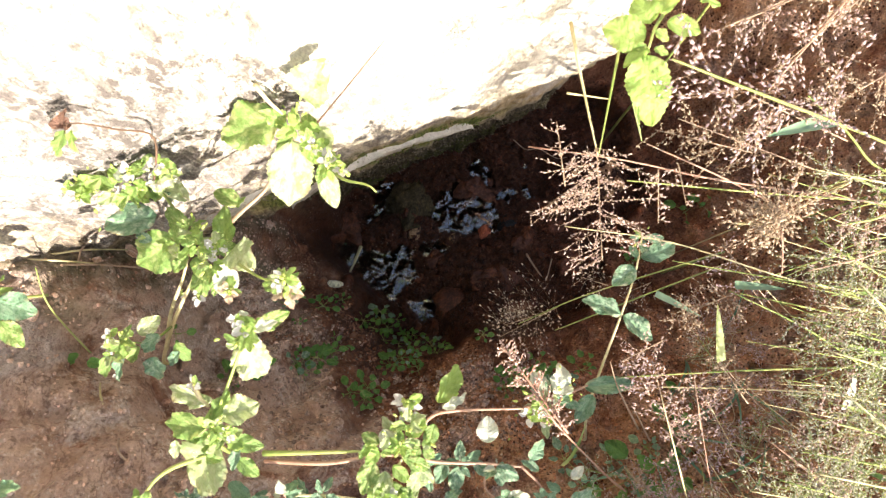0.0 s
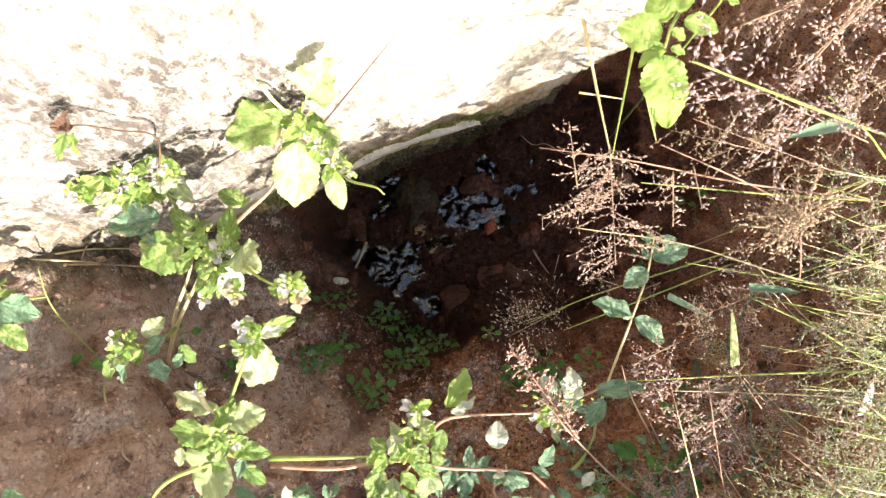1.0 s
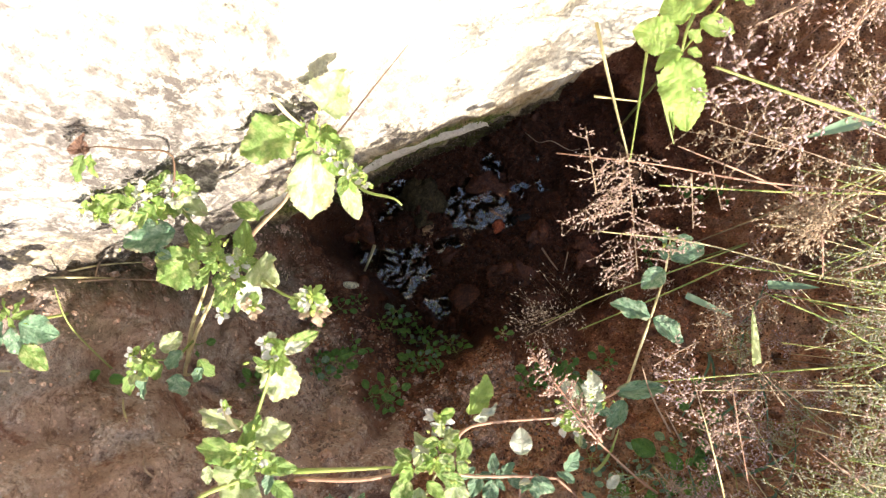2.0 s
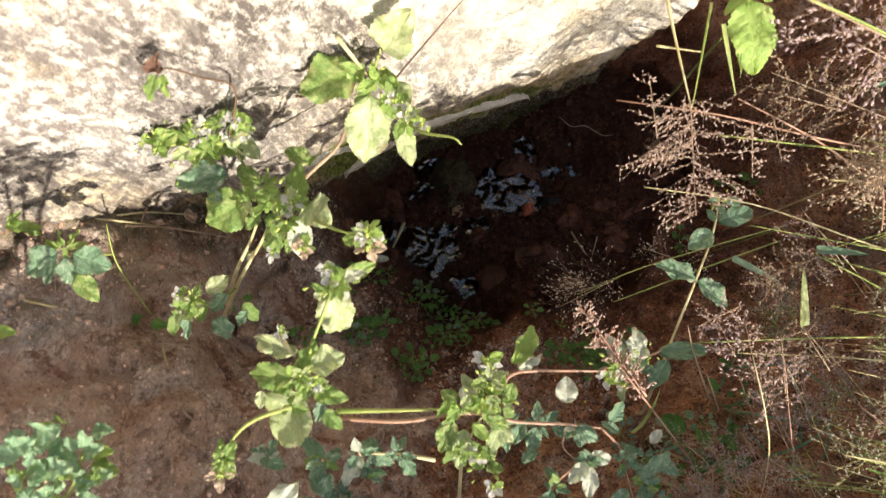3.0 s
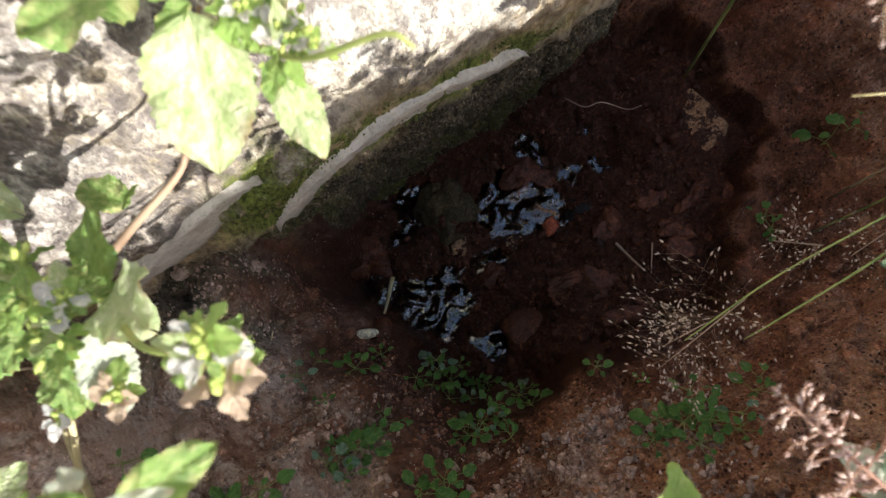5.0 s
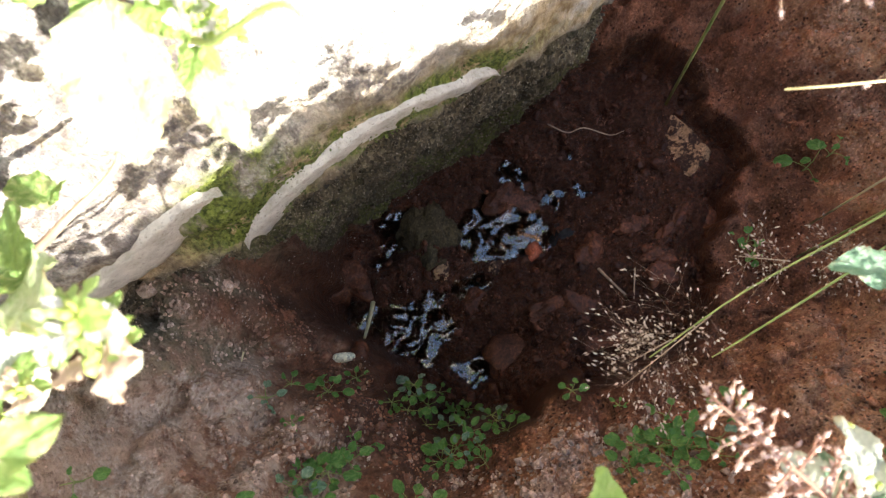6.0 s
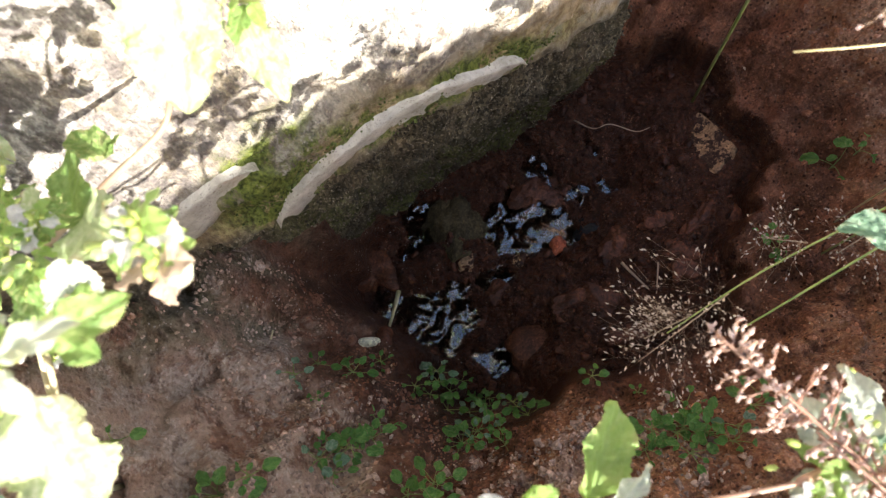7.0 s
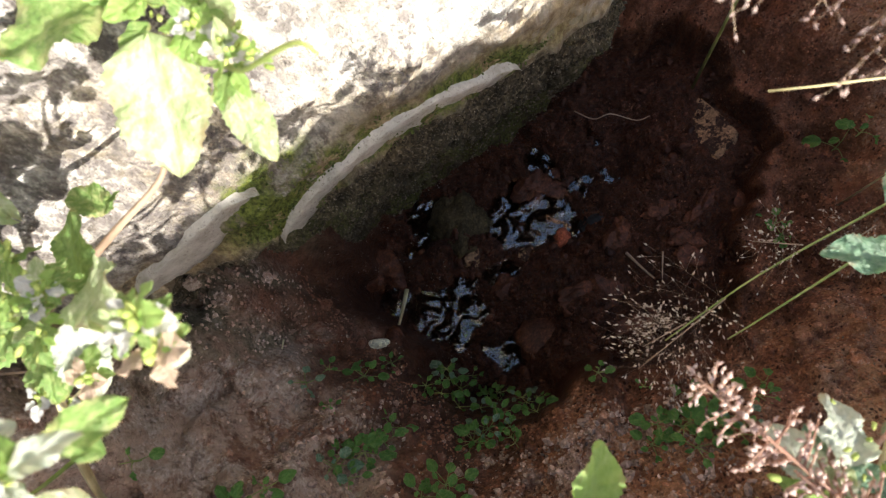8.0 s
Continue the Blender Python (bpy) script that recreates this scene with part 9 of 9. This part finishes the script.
stem(stand_grass, [root(0.5982, 0.0013, 0.52), (0.5982, 0.0013, 0.52), (0.3748, 0.0203, 0.75), (0.3279, 0.029, 0.78), (0.3007, 0.0368, 0.78)], 0.0012, "y")
panicle(stand_grass, (0.3706, 0.0203, 0.75), (0.3007, 0.0368, 0.78), 0.12, 26, "v", 0.0026, 45, 0.15)
stem(stand_grass, [(0.5983, -0.0241, 0.5), (0.4034, 0.0028, 0.66), (0.3058, 0.0093, 0.7)], 0.0008, "y")
stem(stand_grass, [(0.6064, -0.0058, 0.5), (0.433, 0.0268, 0.64), (0.3244, 0.0125, 0.7)], 0.0008, "g")
stand_grass = thing("grass", root(0.5866, -0.0512, 0.52), 'dense flowering grass with pinkish tan seed heads', "grass", "grasses on the bank")
stem(stand_grass, [root(0.5884, -0.0342, 0.52), (0.5884, -0.0342, 0.52), (0.3813, -0.006, 0.73), (0.3296, 0.0023, 0.76), (0.2972, 0.0082, 0.76)], 0.0012, "y")
panicle(stand_grass, (0.3769, -0.006, 0.73), (0.2972, 0.0082, 0.76), 0.12, 26, "v", 0.0026, 46, 0.15)
stem(stand_grass, [(0.5884, -0.0602, 0.5), (0.396, -0.026, 0.66), (0.291, -0.0065, 0.7)], 0.0008, "y")
stem(stand_grass, [(0.5964, -0.0422, 0.5), (0.4253, -0.0033, 0.64), (0.3106, 0.0125, 0.7)], 0.0008, "g")
blade(stand_grass, [(0.4986, -0.0395, 0.58), (0.382, -0.0129, 0.7), (0.3349, -0.0048, 0.72)], 0.005, "g")
stand_grass = thing("grass", root(0.5891, -0.0836, 0.52), 'dense flowering grass with pinkish tan seed heads', "grass", "grasses on the bank")
stem(stand_grass, [root(0.5907, -0.0692, 0.52), (0.5907, -0.0692, 0.52), (0.3572, -0.0262, 0.77), (0.3083, -0.0152, 0.8), (0.2788, -0.008, 0.8)], 0.0012, "g")
panicle(stand_grass, (0.3532, -0.0262, 0.77), (0.2788, -0.008, 0.8), 0.13, 19, "p", 0.0026, 47, 0.15)
stem(stand_grass, [(0.5908, -0.0957, 0.5), (0.3985, -0.0544, 0.66), (0.2945, -0.0235, 0.7)], 0.0008, "y")
stem(stand_grass, [(0.5988, -0.078, 0.5), (0.4277, -0.0329, 0.64), (0.3116, -0.0389, 0.7)], 0.0008, "y")
stand_grass = thing("grass", root(0.5824, -0.0911, 0.52), 'dense flowering grass with pinkish tan seed heads', "grass", "grasses on the bank")
stem(stand_grass, [root(0.5816, -0.098, 0.52), (0.5816, -0.098, 0.52), (0.3514, -0.0455, 0.77), (0.301, -0.0352, 0.8), (0.2697, -0.0299, 0.8)], 0.0012, "g")
panicle(stand_grass, (0.3475, -0.0455, 0.77), (0.2697, -0.0299, 0.8), 0.13, 26, "v", 0.0026, 48, 0.15)
stem(stand_grass, [(0.5817, -0.125, 0.5), (0.3917, -0.0777, 0.66), (0.2833, -0.0561, 0.7)], 0.0008, "g")
stem(stand_grass, [(0.5896, -0.1075, 0.5), (0.4205, -0.0573, 0.64), (0.3017, -0.0513, 0.7)], 0.0008, "g")
blade(stand_grass, [(0.4929, -0.0978, 0.58), (0.3778, -0.0615, 0.7), (0.3316, -0.0476, 0.72)], 0.005, "g")
stand_grass = thing("grass", root(0.5835, -0.1366, 0.52), 'dense flowering grass with pinkish tan seed heads', "grass", "grasses on the bank")
stem(stand_grass, [root(0.5851, -0.1208, 0.52), (0.5851, -0.1208, 0.52), (0.3411, -0.0568, 0.79), (0.2955, -0.0459, 0.82), (0.2692, -0.0408, 0.82)], 0.0012, "y")
panicle(stand_grass, (0.3373, -0.0568, 0.79), (0.2692, -0.0408, 0.82), 0.13, 26, "v", 0.0026, 49, 0.15)
stem(stand_grass, [(0.5854, -0.1482, 0.5), (0.3949, -0.0962, 0.66), (0.2959, -0.0709, 0.7)], 0.0008, "g")
stem(stand_grass, [(0.5932, -0.1308, 0.5), (0.4238, -0.0766, 0.64), (0.3129, -0.0851, 0.7)], 0.0008, "g")
stand_grass = thing("grass", root(0.5605, -0.131, 0.52), 'dense flowering grass with pinkish tan seed heads', "grass", "grasses on the bank")
stem(stand_grass, [root(0.5598, -0.1378, 0.52), (0.5598, -0.1378, 0.52), (0.3494, -0.0765, 0.75), (0.2971, -0.0608, 0.78), (0.263, -0.0516, 0.78)], 0.0012, "g")
panicle(stand_grass, (0.3453, -0.0765, 0.75), (0.263, -0.0516, 0.78), 0.11, 26, "v", 0.0026, 50, 0.15)
stem(stand_grass, [(0.5595, -0.1656, 0.5), (0.3746, -0.11, 0.66), (0.264, -0.0771, 0.7)], 0.0008, "y")
stem(stand_grass, [(0.5672, -0.1483, 0.5), (0.4027, -0.0911, 0.64), (0.2825, -0.0696, 0.7)], 0.0008, "g")
blade(stand_grass, [(0.4732, -0.1343, 0.58), (0.3617, -0.0918, 0.7), (0.3152, -0.0928, 0.72)], 0.005, "g")
stand_grass = thing("grass", root(0.5371, -0.1289, 0.52), 'dense flowering grass with pinkish tan seed heads', "grass", "grasses on the bank")
stem(stand_grass, [root(0.5362, -0.1379, 0.52), (0.5362, -0.1379, 0.52), (0.3563, -0.0853, 0.71), (0.3073, -0.0547, 0.74), (0.2753, -0.0304, 0.74)], 0.0012, "r")
panicle(stand_grass, (0.3519, -0.0853, 0.71), (0.2753, -0.0304, 0.74), 0.1, 19, "p", 0.0026, 51, 0.15)
stem(stand_grass, [(0.5354, -0.1656, 0.5), (0.3554, -0.1101, 0.66), (0.2542, -0.0922, 0.7)], 0.0008, "g")
stem(stand_grass, [(0.5431, -0.1484, 0.5), (0.3828, -0.0911, 0.64), (0.2748, -0.0483, 0.7)], 0.0008, "g")
stand_grass = thing("grass", root(0.525, -0.1317, 0.52), 'dense flowering grass with pinkish tan seed heads', "grass", "grasses on the bank")
stem(stand_grass, [root(0.5245, -0.1379, 0.52), (0.5245, -0.1379, 0.52), (0.3362, -0.081, 0.73), (0.2856, -0.0687, 0.76), (0.2518, -0.0631, 0.76)], 0.0012, "y")
panicle(stand_grass, (0.3319, -0.081, 0.73), (0.2518, -0.0631, 0.76), 0.1, 26, "v", 0.0026, 52, 0.15)
stem(stand_grass, [(0.5234, -0.1657, 0.5), (0.3459, -0.1101, 0.66), (0.2406, -0.0948, 0.7)], 0.0008, "g")
stem(stand_grass, [(0.531, -0.1484, 0.5), (0.3728, -0.0912, 0.64), (0.261, -0.0514, 0.7)], 0.0008, "y")
blade(stand_grass, [(0.4408, -0.1344, 0.58), (0.3349, -0.0919, 0.7), (0.2902, -0.0788, 0.72)], 0.005, "g")
stand_grass = thing("grass", root(0.5996, -0.0962, 0.52), 'dense flowering grass with pinkish tan seed heads', "grass", "grasses on the bank")
stem(stand_grass, [root(0.6013, -0.0807, 0.52), (0.6013, -0.0807, 0.52), (0.3511, -0.031, 0.79), (0.3112, -0.0094, 0.82), (0.291, 0.0082, 0.82)], 0.0012, "y")
panicle(stand_grass, (0.3473, -0.0311, 0.79), (0.291, 0.0082, 0.82), 0.12, 26, "v", 0.0026, 53, 0.15)
stem(stand_grass, [(0.6018, -0.1074, 0.5), (0.4073, -0.0637, 0.66), (0.3202, -0.0468, 0.7)], 0.0008, "g")
stem(stand_grass, [(0.6098, -0.0898, 0.5), (0.4369, -0.0427, 0.64), (0.3434, 0.0208, 0.7)], 0.0008, "g")
stand_grass = thing("grass", root(0.6139, 0.0342, 0.52), 'dense flowering grass with pinkish tan seed heads', "grass", "grasses on the bank")
stem(stand_grass, [root(0.6142, 0.0373, 0.52), (0.6142, 0.0373, 0.52), (0.3719, 0.0451, 0.77), (0.3341, 0.0636, 0.8), (0.3164, 0.0829, 0.8)], 0.0012, "y")
panicle(stand_grass, (0.3679, 0.045, 0.77), (0.3164, 0.0829, 0.8), 0.12, 26, "v", 0.0026, 54, 0.15)
stem(stand_grass, [(0.6146, 0.0125, 0.5), (0.4158, 0.032, 0.66), (0.3358, 0.0418, 0.7)], 0.0008, "g")
stem(stand_grass, [(0.6228, 0.0311, 0.5), (0.446, 0.0573, 0.64), (0.3571, 0.0766, 0.7)], 0.0008, "y")
blade(stand_grass, [(0.5216, 0.026, 0.58), (0.4006, 0.0415, 0.7), (0.351, 0.0297, 0.72)], 0.005, "g")
stand_grass = thing("grass", root(0.6154, 0.1627, 0.52), 'dense flowering grass with pinkish tan seed heads', "grass", "grasses on the bank")
stem(stand_grass, [root(0.6166, 0.1735, 0.52), (0.6166, 0.1735, 0.52), (0.3723, 0.1363, 0.77), (0.3279, 0.1262, 0.8), (0.3041, 0.1221, 0.8)], 0.0012, "g")
panicle(stand_grass, (0.3681, 0.1362, 0.77), (0.3041, 0.1221, 0.8), 0.1, 19, "p", 0.0026, 55, 0.15)
stem(stand_grass, [(0.6167, 0.1511, 0.5), (0.4153, 0.1425, 0.66), (0.3255, 0.1611, 0.7)], 0.0008, "y")
stem(stand_grass, [(0.6251, 0.1706, 0.5), (0.4461, 0.1728, 0.64), (0.3432, 0.1417, 0.7)], 0.0008, "g")

# ---- low growth of the lower bank ----
for k, (x, y, size, leaves) in enumerate(((0.185, -0.100, 0.026, 9), (0.205, -0.130, 0.024, 9), (0.232, -0.150, 0.028, 10), (0.262, -0.122, 0.022, 8), (0.287, -0.085, 0.024, 8), (0.300, -0.130, 0.022, 8), (0.335, -0.098, 0.020, 7), (0.240, -0.095, 0.018, 7))):
    seedling(x, y, size, leaves, 200 + k, "bns"[k % 3], 0.62, 0.0, "low blue-green weed on the dry bank")


def low_clump(x, y, kind, seed):
    """Short grass: a few leaning stalks with thin airy heads, and two narrow blades."""
    rnd = random.Random(seed)
    z = ground_at(x, y)
    clump = thing("grass", (x, y, z - 0.004), "short airy grass with faint seed heads", "grass", "grasses on the bank")
    for k in range(4):
        a = rnd.uniform(1.6, 4.2)
        reach, tall = rnd.uniform(0.04, 0.10), rnd.uniform(0.15, 0.31)
        end = (x + math.cos(a) * reach, y + math.sin(a) * reach * 0.7, z + tall)
        stem(clump, [(x, y, z - 0.004), (x + math.cos(a) * reach * 0.3, y + math.sin(a) * reach * 0.2, z + tall * 0.6), end], 0.0006, "gydr"[k])
        if k < 3:
            up = (end[0] + math.cos(a) * 0.030, end[1] + math.sin(a) * 0.020, end[2] + 0.014)
            panicle(clump, end, up, rnd.uniform(0.045, 0.065), 13, kind, 0.0024, seed * 9 + k, 0.1)
    for k in range(2):
        a = rnd.uniform(0, 6.3)
        blade(clump, [(x, y, z), (x + math.cos(a) * 0.02, y + math.sin(a) * 0.02, z + 0.06), (x + math.cos(a) * 0.07, y + math.sin(a) * 0.07, z + 0.07)], 0.004, "b")


for k, (x, y) in enumerate(((0.255, -0.105), (0.290, -0.150), (0.325, -0.070), (0.350, -0.120), (0.385, -0.060), (0.395, -0.135), (0.430, -0.090), (0.440, -0.010), (0.400, 0.020), (0.360, -0.020), (0.465, 0.060))):
    low_clump(x, y, "vmp"[k % 3], 300 + k)

# ---- crumbs of soil ----
def spots(rng, count, box, keep):
    """That many places inside a box of the plan where keep holds."""
    found = []
    while len(found) < count:
        x, y = rng.uniform(box[0], box[1], 4000), rng.uniform(box[2], box[3], 4000)
        e = ground_height(x, y)[1]
        out = (x - WALL_AT[0]) * WALL_OUT[0] + (y - WALL_AT[1]) * WALL_OUT[1]
        ok = keep(x, e, out, rng.uniform(0, 1, 4000))
        found += list(zip(x[ok].tolist(), y[ok].tolist()))
    return found[:count]


def on_banks(rng, count):
    return spots(rng, count, (-0.46, 0.60, -0.16, 0.45), lambda x, e, out, k: (e > 0.03) & (out > -0.02) & (k < (0.55 + 0.45 * smoothstep(0.22, 0.0, x)) * (1 - 0.82 * smoothstep(0.04, 0.12, e) * (x < -0.05))))


def in_hollow(rng, count):
    return spots(rng, count, (-0.22, 0.42, 0.06, 0.50), lambda x, e, out, k: e < 0.0)


def on_lower_bank(rng, count):
    patches = [(-0.02, -0.035), (0.05, -0.020), (0.03, 0.035), (0.10, 0.010), (-0.15, 0.065), (-0.21, 0.06), (0.16, -0.045)]
    return spots(rng, count, (-0.24, 0.20, -0.08, 0.09), lambda x, e, out, k: (e > 0.05) & (k < 0.12 + sum(np.exp(-((x - a) / 0.030) ** 2) for a, b in patches)))


scatter("pale_flakes", 1500, on_lower_bank, (0.0025, 0.0075), FLAKE, "pale pinkish flakes of dry soil", 12, 1, rough=0.6)
scatter("soil_crumbs", 20000, on_banks, (0.0013, 0.0044), SOIL, "loose crumbs of dry soil", 5, 1)
scatter("soil_clods", 260, on_banks, (0.005, 0.013), SOIL, "clods of red-brown soil", 6, 3)
scatter("mud_pebbles", 800, in_hollow, (0.003, 0.009), CLAY, "wet pebbles and mud lumps", 7, 2, rough=0.65)
scatter("mud_crumbs", 7000, in_hollow, (0.0014, 0.0042), CLAY, "wet crumbs of mud", 9, 1)
scatter("pale_grit", 1200, on_banks, (0.0010, 0.0028), PALE, "pale grit on the soil", 8, 1)
